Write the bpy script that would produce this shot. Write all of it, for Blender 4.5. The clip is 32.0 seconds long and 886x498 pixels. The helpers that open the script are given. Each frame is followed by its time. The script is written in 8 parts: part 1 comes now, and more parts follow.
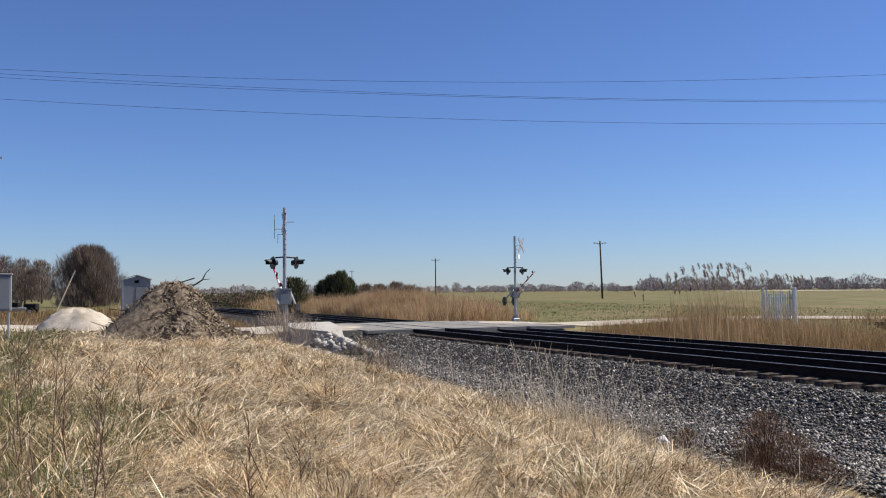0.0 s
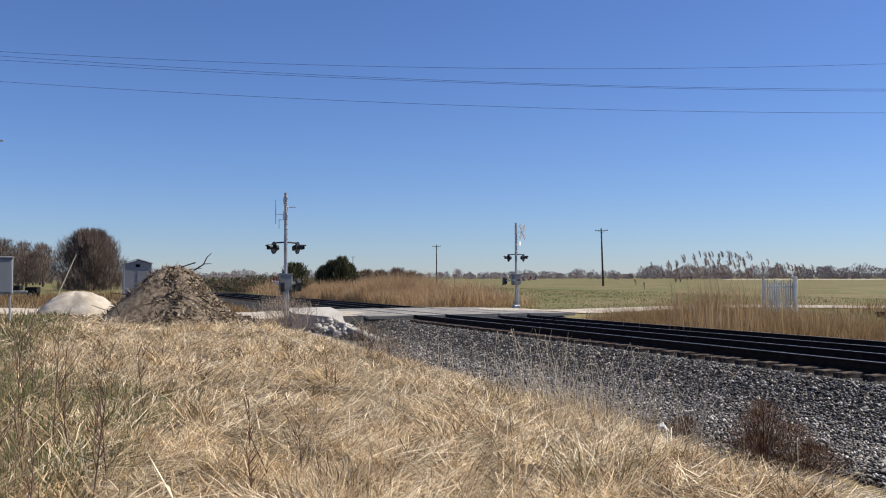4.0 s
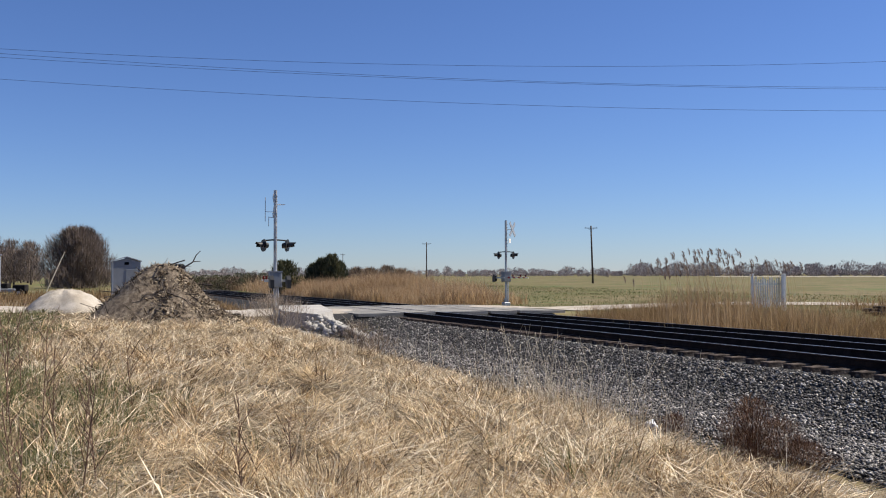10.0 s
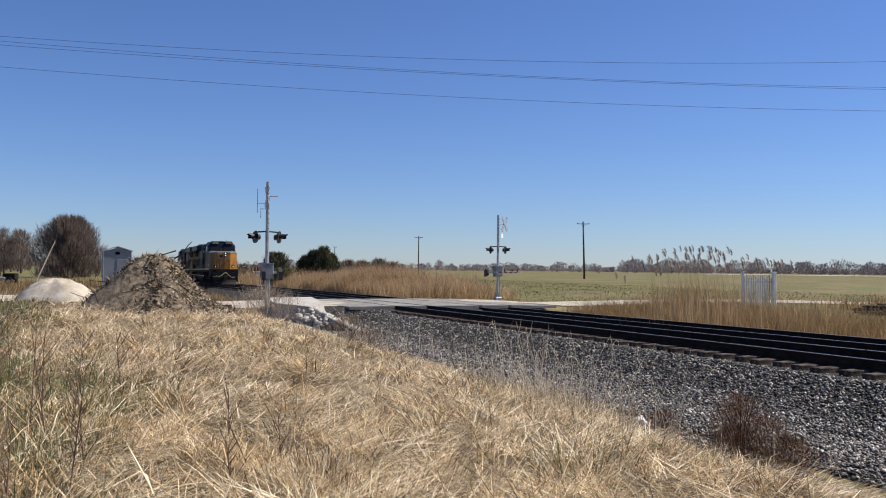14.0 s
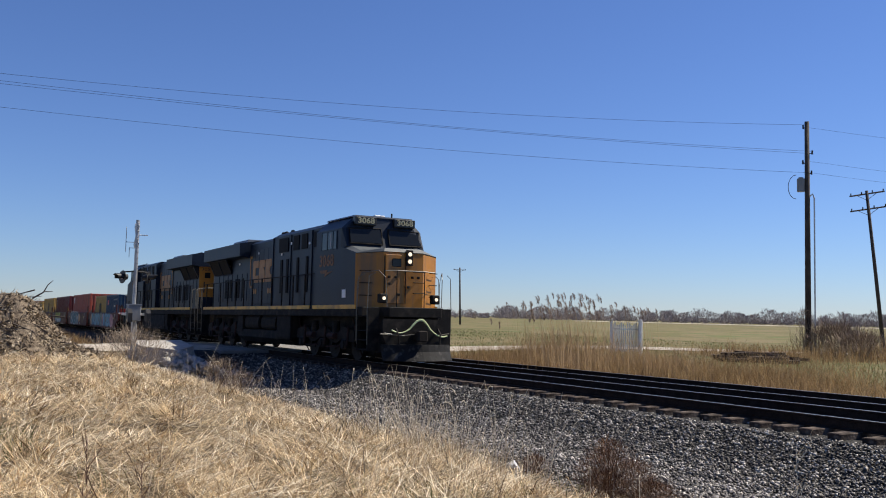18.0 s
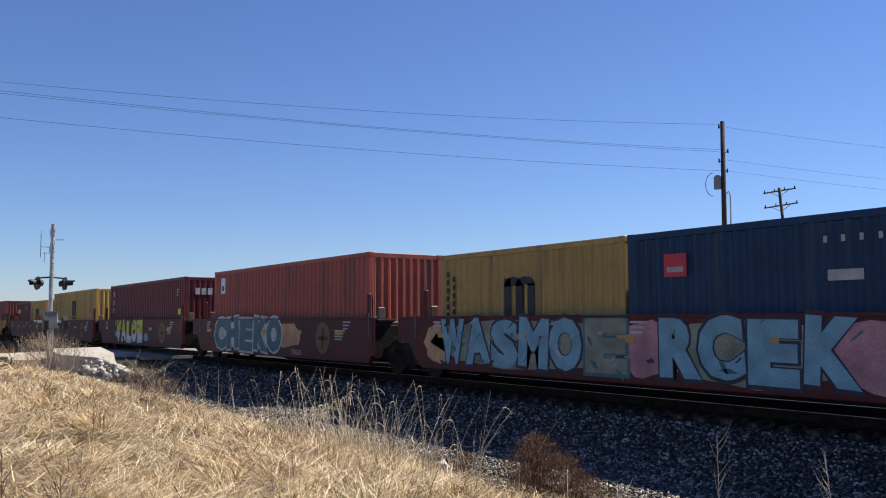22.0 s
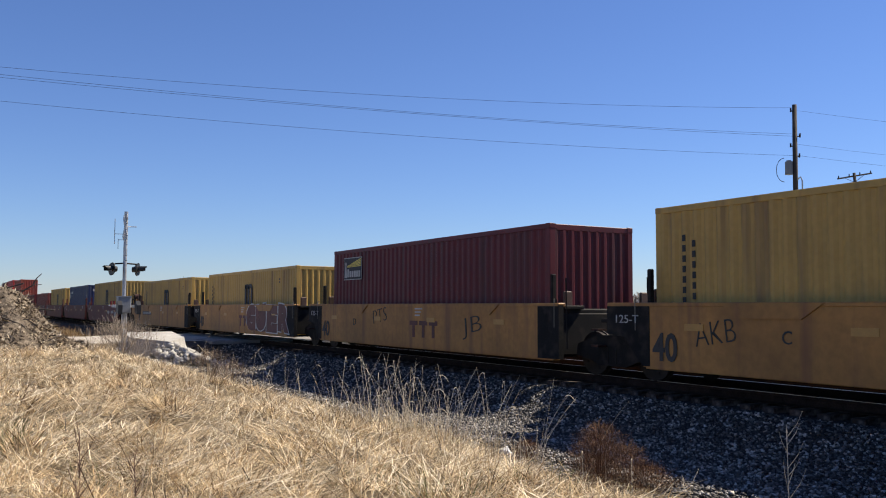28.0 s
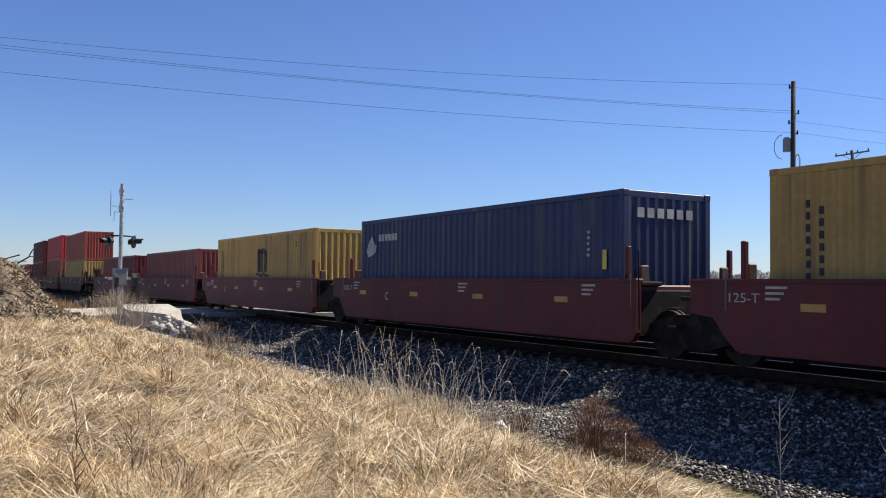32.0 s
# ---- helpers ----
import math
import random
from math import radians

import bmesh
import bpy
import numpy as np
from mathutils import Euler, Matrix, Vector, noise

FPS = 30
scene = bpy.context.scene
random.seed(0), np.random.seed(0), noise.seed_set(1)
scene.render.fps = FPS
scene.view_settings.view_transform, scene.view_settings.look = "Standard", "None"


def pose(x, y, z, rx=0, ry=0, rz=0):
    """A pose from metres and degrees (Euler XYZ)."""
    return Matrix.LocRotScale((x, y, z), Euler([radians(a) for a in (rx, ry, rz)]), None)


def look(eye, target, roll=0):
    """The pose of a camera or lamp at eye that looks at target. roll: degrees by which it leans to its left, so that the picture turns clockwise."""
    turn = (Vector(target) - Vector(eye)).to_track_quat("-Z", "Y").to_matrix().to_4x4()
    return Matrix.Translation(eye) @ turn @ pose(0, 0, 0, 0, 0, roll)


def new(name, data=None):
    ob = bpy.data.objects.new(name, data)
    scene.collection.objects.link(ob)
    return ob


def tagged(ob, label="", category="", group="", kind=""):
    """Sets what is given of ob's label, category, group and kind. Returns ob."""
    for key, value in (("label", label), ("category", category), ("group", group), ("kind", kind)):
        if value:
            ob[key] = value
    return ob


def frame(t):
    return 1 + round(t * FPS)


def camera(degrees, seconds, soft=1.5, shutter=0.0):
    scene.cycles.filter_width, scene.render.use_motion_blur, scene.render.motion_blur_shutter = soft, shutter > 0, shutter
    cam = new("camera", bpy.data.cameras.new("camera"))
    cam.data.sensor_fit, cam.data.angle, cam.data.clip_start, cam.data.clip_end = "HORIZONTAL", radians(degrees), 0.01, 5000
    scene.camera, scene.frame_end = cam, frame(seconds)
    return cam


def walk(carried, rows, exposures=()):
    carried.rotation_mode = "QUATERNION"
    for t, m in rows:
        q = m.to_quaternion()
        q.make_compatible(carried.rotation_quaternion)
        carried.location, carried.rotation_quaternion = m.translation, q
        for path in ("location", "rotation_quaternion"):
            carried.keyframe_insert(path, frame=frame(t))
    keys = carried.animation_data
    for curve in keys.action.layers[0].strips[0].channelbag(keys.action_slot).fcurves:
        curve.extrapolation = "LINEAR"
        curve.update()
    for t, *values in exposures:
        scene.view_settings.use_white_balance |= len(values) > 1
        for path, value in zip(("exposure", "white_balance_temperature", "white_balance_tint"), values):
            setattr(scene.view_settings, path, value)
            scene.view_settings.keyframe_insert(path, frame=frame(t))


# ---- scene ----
cam = camera(53.5, 32.0, 1.05)
PATH = [
    (0.0, pose(0, 0, 1.4, 92.632, 0.504, 69.644)),
    (0.5, pose(0, 0, 1.4, 92.531, 0.381, 69.785)),
    (1.0, pose(0, 0, 1.4, 92.370, 0.310, 70.196)),
    (1.5, pose(0, 0, 1.4, 92.156, 0.157, 70.124)),
    (2.0, pose(0, 0, 1.4, 91.757, 0.110, 69.777)),
    (2.5, pose(0, 0, 1.4, 91.398, 0.239, 69.567)),
    (4.5, pose(0, 0, 1.4, 92.015, 0.006, 69.824)),
    (5.0, pose(0, 0, 1.4, 92.331, 0.106, 69.895)),
    (5.5, pose(0, 0, 1.4, 92.190, 0.386, 69.821)),
    (6.0, pose(0, 0, 1.4, 91.701, 0.295, 69.336)),
    (6.5, pose(0, 0, 1.4, 91.664, 0.070, 69.386)),
    (7.0, pose(0, 0, 1.4, 92.034, -0.173, 69.825)),
    (7.5, pose(0, 0, 1.4, 92.372, -0.045, 69.949)),
    (8.0, pose(0, 0, 1.4, 92.565, 0.205, 69.616)),
    (8.5, pose(0, 0, 1.4, 92.597, 0.137, 69.158)),
    (9.0, pose(0, 0, 1.4, 92.095, 0.162, 69.180)),
    (9.5, pose(0, 0, 1.4, 91.374, 0.172, 68.997)),
    (10.0, pose(0, 0, 1.4, 91.576, 0.125, 69.050)),
    (10.5, pose(0, 0, 1.4, 91.790, 0.039, 69.202)),
    (11.0, pose(0, 0, 1.4, 91.912, -0.138, 69.319)),
    (11.5, pose(0, 0, 1.4, 92.105, -0.038, 69.395)),
    (12.0, pose(0, 0, 1.4, 92.300, -0.011, 69.141)),
    (12.5, pose(0, 0, 1.4, 92.521, -0.088, 68.931)),
    (13.0, pose(0, 0, 1.4, 92.567, -0.224, 68.819)),
    (13.5, pose(0, 0, 1.4, 91.526, -0.647, 68.914)),
    (15.5, pose(0, 0, 1.4, 90.927, 0.147, 67.309)),
    (16.0, pose(0, 0, 1.4, 91.154, -0.308, 65.604)),
    (16.5, pose(0, 0, 1.4, 92.488, -0.366, 63.719)),
    (17.0, pose(0, 0, 1.4, 93.209, -0.624, 63.057)),
    (17.5, pose(0, 0, 1.4, 93.532, -1.050, 61.867)),
    (18.0, pose(0, 0, 1.4, 94.215, -1.329, 60.505)),
    (18.5, pose(0, 0, 1.4, 94.349, -1.649, 59.524)),
    (19.0, pose(0, 0, 1.4, 94.439, -1.589, 59.103)),
    (19.5, pose(0, 0, 1.4, 95.039, -1.580, 58.791)),
    (20.0, pose(0, 0, 1.4, 94.708, -0.958, 58.699)),
    (20.5, pose(0, 0, 1.4, 94.477, -0.343, 58.324)),
    (21.0, pose(0, 0, 1.4, 94.340, -0.023, 57.193)),
    (21.5, pose(0, 0, 1.4, 94.544, -0.039, 56.443)),
    (22.0, pose(0, 0, 1.4, 94.289, -0.179, 55.821)),
    (22.5, pose(0, 0, 1.4, 93.488, -0.220, 55.848)),
    (23.0, pose(0, 0, 1.4, 93.287, -0.495, 56.044)),
    (23.5, pose(0, 0, 1.4, 93.567, -0.519, 56.457)),
    (24.0, pose(0, 0, 1.4, 93.753, -0.236, 57.618)),
    (24.5, pose(0, 0, 1.4, 93.952, -0.121, 58.368)),
    (25.0, pose(0, 0, 1.4, 93.692, -0.293, 58.812)),
    (25.5, pose(0, 0, 1.4, 92.992, -0.363, 59.294)),
    (27.5, pose(0, 0, 1.4, 93.491, -0.207, 59.570)),
    (28.0, pose(0, 0, 1.4, 93.413, -0.506, 59.920)),
    (28.5, pose(0, 0, 1.4, 92.730, -0.457, 60.313)),
    (29.0, pose(0, 0, 1.4, 91.798, -0.494, 59.966)),
    (29.5, pose(0, 0, 1.4, 91.695, -0.684, 59.088)),
    (30.0, pose(0, 0, 1.4, 92.026, -0.817, 58.796)),
    (30.5, pose(0, 0, 1.4, 92.112, -0.938, 58.951)),
    (31.0, pose(0, 0, 1.4, 92.017, -0.805, 59.263)),
    (31.5, pose(0, 0, 1.4, 91.749, -0.848, 59.477)),
    (32.0, pose(0, 0, 1.4, 91.763, -0.911, 59.679)),
]
EXPOSURE = [(0.0, 0.52, 6550, 10), (15.5, 0.53, 6550, 10), (17.5, 0.56, 6600, 10), (18.5, 0.61, 6700, 10), (19.0, 0.95, 6800, 10), (19.5, 1.12, 6900, 10), (20.0, 1.06, 6900, 10), (20.5, 0.95, 6900, 10), (21.0, 0.91, 6900, 10), (22.0, 0.72, 6900, 10), (23.0, 0.72, 6900, 10), (32.0, 0.76, 6750, 10)]
walk(cam, PATH, EXPOSURE)

SUN_EL, SUN_AZ = 49.0, 7.0          # degrees; azimuth from +y towards +x
world = bpy.data.worlds.new("sky")
scene.world = world
world.use_nodes = True
wn = world.node_tree
sky = wn.nodes.new("ShaderNodeTexSky")
sky.sky_type, sky.sun_disc = "NISHITA", False
sky.sun_elevation, sky.sun_rotation = radians(SUN_EL), radians(SUN_AZ)
sky.air_density, sky.dust_density, sky.ozone_density = 1.0, 0.0, 4.0
deep = wn.nodes.new("ShaderNodeVectorMath")       # the clear, cold blue of this sky
deep.operation = "MULTIPLY"
deep.inputs[1].default_value = (0.66, 0.80, 1.16)
wn.links.new(sky.outputs[0], deep.inputs[0])
wn.links.new(deep.outputs[0], wn.nodes["Background"].inputs[0])
wn.nodes["Background"].inputs[1].default_value = 0.066

sun_dir = Vector((math.sin(radians(SUN_AZ)) * math.cos(radians(SUN_EL)), math.cos(radians(SUN_AZ)) * math.cos(radians(SUN_EL)), math.sin(radians(SUN_EL))))
sun = new("sun", bpy.data.lights.new("sun", "SUN"))
sun.data.energy, sun.data.angle, sun.data.color = 5.0, radians(0.53), (1.0, 0.93, 0.82)
sun.matrix_basis = look(sun_dir * 50, (0, 0, 0))


# ---- materials ----
def srgb(r, g, b):
    return tuple((c / 255 / 12.92 if c / 255 <= 0.04045 else ((c / 255 + 0.055) / 1.055) ** 2.4) for c in (r, g, b))


def mat(name, col, rough=0.7, metal=0.0, var=0.25, scale=3.0, fine=40.0, bump=0.15, dirt=None, dirt_amount=0.0, island=0.0, rand=0.0,
        spec=0.5, streak=False, thin=0.0):
    """Paint, soil or stone: a base colour, broad and fine variation, dirt that lies in patches or streaks, and fine relief."""
    m = bpy.data.materials.new(name)
    m.use_nodes = True
    nt = m.node_tree
    nd, ln = nt.nodes, nt.links
    b = nd["Principled BSDF"]
    tc = nd.new("ShaderNodeTexCoord")
    src = tc.outputs["Object"]

    def noise_tex(sc, detail=3.0, stretch=None):
        n = nd.new("ShaderNodeTexNoise")
        n.inputs["Scale"].default_value, n.inputs["Detail"].default_value = sc, detail
        v = src
        if stretch:
            mp = nd.new("ShaderNodeMapping")
            mp.inputs["Scale"].default_value = stretch
            ln.new(src, mp.inputs["Vector"])
            v = mp.outputs[0]
        ln.new(v, n.inputs["Vector"])
        return n.outputs["Fac"]

    def scaled(fac, lo, hi):
        r = nd.new("ShaderNodeMapRange")
        r.inputs["From Min"].default_value, r.inputs["From Max"].default_value = 0.3, 0.7
        r.inputs["To Min"].default_value, r.inputs["To Max"].default_value = lo, hi
        ln.new(fac, r.inputs["Value"])
        return r.outputs[0]

    def times(a, fac):
        mx = nd.new("ShaderNodeVectorMath")
        mx.operation = "SCALE"
        ln.new(a, mx.inputs[0])
        ln.new(fac, mx.inputs["Scale"])
        return mx.outputs[0]

    rgb = nd.new("ShaderNodeRGB")
    rgb.outputs[0].default_value = (*col, 1)
    c = rgb.outputs[0]
    if var:
        c = times(c, scaled(noise_tex(scale), 1 - var, 1 + var))
        c = times(c, scaled(noise_tex(fine, 2.0), 1 - var * 0.6, 1 + var * 0.6))
    if island:
        g = nd.new("ShaderNodeNewGeometry")
        r = nd.new("ShaderNodeMapRange")
        r.inputs["To Min"].default_value, r.inputs["To Max"].default_value = 1 - island, 1 + island
        ln.new(g.outputs["Random Per Island"], r.inputs["Value"])
        c = times(c, r.outputs[0])
    if rand:
        g = nd.new("ShaderNodeObjectInfo")
        r = nd.new("ShaderNodeMapRange")
        r.inputs["To Min"].default_value, r.inputs["To Max"].default_value = 1 - rand, 1 + rand
        ln.new(g.outputs["Random"], r.inputs["Value"])
        c = times(c, r.outputs[0])
    if dirt:
        mx = nd.new("ShaderNodeMix")
        mx.data_type = "RGBA"
        mx.inputs["B"].default_value = (*dirt, 1)
        f = noise_tex(1.6 if streak else scale * 1.7, 6.0, (1.6, 1.6, 0.12) if streak else None)
        r = nd.new("ShaderNodeMapRange")
        r.inputs["From Min"].default_value, r.inputs["From Max"].default_value = 0.62 - 0.3 * dirt_amount, 0.78 - 0.2 * dirt_amount
        ln.new(f, r.inputs["Value"])
        ln.new(c, mx.inputs["A"])
        ln.new(r.outputs[0], mx.inputs["Factor"])
        c = mx.outputs["Result"]
    ln.new(c, b.inputs["Base Color"])
    b.inputs["Roughness"].default_value, b.inputs["Metallic"].default_value = rough, metal
    b.inputs["Specular IOR Level"].default_value = spec
    if bump:
        bp = nd.new("ShaderNodeBump")
        bp.inputs["Strength"].default_value, bp.inputs["Distance"].default_value = bump, 0.02
        ln.new(noise_tex(fine, 4.0), bp.inputs["Height"])
        ln.new(bp.outputs[0], b.inputs["Normal"])
    if thin:
        tr = nd.new("ShaderNodeBsdfTranslucent")
        ln.new(c, tr.inputs["Color"])
        mix = nd.new("ShaderNodeMixShader")
        mix.inputs[0].default_value = thin
        ln.new(b.outputs[0], mix.inputs[1])
        ln.new(tr.outputs[0], mix.inputs[2])
        ln.new(mix.outputs[0], nd["Material Output"].inputs["Surface"])
    return m


def ramp_mat(name, stops, scale, rough=0.95, bump=0.6, fine=30.0, thin=0.0, by_island=False, spec=0.2, blend=(0.7, 0.6, -0.15)):
    """Ground cover and stones: several colours by noise, or one for each island."""
    m = bpy.data.materials.new(name)
    m.use_nodes = True
    nd, ln = m.node_tree.nodes, m.node_tree.links
    b = nd["Principled BSDF"]
    tc = nd.new("ShaderNodeTexCoord")
    n = nd.new("ShaderNodeTexNoise")
    n.inputs["Scale"].default_value, n.inputs["Detail"].default_value = scale, 5.0
    ln.new(tc.outputs["Object"], n.inputs["Vector"])
    fac = n.outputs["Fac"]
    if by_island:
        g = nd.new("ShaderNodeNewGeometry")
        mx = nd.new("ShaderNodeMath")
        mx.operation = "MULTIPLY_ADD"
        mx.inputs[1].default_value = blend[0]
        sub = nd.new("ShaderNodeMath")
        sub.operation = "MULTIPLY_ADD"
        sub.inputs[1].default_value, sub.inputs[2].default_value = blend[1], blend[2]
        ln.new(fac, sub.inputs[0])
        ln.new(g.outputs["Random Per Island"], mx.inputs[0])
        ln.new(sub.outputs[0], mx.inputs[2])
        fac = mx.outputs[0]
    r = nd.new("ShaderNodeValToRGB")
    while len(r.color_ramp.elements) < len(stops):
        r.color_ramp.elements.new(0.5)
    for e, (p, c) in zip(r.color_ramp.elements, stops):
        e.position, e.color = p, (*c, 1)
    ln.new(fac, r.inputs[0])
    f2 = nd.new("ShaderNodeTexNoise")
    f2.inputs["Scale"].default_value, f2.inputs["Detail"].default_value = fine, 4.0
    ln.new(tc.outputs["Object"], f2.inputs["Vector"])
    mr = nd.new("ShaderNodeMapRange")
    mr.inputs["From Min"].default_value, mr.inputs["From Max"].default_value = 0.3, 0.7
    mr.inputs["To Min"].default_value, mr.inputs["To Max"].default_value = 0.75, 1.25
    ln.new(f2.outputs["Fac"], mr.inputs["Value"])
    sc = nd.new("ShaderNodeVectorMath")
    sc.operation = "SCALE"
    ln.new(r.outputs[0], sc.inputs[0])
    ln.new(mr.outputs[0], sc.inputs["Scale"])
    ln.new(sc.outputs[0], b.inputs["Base Color"])
    b.inputs["Roughness"].default_value, b.inputs["Specular IOR Level"].default_value = rough, spec
    if bump:
        bp = nd.new("ShaderNodeBump")
        bp.inputs["Strength"].default_value, bp.inputs["Distance"].default_value = bump, 0.05
        ln.new(f2.outputs["Fac"], bp.inputs["Height"])
        ln.new(bp.outputs[0], b.inputs["Normal"])
    if thin:
        tr = nd.new("ShaderNodeBsdfTranslucent")
        ln.new(sc.outputs[0], tr.inputs["Color"])
        mix = nd.new("ShaderNodeMixShader")
        mix.inputs[0].default_value = thin
        ln.new(b.outputs[0], mix.inputs[1])
        ln.new(tr.outputs[0], mix.inputs[2])
        ln.new(mix.outputs[0], nd["Material Output"].inputs["Surface"])
    return m


def glow(name, col, strength):
    m = bpy.data.materials.new(name)
    m.use_nodes = True
    b = m.node_tree.nodes["Principled BSDF"]
    b.inputs["Base Color"].default_value = (*col, 1)
    b.inputs["Emission Color"].default_value = (*col, 1)
    b.inputs["Emission Strength"].default_value = strength
    return m


RUST = (0.10, 0.045, 0.025)
M_BLUE = mat("loco_blue_paint", (0.0060, 0.0130, 0.027), 0.45, var=0.25, scale=0.9, fine=14, bump=0.04, dirt=(0.015, 0.018, 0.022), dirt_amount=0.25, streak=True, spec=0.22)
M_STRIPE = mat("bright_gold_stripe", (0.60, 0.31, 0.02), 0.4, var=0.25, scale=1.2, bump=0.02, dirt=(0.12, 0.07, 0.03), dirt_amount=0.4)
M_NOSETOP = mat("dull_nose_top_paint", (0.075, 0.085, 0.09), 0.6, var=0.2, bump=0.05)
M_GOLD = mat("loco_gold_paint", (0.36, 0.145, 0.012), 0.45, var=0.15, scale=1.5, bump=0.04, dirt=(0.16, 0.10, 0.05), dirt_amount=0.25, streak=True)
M_GREYP = mat("cab_roof_grey_paint", (0.21, 0.215, 0.22), 0.5, var=0.15, bump=0.05)
M_BLACK = mat("underframe_black", (0.011, 0.0098, 0.009), 0.8, var=0.4, scale=2, bump=0.2, dirt=(0.034, 0.028, 0.022), dirt_amount=0.4, spec=0.2)
M_DARK = mat("dark_louvre", (0.003, 0.003, 0.004), 0.7, var=0.2, bump=0.1, spec=0.15)
M_RAIL = mat("rail_rusty_side", (0.024, 0.016, 0.013), 0.85, var=0.35, scale=5, bump=0.15, spec=0.1)
M_RAILTOP = mat("rail_polished_head", (0.50, 0.49, 0.47), 0.36, 1.0, var=0.1, bump=0.02)
M_TIE = mat("creosote_tie", (0.042, 0.030, 0.024), 0.9, var=0.45, scale=4, fine=25, bump=0.5, rand=0.45, dirt=(0.17, 0.135, 0.11), dirt_amount=0.5, spec=0.2)
M_WHITE = mat("white_paint", (0.78, 0.77, 0.74), 0.5, var=0.1, bump=0.05, dirt=(0.4, 0.36, 0.3), dirt_amount=0.3, streak=True)
M_HANDRAIL = mat("pale_handrail", (0.15, 0.135, 0.10), 0.4, var=0.1, bump=0.0)
M_ALU = mat("galvanised_metal", (0.42, 0.43, 0.44), 0.45, 0.6, var=0.2, scale=4, bump=0.05)
M_GREYBOX = mat("signal_cabinet_grey", (0.20, 0.215, 0.23), 0.5, var=0.1, scale=2, bump=0.04)
M_WOODPOLE = mat("weathered_pole_wood", (0.055, 0.043, 0.035), 0.9, var=0.35, scale=2, fine=60, bump=0.5)
M_GLASS = mat("dark_window_glass", (0.012, 0.014, 0.016), 0.12, var=0.0, bump=0.0, spec=0.25)
M_RED = mat("red_reflector", (0.30, 0.02, 0.02), 0.4, var=0.1, bump=0.0)
M_WHITEBOX = mat("white_sticker", (0.75, 0.75, 0.75), 0.5, var=0.05, bump=0.0)
M_YELL_ST = mat("yellow_reflector", (0.46, 0.24, 0.05), 0.4, var=0.1, bump=0.0)
M_LAMP = glow("headlight_glass", (1.0, 0.84, 0.62), 0.65)
M_NUMB = mat("black_number_board", (0.01, 0.01, 0.01), 0.4, var=0.0, bump=0.0)
M_NUMT = mat("pale_number_paint", (0.40, 0.38, 0.24), 0.5, var=0.1, bump=0.0)
M_HOSE = mat("pale_brake_hose", (0.55, 0.62, 0.30), 0.5, var=0.1, bump=0.0)


# ---- mesh building ----
class Geo:
    """Collects plain solids into one mesh."""

    def __init__(self):
        self.v, self.f = [], []

    def add(self, verts, faces):
        o = len(self.v)
        self.v.extend(tuple(p) for p in verts)
        self.f.extend(tuple(i + o for i in q) for q in faces)
        return self

    def box(self, x0, x1, y0, y1, z0, z1, c=0.0):
        if c <= 0:
            p = [(x, y, z) for x in (x0, x1) for y in (y0, y1) for z in (z0, z1)]
            return self.add(p, [(0, 1, 3, 2), (4, 6, 7, 5), (0, 4, 5, 1), (2, 3, 7, 6), (0, 2, 6, 4), (1, 5, 7, 3)])
        # chamfered edges: three rings round z
        rings = []
        for z, k in ((z0, c), (z0 + c, 0), (z1 - c, 0), (z1, c)):
            a, b_, d, e = x0 + k, x1 - k, y0 + k, y1 - k
            rings.append([(a + c, d, z), (b_ - c, d, z), (b_, d + c, z), (b_, e - c, z), (b_ - c, e, z), (a + c, e, z), (a, e - c, z), (a, d + c, z)])
        return self.loft(rings)

    def loft(self, rings, caps=True):
        n = len(rings[0])
        faces = []
        for k in range(len(rings) - 1):
            for i in range(n):
                j = (i + 1) % n
                faces.append((k * n + i, k * n + j, (k + 1) * n + j, (k + 1) * n + i))
        if caps:
            faces.append(tuple(range(n - 1, -1, -1)))
            faces.append(tuple((len(rings) - 1) * n + i for i in range(n)))
        return self.add([p for r in rings for p in r], faces)

    def prism(self, outline, axis, a, b):
        """A solid whose outline (two coordinates, in the order of the axes left) runs from a to b along the axis."""
        def put(p, w):
            return {"x": (w, p[0], p[1]), "y": (p[0], w, p[1]), "z": (p[0], p[1], w)}[axis]
        return self.loft([[put(p, a) for p in outline], [put(p, b) for p in outline]])

    def tube(self, points, r, n=6, r2=None):
        pts = [Vector(p) for p in points]
        rings = []
        for i, p in enumerate(pts):
            d = (pts[min(i + 1, len(pts) - 1)] - pts[max(i - 1, 0)]).normalized()
            s = d.cross(Vector((0, 0, 1)) if abs(d.z) < 0.9 else Vector((1, 0, 0))).normalized()
            u = s.cross(d)
            q = r if r2 is None else r + (r2 - r) * i / (len(pts) - 1)
            rings.append([p + (s * math.cos(6.28318 * k / n) + u * math.sin(6.28318 * k / n)) * q for k in range(n)])
        return self.loft(rings)

    def disc(self, centre, axis, r, depth, n=20, hub=0.0):
        d = Vector({"x": (1, 0, 0), "y": (0, 1, 0), "z": (0, 0, 1)}[axis]) * depth / 2
        c = Vector(centre)
        return self.tube([c - d, c + d], r, n)

    def ring(self, centre, axis, r, thick, n=18):
        c = Vector(centre)
        pts = []
        for k in range(n + 1):
            a = 6.28318 * k / n
            o = {"x": (0, math.cos(a), math.sin(a)), "y": (math.cos(a), 0, math.sin(a)), "z": (math.cos(a), math.sin(a), 0)}[axis]
            pts.append(c + Vector(o) * r)
        return self.tube(pts, thick, 5)


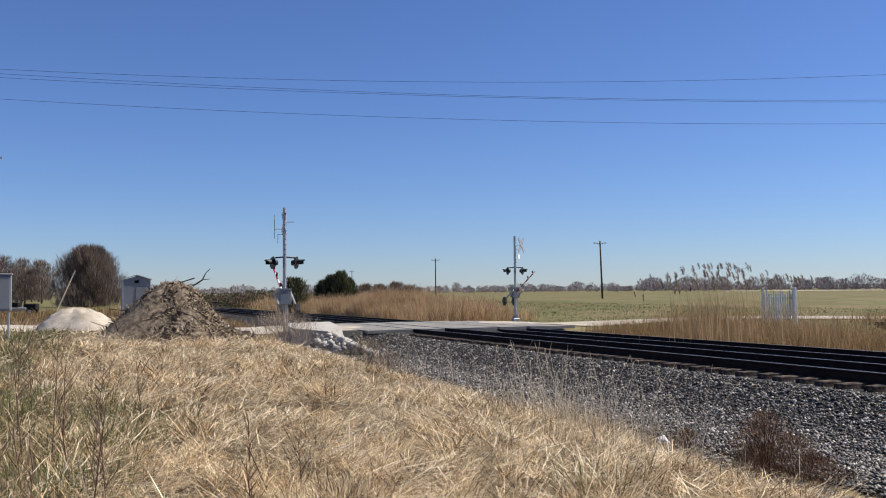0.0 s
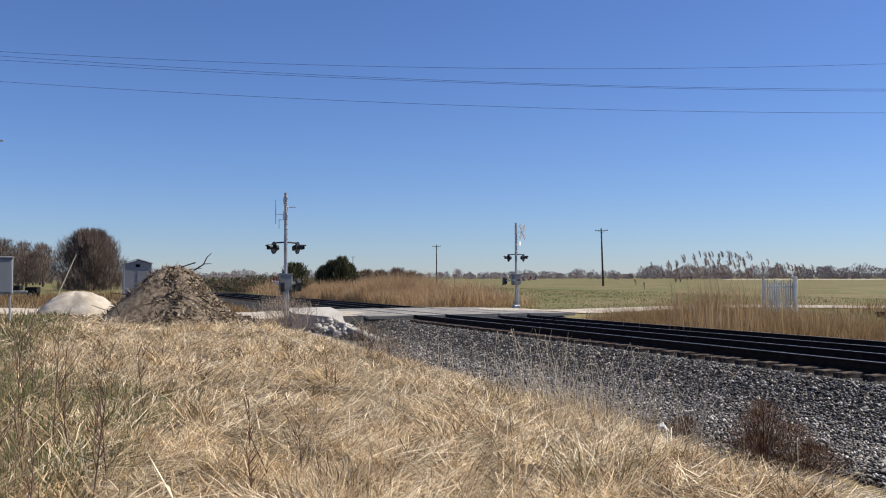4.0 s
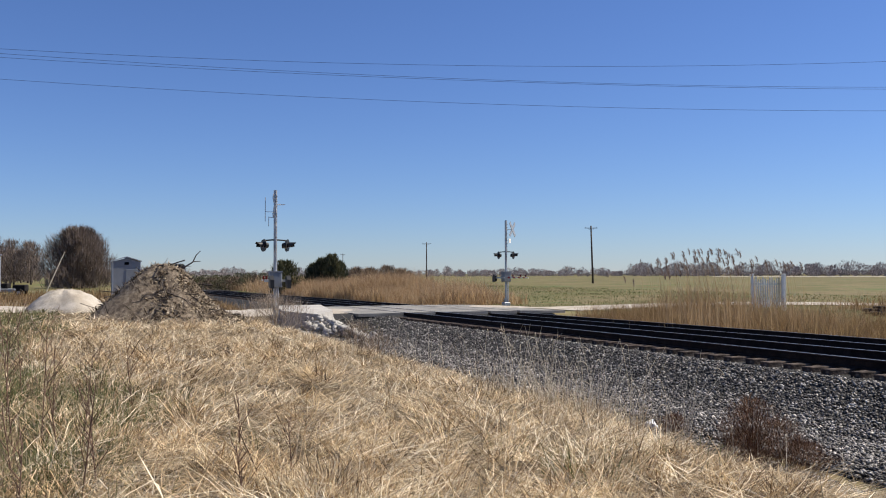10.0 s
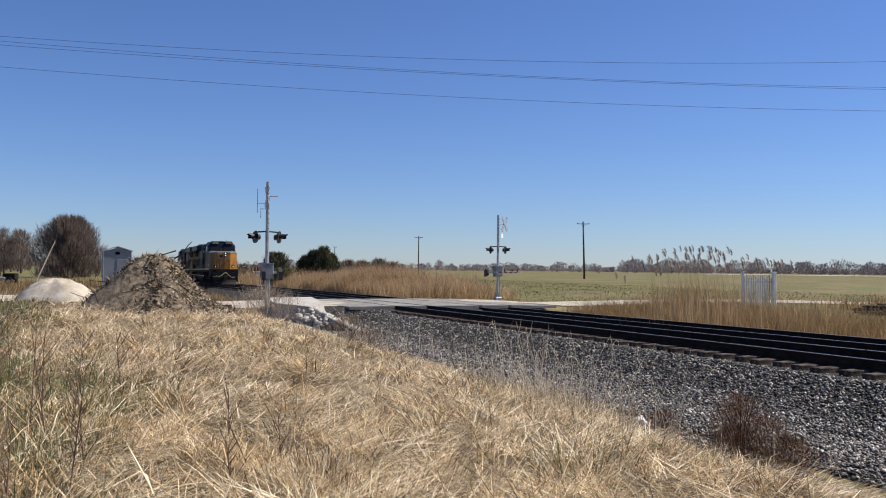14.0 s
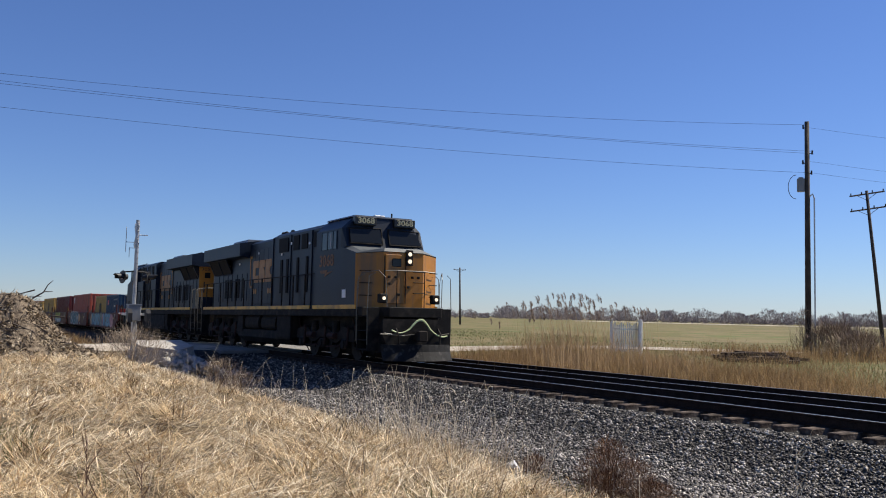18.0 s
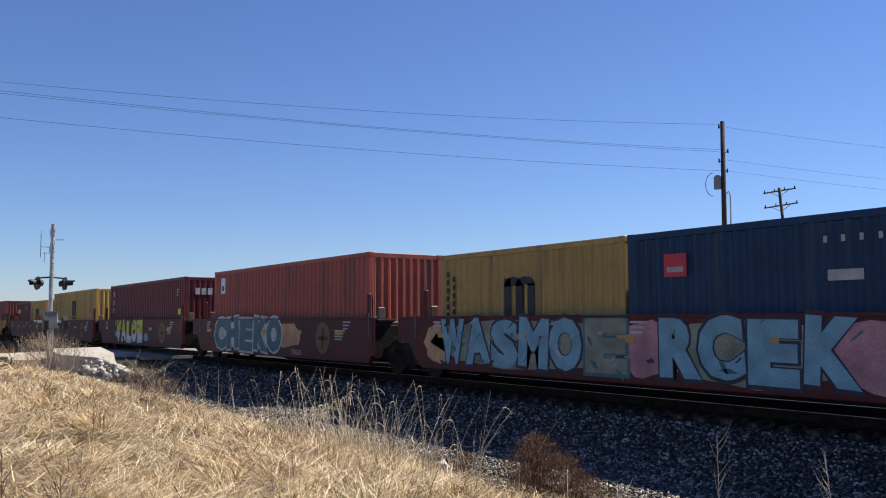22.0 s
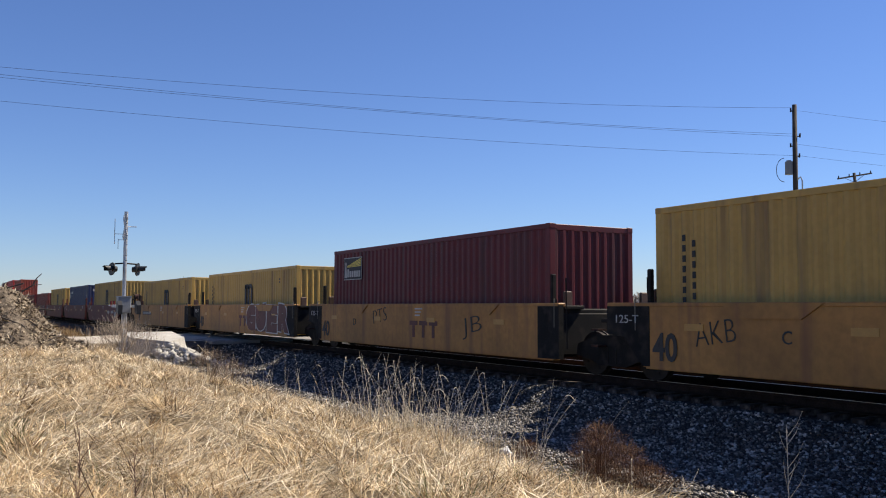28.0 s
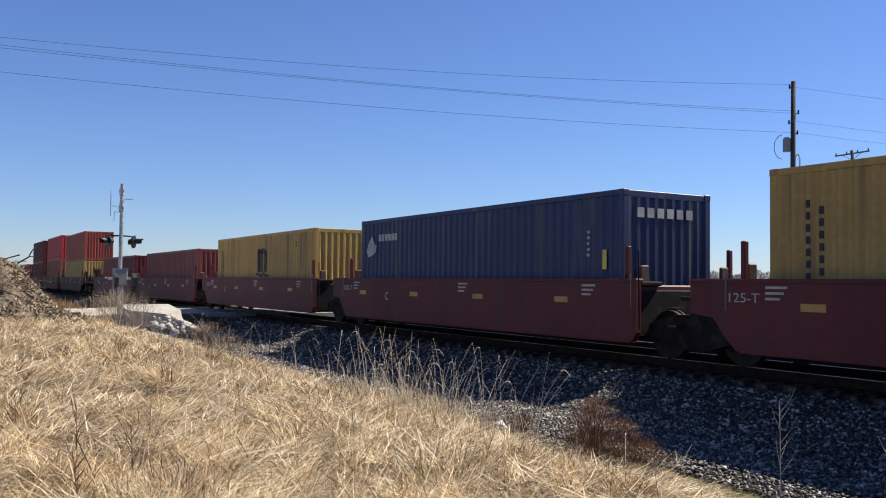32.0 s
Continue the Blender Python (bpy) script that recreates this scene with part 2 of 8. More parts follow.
def mesh_of(name, g, material, smooth=False):
    me = bpy.data.meshes.new(name)
    me.from_pydata(g.v, [], g.f)
    for m in (material if isinstance(material, (list, tuple)) else [material]):
        me.materials.append(m)
    bm = bmesh.new()
    bm.from_mesh(me)
    bmesh.ops.recalc_face_normals(bm, faces=bm.faces)
    bm.to_mesh(me)
    bm.free()
    if smooth:
        me.shade_smooth()
    return me


def part(name, g, material, parent=None, label="", smooth=False, at=None):
    ob = new(name, mesh_of(name, g, material, smooth))
    if parent is not None:
        ob.parent = parent
    if at is not None:
        ob.matrix_basis = at
    if label:
        ob["label"] = label
    return ob


def thing(name, label, category, group="", kind="", at=None):
    ob = tagged(new(name), label, category, group, kind)
    if at is not None:
        ob.matrix_basis = at
    return ob


def lettering(name, text, size, material, parent, at, width=None, label="", spacing=1.0, bold=0.0, depth=0.004):
    """Raised painted characters from the built-in font, standing in the plane of 'at' (x right, y up)."""
    ob = new(name, bpy.data.meshes.new(name))
    ob.parent = parent
    ob.matrix_basis = at
    if label:
        ob["label"] = label
    LETTERS.append((ob, text, size, material, width, spacing, bold, depth))
    return ob


LETTERS = []


def cut_letters():
    """Turns all the asked-for writing into meshes, in one go."""
    made = []
    for ob, text, size, material, width, spacing, bold, depth in LETTERS:
        cu = bpy.data.curves.new("writing", "FONT")
        cu.body, cu.size, cu.extrude, cu.align_x, cu.align_y = text, size, depth, "CENTER", "CENTER"
        cu.space_character, cu.offset, cu.resolution_u = spacing, bold, 3
        tmp = bpy.data.objects.new("writing", cu)
        scene.collection.objects.link(tmp)
        made.append(tmp)
    deps = bpy.context.evaluated_depsgraph_get()
    for tmp, (ob, text, size, material, width, spacing, bold, depth) in zip(made, LETTERS):
        me = bpy.data.meshes.new_from_object(tmp.evaluated_get(deps))
        if width:
            xs = [v.co.x for v in me.vertices]
            k = width / (max(xs) - min(xs))
            for v in me.vertices:
                v.co.x *= k
        me.materials.clear()
        for m in (material if isinstance(material, list) else [material]):
            me.materials.append(m)
        if isinstance(material, list):          # sprayed in two colours, the second below
            bm = bmesh.new()
            bm.from_mesh(me)
            bmesh.ops.bisect_plane(bm, geom=bm.verts[:] + bm.edges[:] + bm.faces[:], plane_co=(0, -0.02, 0), plane_no=(0, 1, 0))
            for fc in bm.faces:
                fc.material_index = 1 if fc.calc_center_median().y < -0.02 else 0
            bm.to_mesh(me)
            bm.free()
        ob.data = me
    for tmp in made:
        bpy.data.objects.remove(tmp)


def sheet_mesh(name, verts, faces, material, smooth=False):
    """A mesh from arrays, quick for large counts; faces all triangles."""
    me = bpy.data.meshes.new(name)
    verts, faces = np.asarray(verts, np.float32), np.asarray(faces, np.int32)
    me.vertices.add(len(verts))
    me.vertices.foreach_set("co", verts.ravel())
    me.loops.add(faces.size)
    me.loops.foreach_set("vertex_index", faces.ravel())
    me.polygons.add(len(faces))
    me.polygons.foreach_set("loop_start", np.arange(0, faces.size, faces.shape[1], dtype=np.int32))
    me.update(calc_edges=True)
    me.materials.append(material)
    if smooth:
        me.shade_smooth()
    return me


RNG = np.random.default_rng(7)


def blades(base, length, width, lean, bend, rng=RNG, dirs=None):
    """Grass blades or twigs: tapered strips of two joints, each its own island. base (n,3), the rest (n,)."""
    n = len(base)
    a = rng.uniform(0, 6.28318, n)
    out = np.stack([np.cos(a), np.sin(a), np.zeros(n)], 1) if dirs is None else dirs
    b = rng.uniform(0, 6.28318, n)
    side = np.stack([np.cos(b), np.sin(b), np.zeros(n)], 1) * (width / 2)[:, None]
    up = np.array([0, 0, 1.0])
    L = length[:, None]
    mid = base + L * 0.55 * (up * np.cos(lean)[:, None] + out * np.sin(lean)[:, None])
    l2 = lean + bend
    tip = mid + L * 0.45 * (up * np.cos(l2)[:, None] + out * np.sin(l2)[:, None])
    v = np.stack([base - side, base + side, mid - side * 0.7, mid + side * 0.7, tip], 1).reshape(-1, 3)
    o = (np.arange(n) * 5)[:, None]
    f = np.concatenate([o + np.array([[0, 1, 3]]), o + np.array([[0, 3, 2]]), o + np.array([[2, 3, 4]])], 0)
    return v, f

# ---- the plan: the track runs along x, 13.07 m from the eye, and falls 0.5 degrees towards -x ----
TRACK_Y, TRACK2_Y, GRADE = 13.07, 17.1, radians(0.5)
TRACK = Matrix.Translation((0, TRACK_Y, 0)) @ Euler((0, -GRADE, 0)).to_matrix().to_4x4()
ROAD = [(-46.0, -60), (-45.5, -20), (-44.0, 0), (-42.6, 8), (-42.4, 14), (-44.0, 20), (-47.5, 27), (-49.0, 34), (-46.0, 42), (-38.0, 51), (-20.0, 70), (40.0, 130)]
ROAD_HALF = 4.6


def smooth(a, b, x):
    t = np.clip((x - a) / (b - a), 0, 1)
    return t * t * (3 - 2 * t)


def road_distance(x, y):
    best = np.full(np.shape(x), 1e9)
    for (x0, y0), (x1, y1) in zip(ROAD[:-1], ROAD[1:]):
        dx, dy = x1 - x0, y1 - y0
        t = np.clip(((x - x0) * dx + (y - y0) * dy) / (dx * dx + dy * dy), 0, 1)
        best = np.minimum(best, np.hypot(x - x0 - t * dx, y - y0 - t * dy))
    return best


def waves(x, y, s):
    return (np.sin(x * s + 1.3 * np.sin(y * s * 0.7)) + np.sin(y * s * 1.31 + 2.1 + np.sin(x * s * 0.53))) * 0.5


def ground_z(x, y):
    """Height of the ground: a grassy bank before the track, the ballast bed, a low field behind."""
    x, y = np.asarray(x, float), np.asarray(y, float)
    fall = np.tan(GRADE) * np.clip(x, -140, 60)
    bank = -0.22 - 0.028 * np.clip(y, -4, 7.5) - 0.10 * smooth(3, 8, y) + 0.05 * waves(x, y, 0.9) + 0.3 * fall * smooth(-5, -40, x)
    bank = bank - 0.07 * smooth(2.0, 6.0, y) - 0.38 * smooth(5.0, 7.7, y)
    bank = bank + (0.055 * waves(x, y, 4.3) + 0.045 * waves(y + 2, x, 7.1)) * smooth(7.0, 6.0, y) * smooth(-34, -26, x)
    bed = fall - np.interp(y, (8.2, 9.0, 9.6, 10.35, 10.85, 11.25, 11.6), (0.80, 0.825, 0.84, 0.73, 0.56, 0.40, 0.295)) - 0.25 * smooth(19.2, 21.5, y)
    field = -0.62 + 0.05 * waves(x, y, 0.21) + 0.5 * fall * smooth(60, 15, y)
    near = np.maximum(bank, bed)
    near = np.where(y < 7.9, bank, np.where(y < 9.2, bank * (1 - smooth(7.3, 8.6, y)) + bed * smooth(7.3, 8.6, y), bed))
    z = np.where(y > 19.0, bed * (1 - smooth(19.3, 22.5, y)) + field * smooth(19.3, 22.5, y), near)
    d = road_distance(x, y)
    k = smooth(ROAD_HALF + 2.6, ROAD_HALF + 0.3, d) * smooth(2, 8, y) * smooth(26, 20, y)
    z = z * (1 - k) + (fall - 0.10) * k
    return z


def edge_y(x, y):
    """The uneven line where the grass ends and the ballast begins."""
    return 7.5 + 0.3 * waves(x, y, 1.3) - 0.35 * smooth(-12.5, -9.5, x) - 0.5 * smooth(-8.5, -5.3, x)


# Thatch colour kept dark so that gaps in the straw read as shaded holes.
M_STRAW = ramp_mat("dry_grass_thatch", [(0.25, (0.055, 0.04, 0.025)), (0.45, (0.13, 0.095, 0.055)), (0.6, (0.22, 0.165, 0.095)), (0.75, (0.08, 0.07, 0.035))], 2.2, bump=1.0, fine=22)
M_FIELD = ramp_mat("field_soil_and_stubble", [(0.3, (0.15, 0.105, 0.05)), (0.45, (0.105, 0.105, 0.035)), (0.55, (0.175, 0.135, 0.068)), (0.68, (0.075, 0.11, 0.025))], 0.07, bump=0.8, fine=1.1)
# Coloured darker than the stones, painting in the shade between them.
M_BED = ramp_mat("ballast_bed", [(0.3, (0.014, 0.014, 0.014)), (0.5, (0.034, 0.033, 0.032)), (0.7, (0.09, 0.088, 0.085))], 26.0, bump=1.0, fine=34)
M_GRAVEL = ramp_mat("pale_road_gravel", [(0.3, (0.33, 0.285, 0.225)), (0.55, (0.44, 0.39, 0.32)), (0.75, (0.53, 0.48, 0.41))], 1.2, bump=0.5, fine=45)
M_ASPH = ramp_mat("worn_crossing_asphalt", [(0.3, (0.16, 0.155, 0.145)), (0.55, (0.24, 0.23, 0.21)), (0.75, (0.33, 0.31, 0.27))], 1.0, bump=0.4, fine=60)


def patch(name, xs, ys, material, label, keep=None, lift=0.0, kind="structure", category="ground", zfun=None):
    X, Y = np.meshgrid(xs, ys, indexing="ij")
    Z = (zfun or ground_z)(X, Y) + lift
    n, m = X.shape
    i = np.arange(n * m).reshape(n, m)
    f = np.stack([i[:-1, :-1], i[1:, :-1], i[1:, 1:], i[:-1, 1:]], -1).reshape(-1, 4)
    if keep is not None:
        cx = (X[:-1, :-1] + X[1:, 1:]).ravel() / 2
        cy = (Y[:-1, :-1] + Y[1:, 1:]).ravel() / 2
        f = f[keep(cx, cy)]
    me = sheet_mesh(name, np.stack([X, Y, Z], -1).reshape(-1, 3), f, material, True)
    return tagged(new(name, me), label, category, kind=kind)


def spread(a, b, near, far, centre=0.0, growth=1.18):
    """Grid lines, close about the centre and wider away from it."""
    out, s, p = [centre], near, centre
    while p < b:
        p += s
        out.append(min(p, b))
        s = min(s * (growth if p > centre + 30 else 1.0), far)
    s, p = near, centre
    while p > a:
        p -= s
        out.append(max(p, a))
        s = min(s * (growth if p < centre - 30 else 1.0), far)
    return np.unique(np.array(out))


gx, gy = spread(-1500, 1500, 0.6, 80, -25), spread(-400, 1800, 0.5, 80, 8)
ground = patch("ground", gx, gy, M_FIELD, "flat spring farmland of stubble and thin green weeds reaching the horizon",
               zfun=lambda x, y: ground_z(x, y) - 0.22 * smooth(7.2, 6.4, y) * smooth(-11.5, -9.5, y) * smooth(-69, -60, x) * smooth(15, 11, x))
patch("pavement", np.arange(-70, 16, 0.25), np.arange(-12, 8.3, 0.2), M_STRAW, "bank matted with dry straw-coloured grass beside the track", lift=0.012,
      keep=lambda x, y: y < edge_y(x, y), category="grass bank").name = "grass_bank"
patch("ballast_bed", np.arange(-200, 60, 0.5), np.arange(4.8, 20.4, 0.2), M_BED, "sloping bed of grey crushed stone under the two tracks", lift=0.022,
      keep=lambda x, y: (y > edge_y(x, y)) & ((y > 9.2) | (x > -34)) & (y < 20.1 + 0.25 * waves(x, y, 1.1)), category="ballast")


def road_strip(name, pts, half, material, label, lift):
    """A strip of road along a line, a few metres to each row."""
    fine = []
    for (x0, y0), (x1, y1) in zip(pts[:-1], pts[1:]):
        k = max(1, int(math.hypot(x1 - x0, y1 - y0) / 1.0))
        fine += [(x0 + (x1 - x0) * i / k, y0 + (y1 - y0) * i / k) for i in range(k)]
    fine.append(pts[-1])
    P = np.array(fine)
    for _ in range(12):
        P[1:-1] = 0.25 * P[:-2] + 0.5 * P[1:-1] + 0.25 * P[2:]
    D = np.gradient(P, axis=0)
    D /= np.linalg.norm(D, axis=1, keepdims=True)
    N = np.stack([D[:, 1], -D[:, 0]], 1)
    off = np.linspace(-half, half, 9)
    wob = 0.25 * np.sin(np.arange(len(P)) * 0.7)
    XY = P[:, None] + N[:, None] * (off[None, :, None] * (1 + 0.05 * wob[:, None, None]))
    Z = ground_z(XY[..., 0], XY[..., 1]) + lift + 0.03 * (1 - (off / half) ** 2)[None]
    n, m = Z.shape
    i = np.arange(n * m).reshape(n, m)
    f = np.stack([i[:-1, :-1], i[1:, :-1], i[1:, 1:], i[:-1, 1:]], -1).reshape(-1, 4)
    me = sheet_mesh(name, np.concatenate([XY, Z[..., None]], -1).reshape(-1, 3), f, material, True)
    return tagged(new(name, me), label, "road", kind="structure")


road_strip("road", ROAD[:5], 4.4, M_GRAVEL, "pale gravel road leading up to the level crossing", 0.05)
road_strip("road", ROAD[4:], 2.6, M_GRAVEL, "pale gravel farm road curving away behind the track", 0.05)


# ---- rails and ties ----
def rail_profile(k=1.0):
    h = [(-0.07, -0.18), (0.07, -0.18), (0.07, -0.165), (0.012, -0.145), (0.012, -0.042), (0.036, -0.032), (0.036, -0.006), (0.026, 0.0)]
    return h + [(-y, z) for y, z in reversed(h[2:])]


def build_track(name, ty, z, x0, x1, label):
    base = Matrix.Translation((0, ty, z)) @ Euler((0, -GRADE, 0)).to_matrix().to_4x4()
    tr = thing(name, label, "railway track", kind="structure", at=base)
    for s in (-1, 1):
        g = Geo()
        cuts = np.linspace(x0, x1, 12)
        for a, b in zip(cuts[:-1], cuts[1:]):
            g.prism([(y + s * 0.755, zz) for y, zz in rail_profile()], "x", a, b - 0.004)
        r = part("rail", g, M_RAIL, tr, "rust-brown steel rail")
        t = Geo()
        t.box(x0, x1, s * 0.755 - 0.022, s * 0.755 + 0.022, -0.0005, 0.0025)
        part("rail_head", t, M_RAILTOP, r, "running surface polished bright by wheels")
    return tr


track_near = build_track("railway_track", TRACK_Y, 0.0, -420, 60, "near track of dark rusty rails with shiny heads")
track_far = build_track("railway_track", TRACK2_Y, -0.10, -420, 60, "second track of dull dark rails behind the first")

tie_rng = random.Random(3)
tie_geo = Geo().box(-0.115, 0.115, -1.3, 1.3, -0.36, -0.175, 0.012)
tie_mesh = mesh_of("tie", tie_geo, M_TIE)
tie_rest = Geo()
for tr, xa, xb, singles in ((track_near, -420, 60, True), (track_far, -420, 60, False)):
    x = xa
    while x < xb:
        dx, dy, dz, rz = tie_rng.uniform(-0.03, 0.03), tie_rng.uniform(-0.09, 0.05), tie_rng.uniform(-0.012, 0.004), tie_rng.uniform(-1.5, 1.5)
        if singles and -70 < x < 40:
            o = new("tie", tie_mesh)
            o.parent = tr
            o.matrix_basis = pose(x + dx, dy, dz, 0, 0, rz)
        else:
            m = tr.matrix_basis @ pose(x + dx, dy, dz, 0, 0, rz)
            tie_rest.add([m @ Vector(v) for v in Geo().box(-0.115, 0.115, -1.3, 1.3, -0.36, -0.175).v], Geo().box(0, 1, 0, 1, 0, 1).f)
        x += 0.53
tagged(part("tie_row", tie_rest, M_TIE), "weathered dark timber ties of the farther track", "railway ties", kind="stuff")

# crossing surface between and beside the rails
cross = thing("crossing_panel_set", "worn grey asphalt crossing surface with timber along the rails", "level crossing", kind="structure", at=TRACK)
for y0, y1 in ((-2.9, -0.83), (-0.66, 0.66), (0.83, 3.2), (3.36, 4.68), (4.85, 7.2)):
    g = Geo().prism([(y0, -0.16), (y0, -0.012 - 0.02 * (y0 < -2)), (y1, -0.012 - 0.04 * (y1 > 7)), (y1, -0.16)], "x", -47.9, -36.8)
    part("crossing_panel", g, M_ASPH, cross)

# pale bare strip far out in the fields
far_strip = Geo()
p_ = [(-400 * math.cos(radians(q)) , 400 * math.sin(radians(q))) for q in np.linspace(38, 75, 12)]
q_ = [(-450 * math.cos(radians(q)) , 450 * math.sin(radians(q))) for q in np.linspace(38, 75, 12)]
far_strip.add([(x, y, -0.50) for x, y in p_] + [(x, y, -0.50) for x, y in q_], [(i, i + 1, 13 + i, 12 + i) for i in range(11)])
tagged(part("farm_lane", far_strip, M_GRAVEL), "distant pale lane across the fields", "road", kind="structure")

# ---- the train; each vehicle in its own space: x ahead, the near side at -y, z from the rail's top ----
TRAIN_POS = [(0.0, -372.0), (5.0, -275.5), (10.0, -178.7), (11.5, -149.2), (12.5, -129.6), (13.5, -109.9), (15.5, -71.1), (16.5, -52.6), (17.5, -35.0), (18.5, -17.5),
             (19.0, -9.1), (19.5, -0.8), (20.0, 7.55), (20.5, 15.8), (21.0, 24.15), (22.0, 41.1), (23.0, 58.35), (24.0, 75.8), (25.0, 92.9), (25.5, 101.1), (27.5, 135.2),
             (28.5, 152.6), (29.5, 170.0), (30.5, 187.4), (31.5, 205.0), (32.0, 213.7)]
MOVING, AXLES = [], []
NEAR_SIDE = Euler((radians(90), 0, 0)).to_matrix().to_4x4()      # writing that faces -y, read from the near side
AHEAD = Euler((radians(90), 0, radians(90))).to_matrix().to_4x4()  # writing that faces +x


def side_at(x, z, y):
    return Matrix.Translation((x, y, z)) @ NEAR_SIDE


def on_train(ob, offset, turned=False):
    MOVING.append((ob, offset, turned))
    ob.matrix_basis = TRACK @ pose(offset, 0, 0, 0, 0, 180 if turned else 0)


def bpart(name, parent, material, dims, c=0.0, label=""):
    return part(name, Geo().box(*dims, c), material, parent, label)


WHEEL = {}
M_PLOUGH = mat("scuffed_plough_steel", (0.009, 0.009, 0.0095), 0.75, var=0.6, scale=3, bump=0.15, dirt=(0.06, 0.056, 0.052), dirt_amount=0.25, spec=0.2)


def axle(parent, x, r, group=""):
    """A wheelset: two flanged wheels on an axle."""
    if r not in WHEEL:
        g = Geo()
        for s in (-1, 1):
            g.disc((0, s * 0.755, 0), "y", r, 0.12, 24)
            g.disc((0, s * 0.70, 0), "y", r + 0.025, 0.03, 24)
            g.disc((0, s * 0.82, 0), "y", r * 0.45, 0.05, 14)
        g.tube([(0, -0.95, 0), (0, 0.95, 0)], 0.08, 8)
        for k in range(5):
            a = 6.28318 * k / 5
            g.box(math.cos(a) * r * 0.7 - 0.03, math.cos(a) * r * 0.7 + 0.03, -0.825, -0.80, math.sin(a) * r * 0.7 - 0.03, math.sin(a) * r * 0.7 + 0.03)
        WHEEL[r] = mesh_of("wheelset", g, M_WHEEL)
    o = new("wheelset", WHEEL[r])
    o.parent = parent
    o.matrix_basis = pose(x, 0, r)
    AXLES.append((o, x, r))
    return o


M_WHEEL = mat("wheel_steel", (0.022, 0.018, 0.016), 0.6, 0.3, var=0.3, scale=4, bump=0.1, spec=0.2)
M_TRUCK = mat("truck_frame_grime", (0.020, 0.016, 0.013), 0.85, var=0.4, scale=3, bump=0.2, spec=0.2)
M_RIG = mat("grimy_brake_rigging", (0.038, 0.019, 0.016), 0.8, var=0.4, scale=3, bump=0.2, spec=0.2)
GOLD_LETTER = mat("gold_lettering", (0.28, 0.118, 0.020), 0.5, var=0.25, scale=3, bump=0.0)


# Darker copy of the lettering gold; the cab side's shade is in the colour.
DIM_GOLD = mat("shaded_gold_number", (0.17, 0.072, 0.022), 0.6, var=0.4, scale=5, bump=0.0)


def loco_truck(loco, xc):
    t = part("truck", Geo().box(xc - 2.3, xc + 2.3, -1.0, 1.0, 0.75, 0.95), M_TRUCK, loco)
    for s in (-1, 1):
        part("side_frame", Geo().prism([(xc - 2.75, 0.66), (xc - 2.65, 1.0), (xc - 1.75, 1.12), (xc - 1.3, 0.92), (xc - 0.7, 0.92), (xc - 0.3, 1.1), (xc + 0.3, 1.1), (xc + 0.7, 0.92), (xc + 1.3, 0.92), (xc + 1.75, 1.12), (xc + 2.65, 1.0),
                                        (xc + 2.75, 0.66), (xc + 2.4, 0.62), (xc + 1.6, 0.70), (xc + 1.2, 0.55), (xc + 0.7, 0.60), (xc + 0.3, 0.74), (xc - 0.3, 0.74), (xc - 0.7, 0.60), (xc - 1.2, 0.55), (xc - 1.6, 0.70), (xc - 2.4, 0.62)],
                                       "y", min(s * 1.06, s * 1.26), max(s * 1.06, s * 1.26)), M_TRUCK, t)
        for dx in (-2.0, 0.0, 2.0):
            part("axle_box", Geo().box(xc + dx - 0.2, xc + dx + 0.2, s * 1.24 - 0.12, s * 1.24 + 0.12, 0.36, 0.70, 0.04).disc((xc + dx, s * 1.37, 0.53), "y", 0.14, 0.06, 12), M_TRUCK, t)
            part("damper", Geo().tube([(xc + dx + 0.28, s * 1.33, 0.5), (xc + dx + 0.36, s * 1.33, 1.12)], 0.045, 8), M_RIG, t)
        for dx in (-1.0, 1.0):
            part("spring", Geo().tube([(xc + dx, s * 1.2, 0.92), (xc + dx, s * 1.2, 1.2)], 0.14, 10), M_TRUCK, t)
            part("brake_cylinder", Geo().tube([(xc + dx - 0.28, s * 1.34, 0.80), (xc + dx + 0.28, s * 1.34, 0.80)], 0.11, 10), M_RIG, t)
            part("brake_rod", Geo().tube([(xc + dx - 0.6, s * 1.3, 0.42), (xc + dx + 0.6, s * 1.3, 0.46)], 0.03, 6), M_RIG, t)
            part("sand_pipe", Geo().tube([(xc + dx * 2.55, s * 1.25, 1.25), (xc + dx * 2.6, s * 1.1, 0.7), (xc + dx * 2.45, s * 0.85, 0.18)], 0.025, 6), M_RIG, t)
    for dx in (-2.0, 0.0, 2.0):
        part("traction_motor", Geo().box(xc + dx - 0.15, xc + dx + 0.95, -0.6, 0.6, 0.16, 0.78, 0.08), M_BLACK, t)
        axle(loco, xc + dx, 0.52)


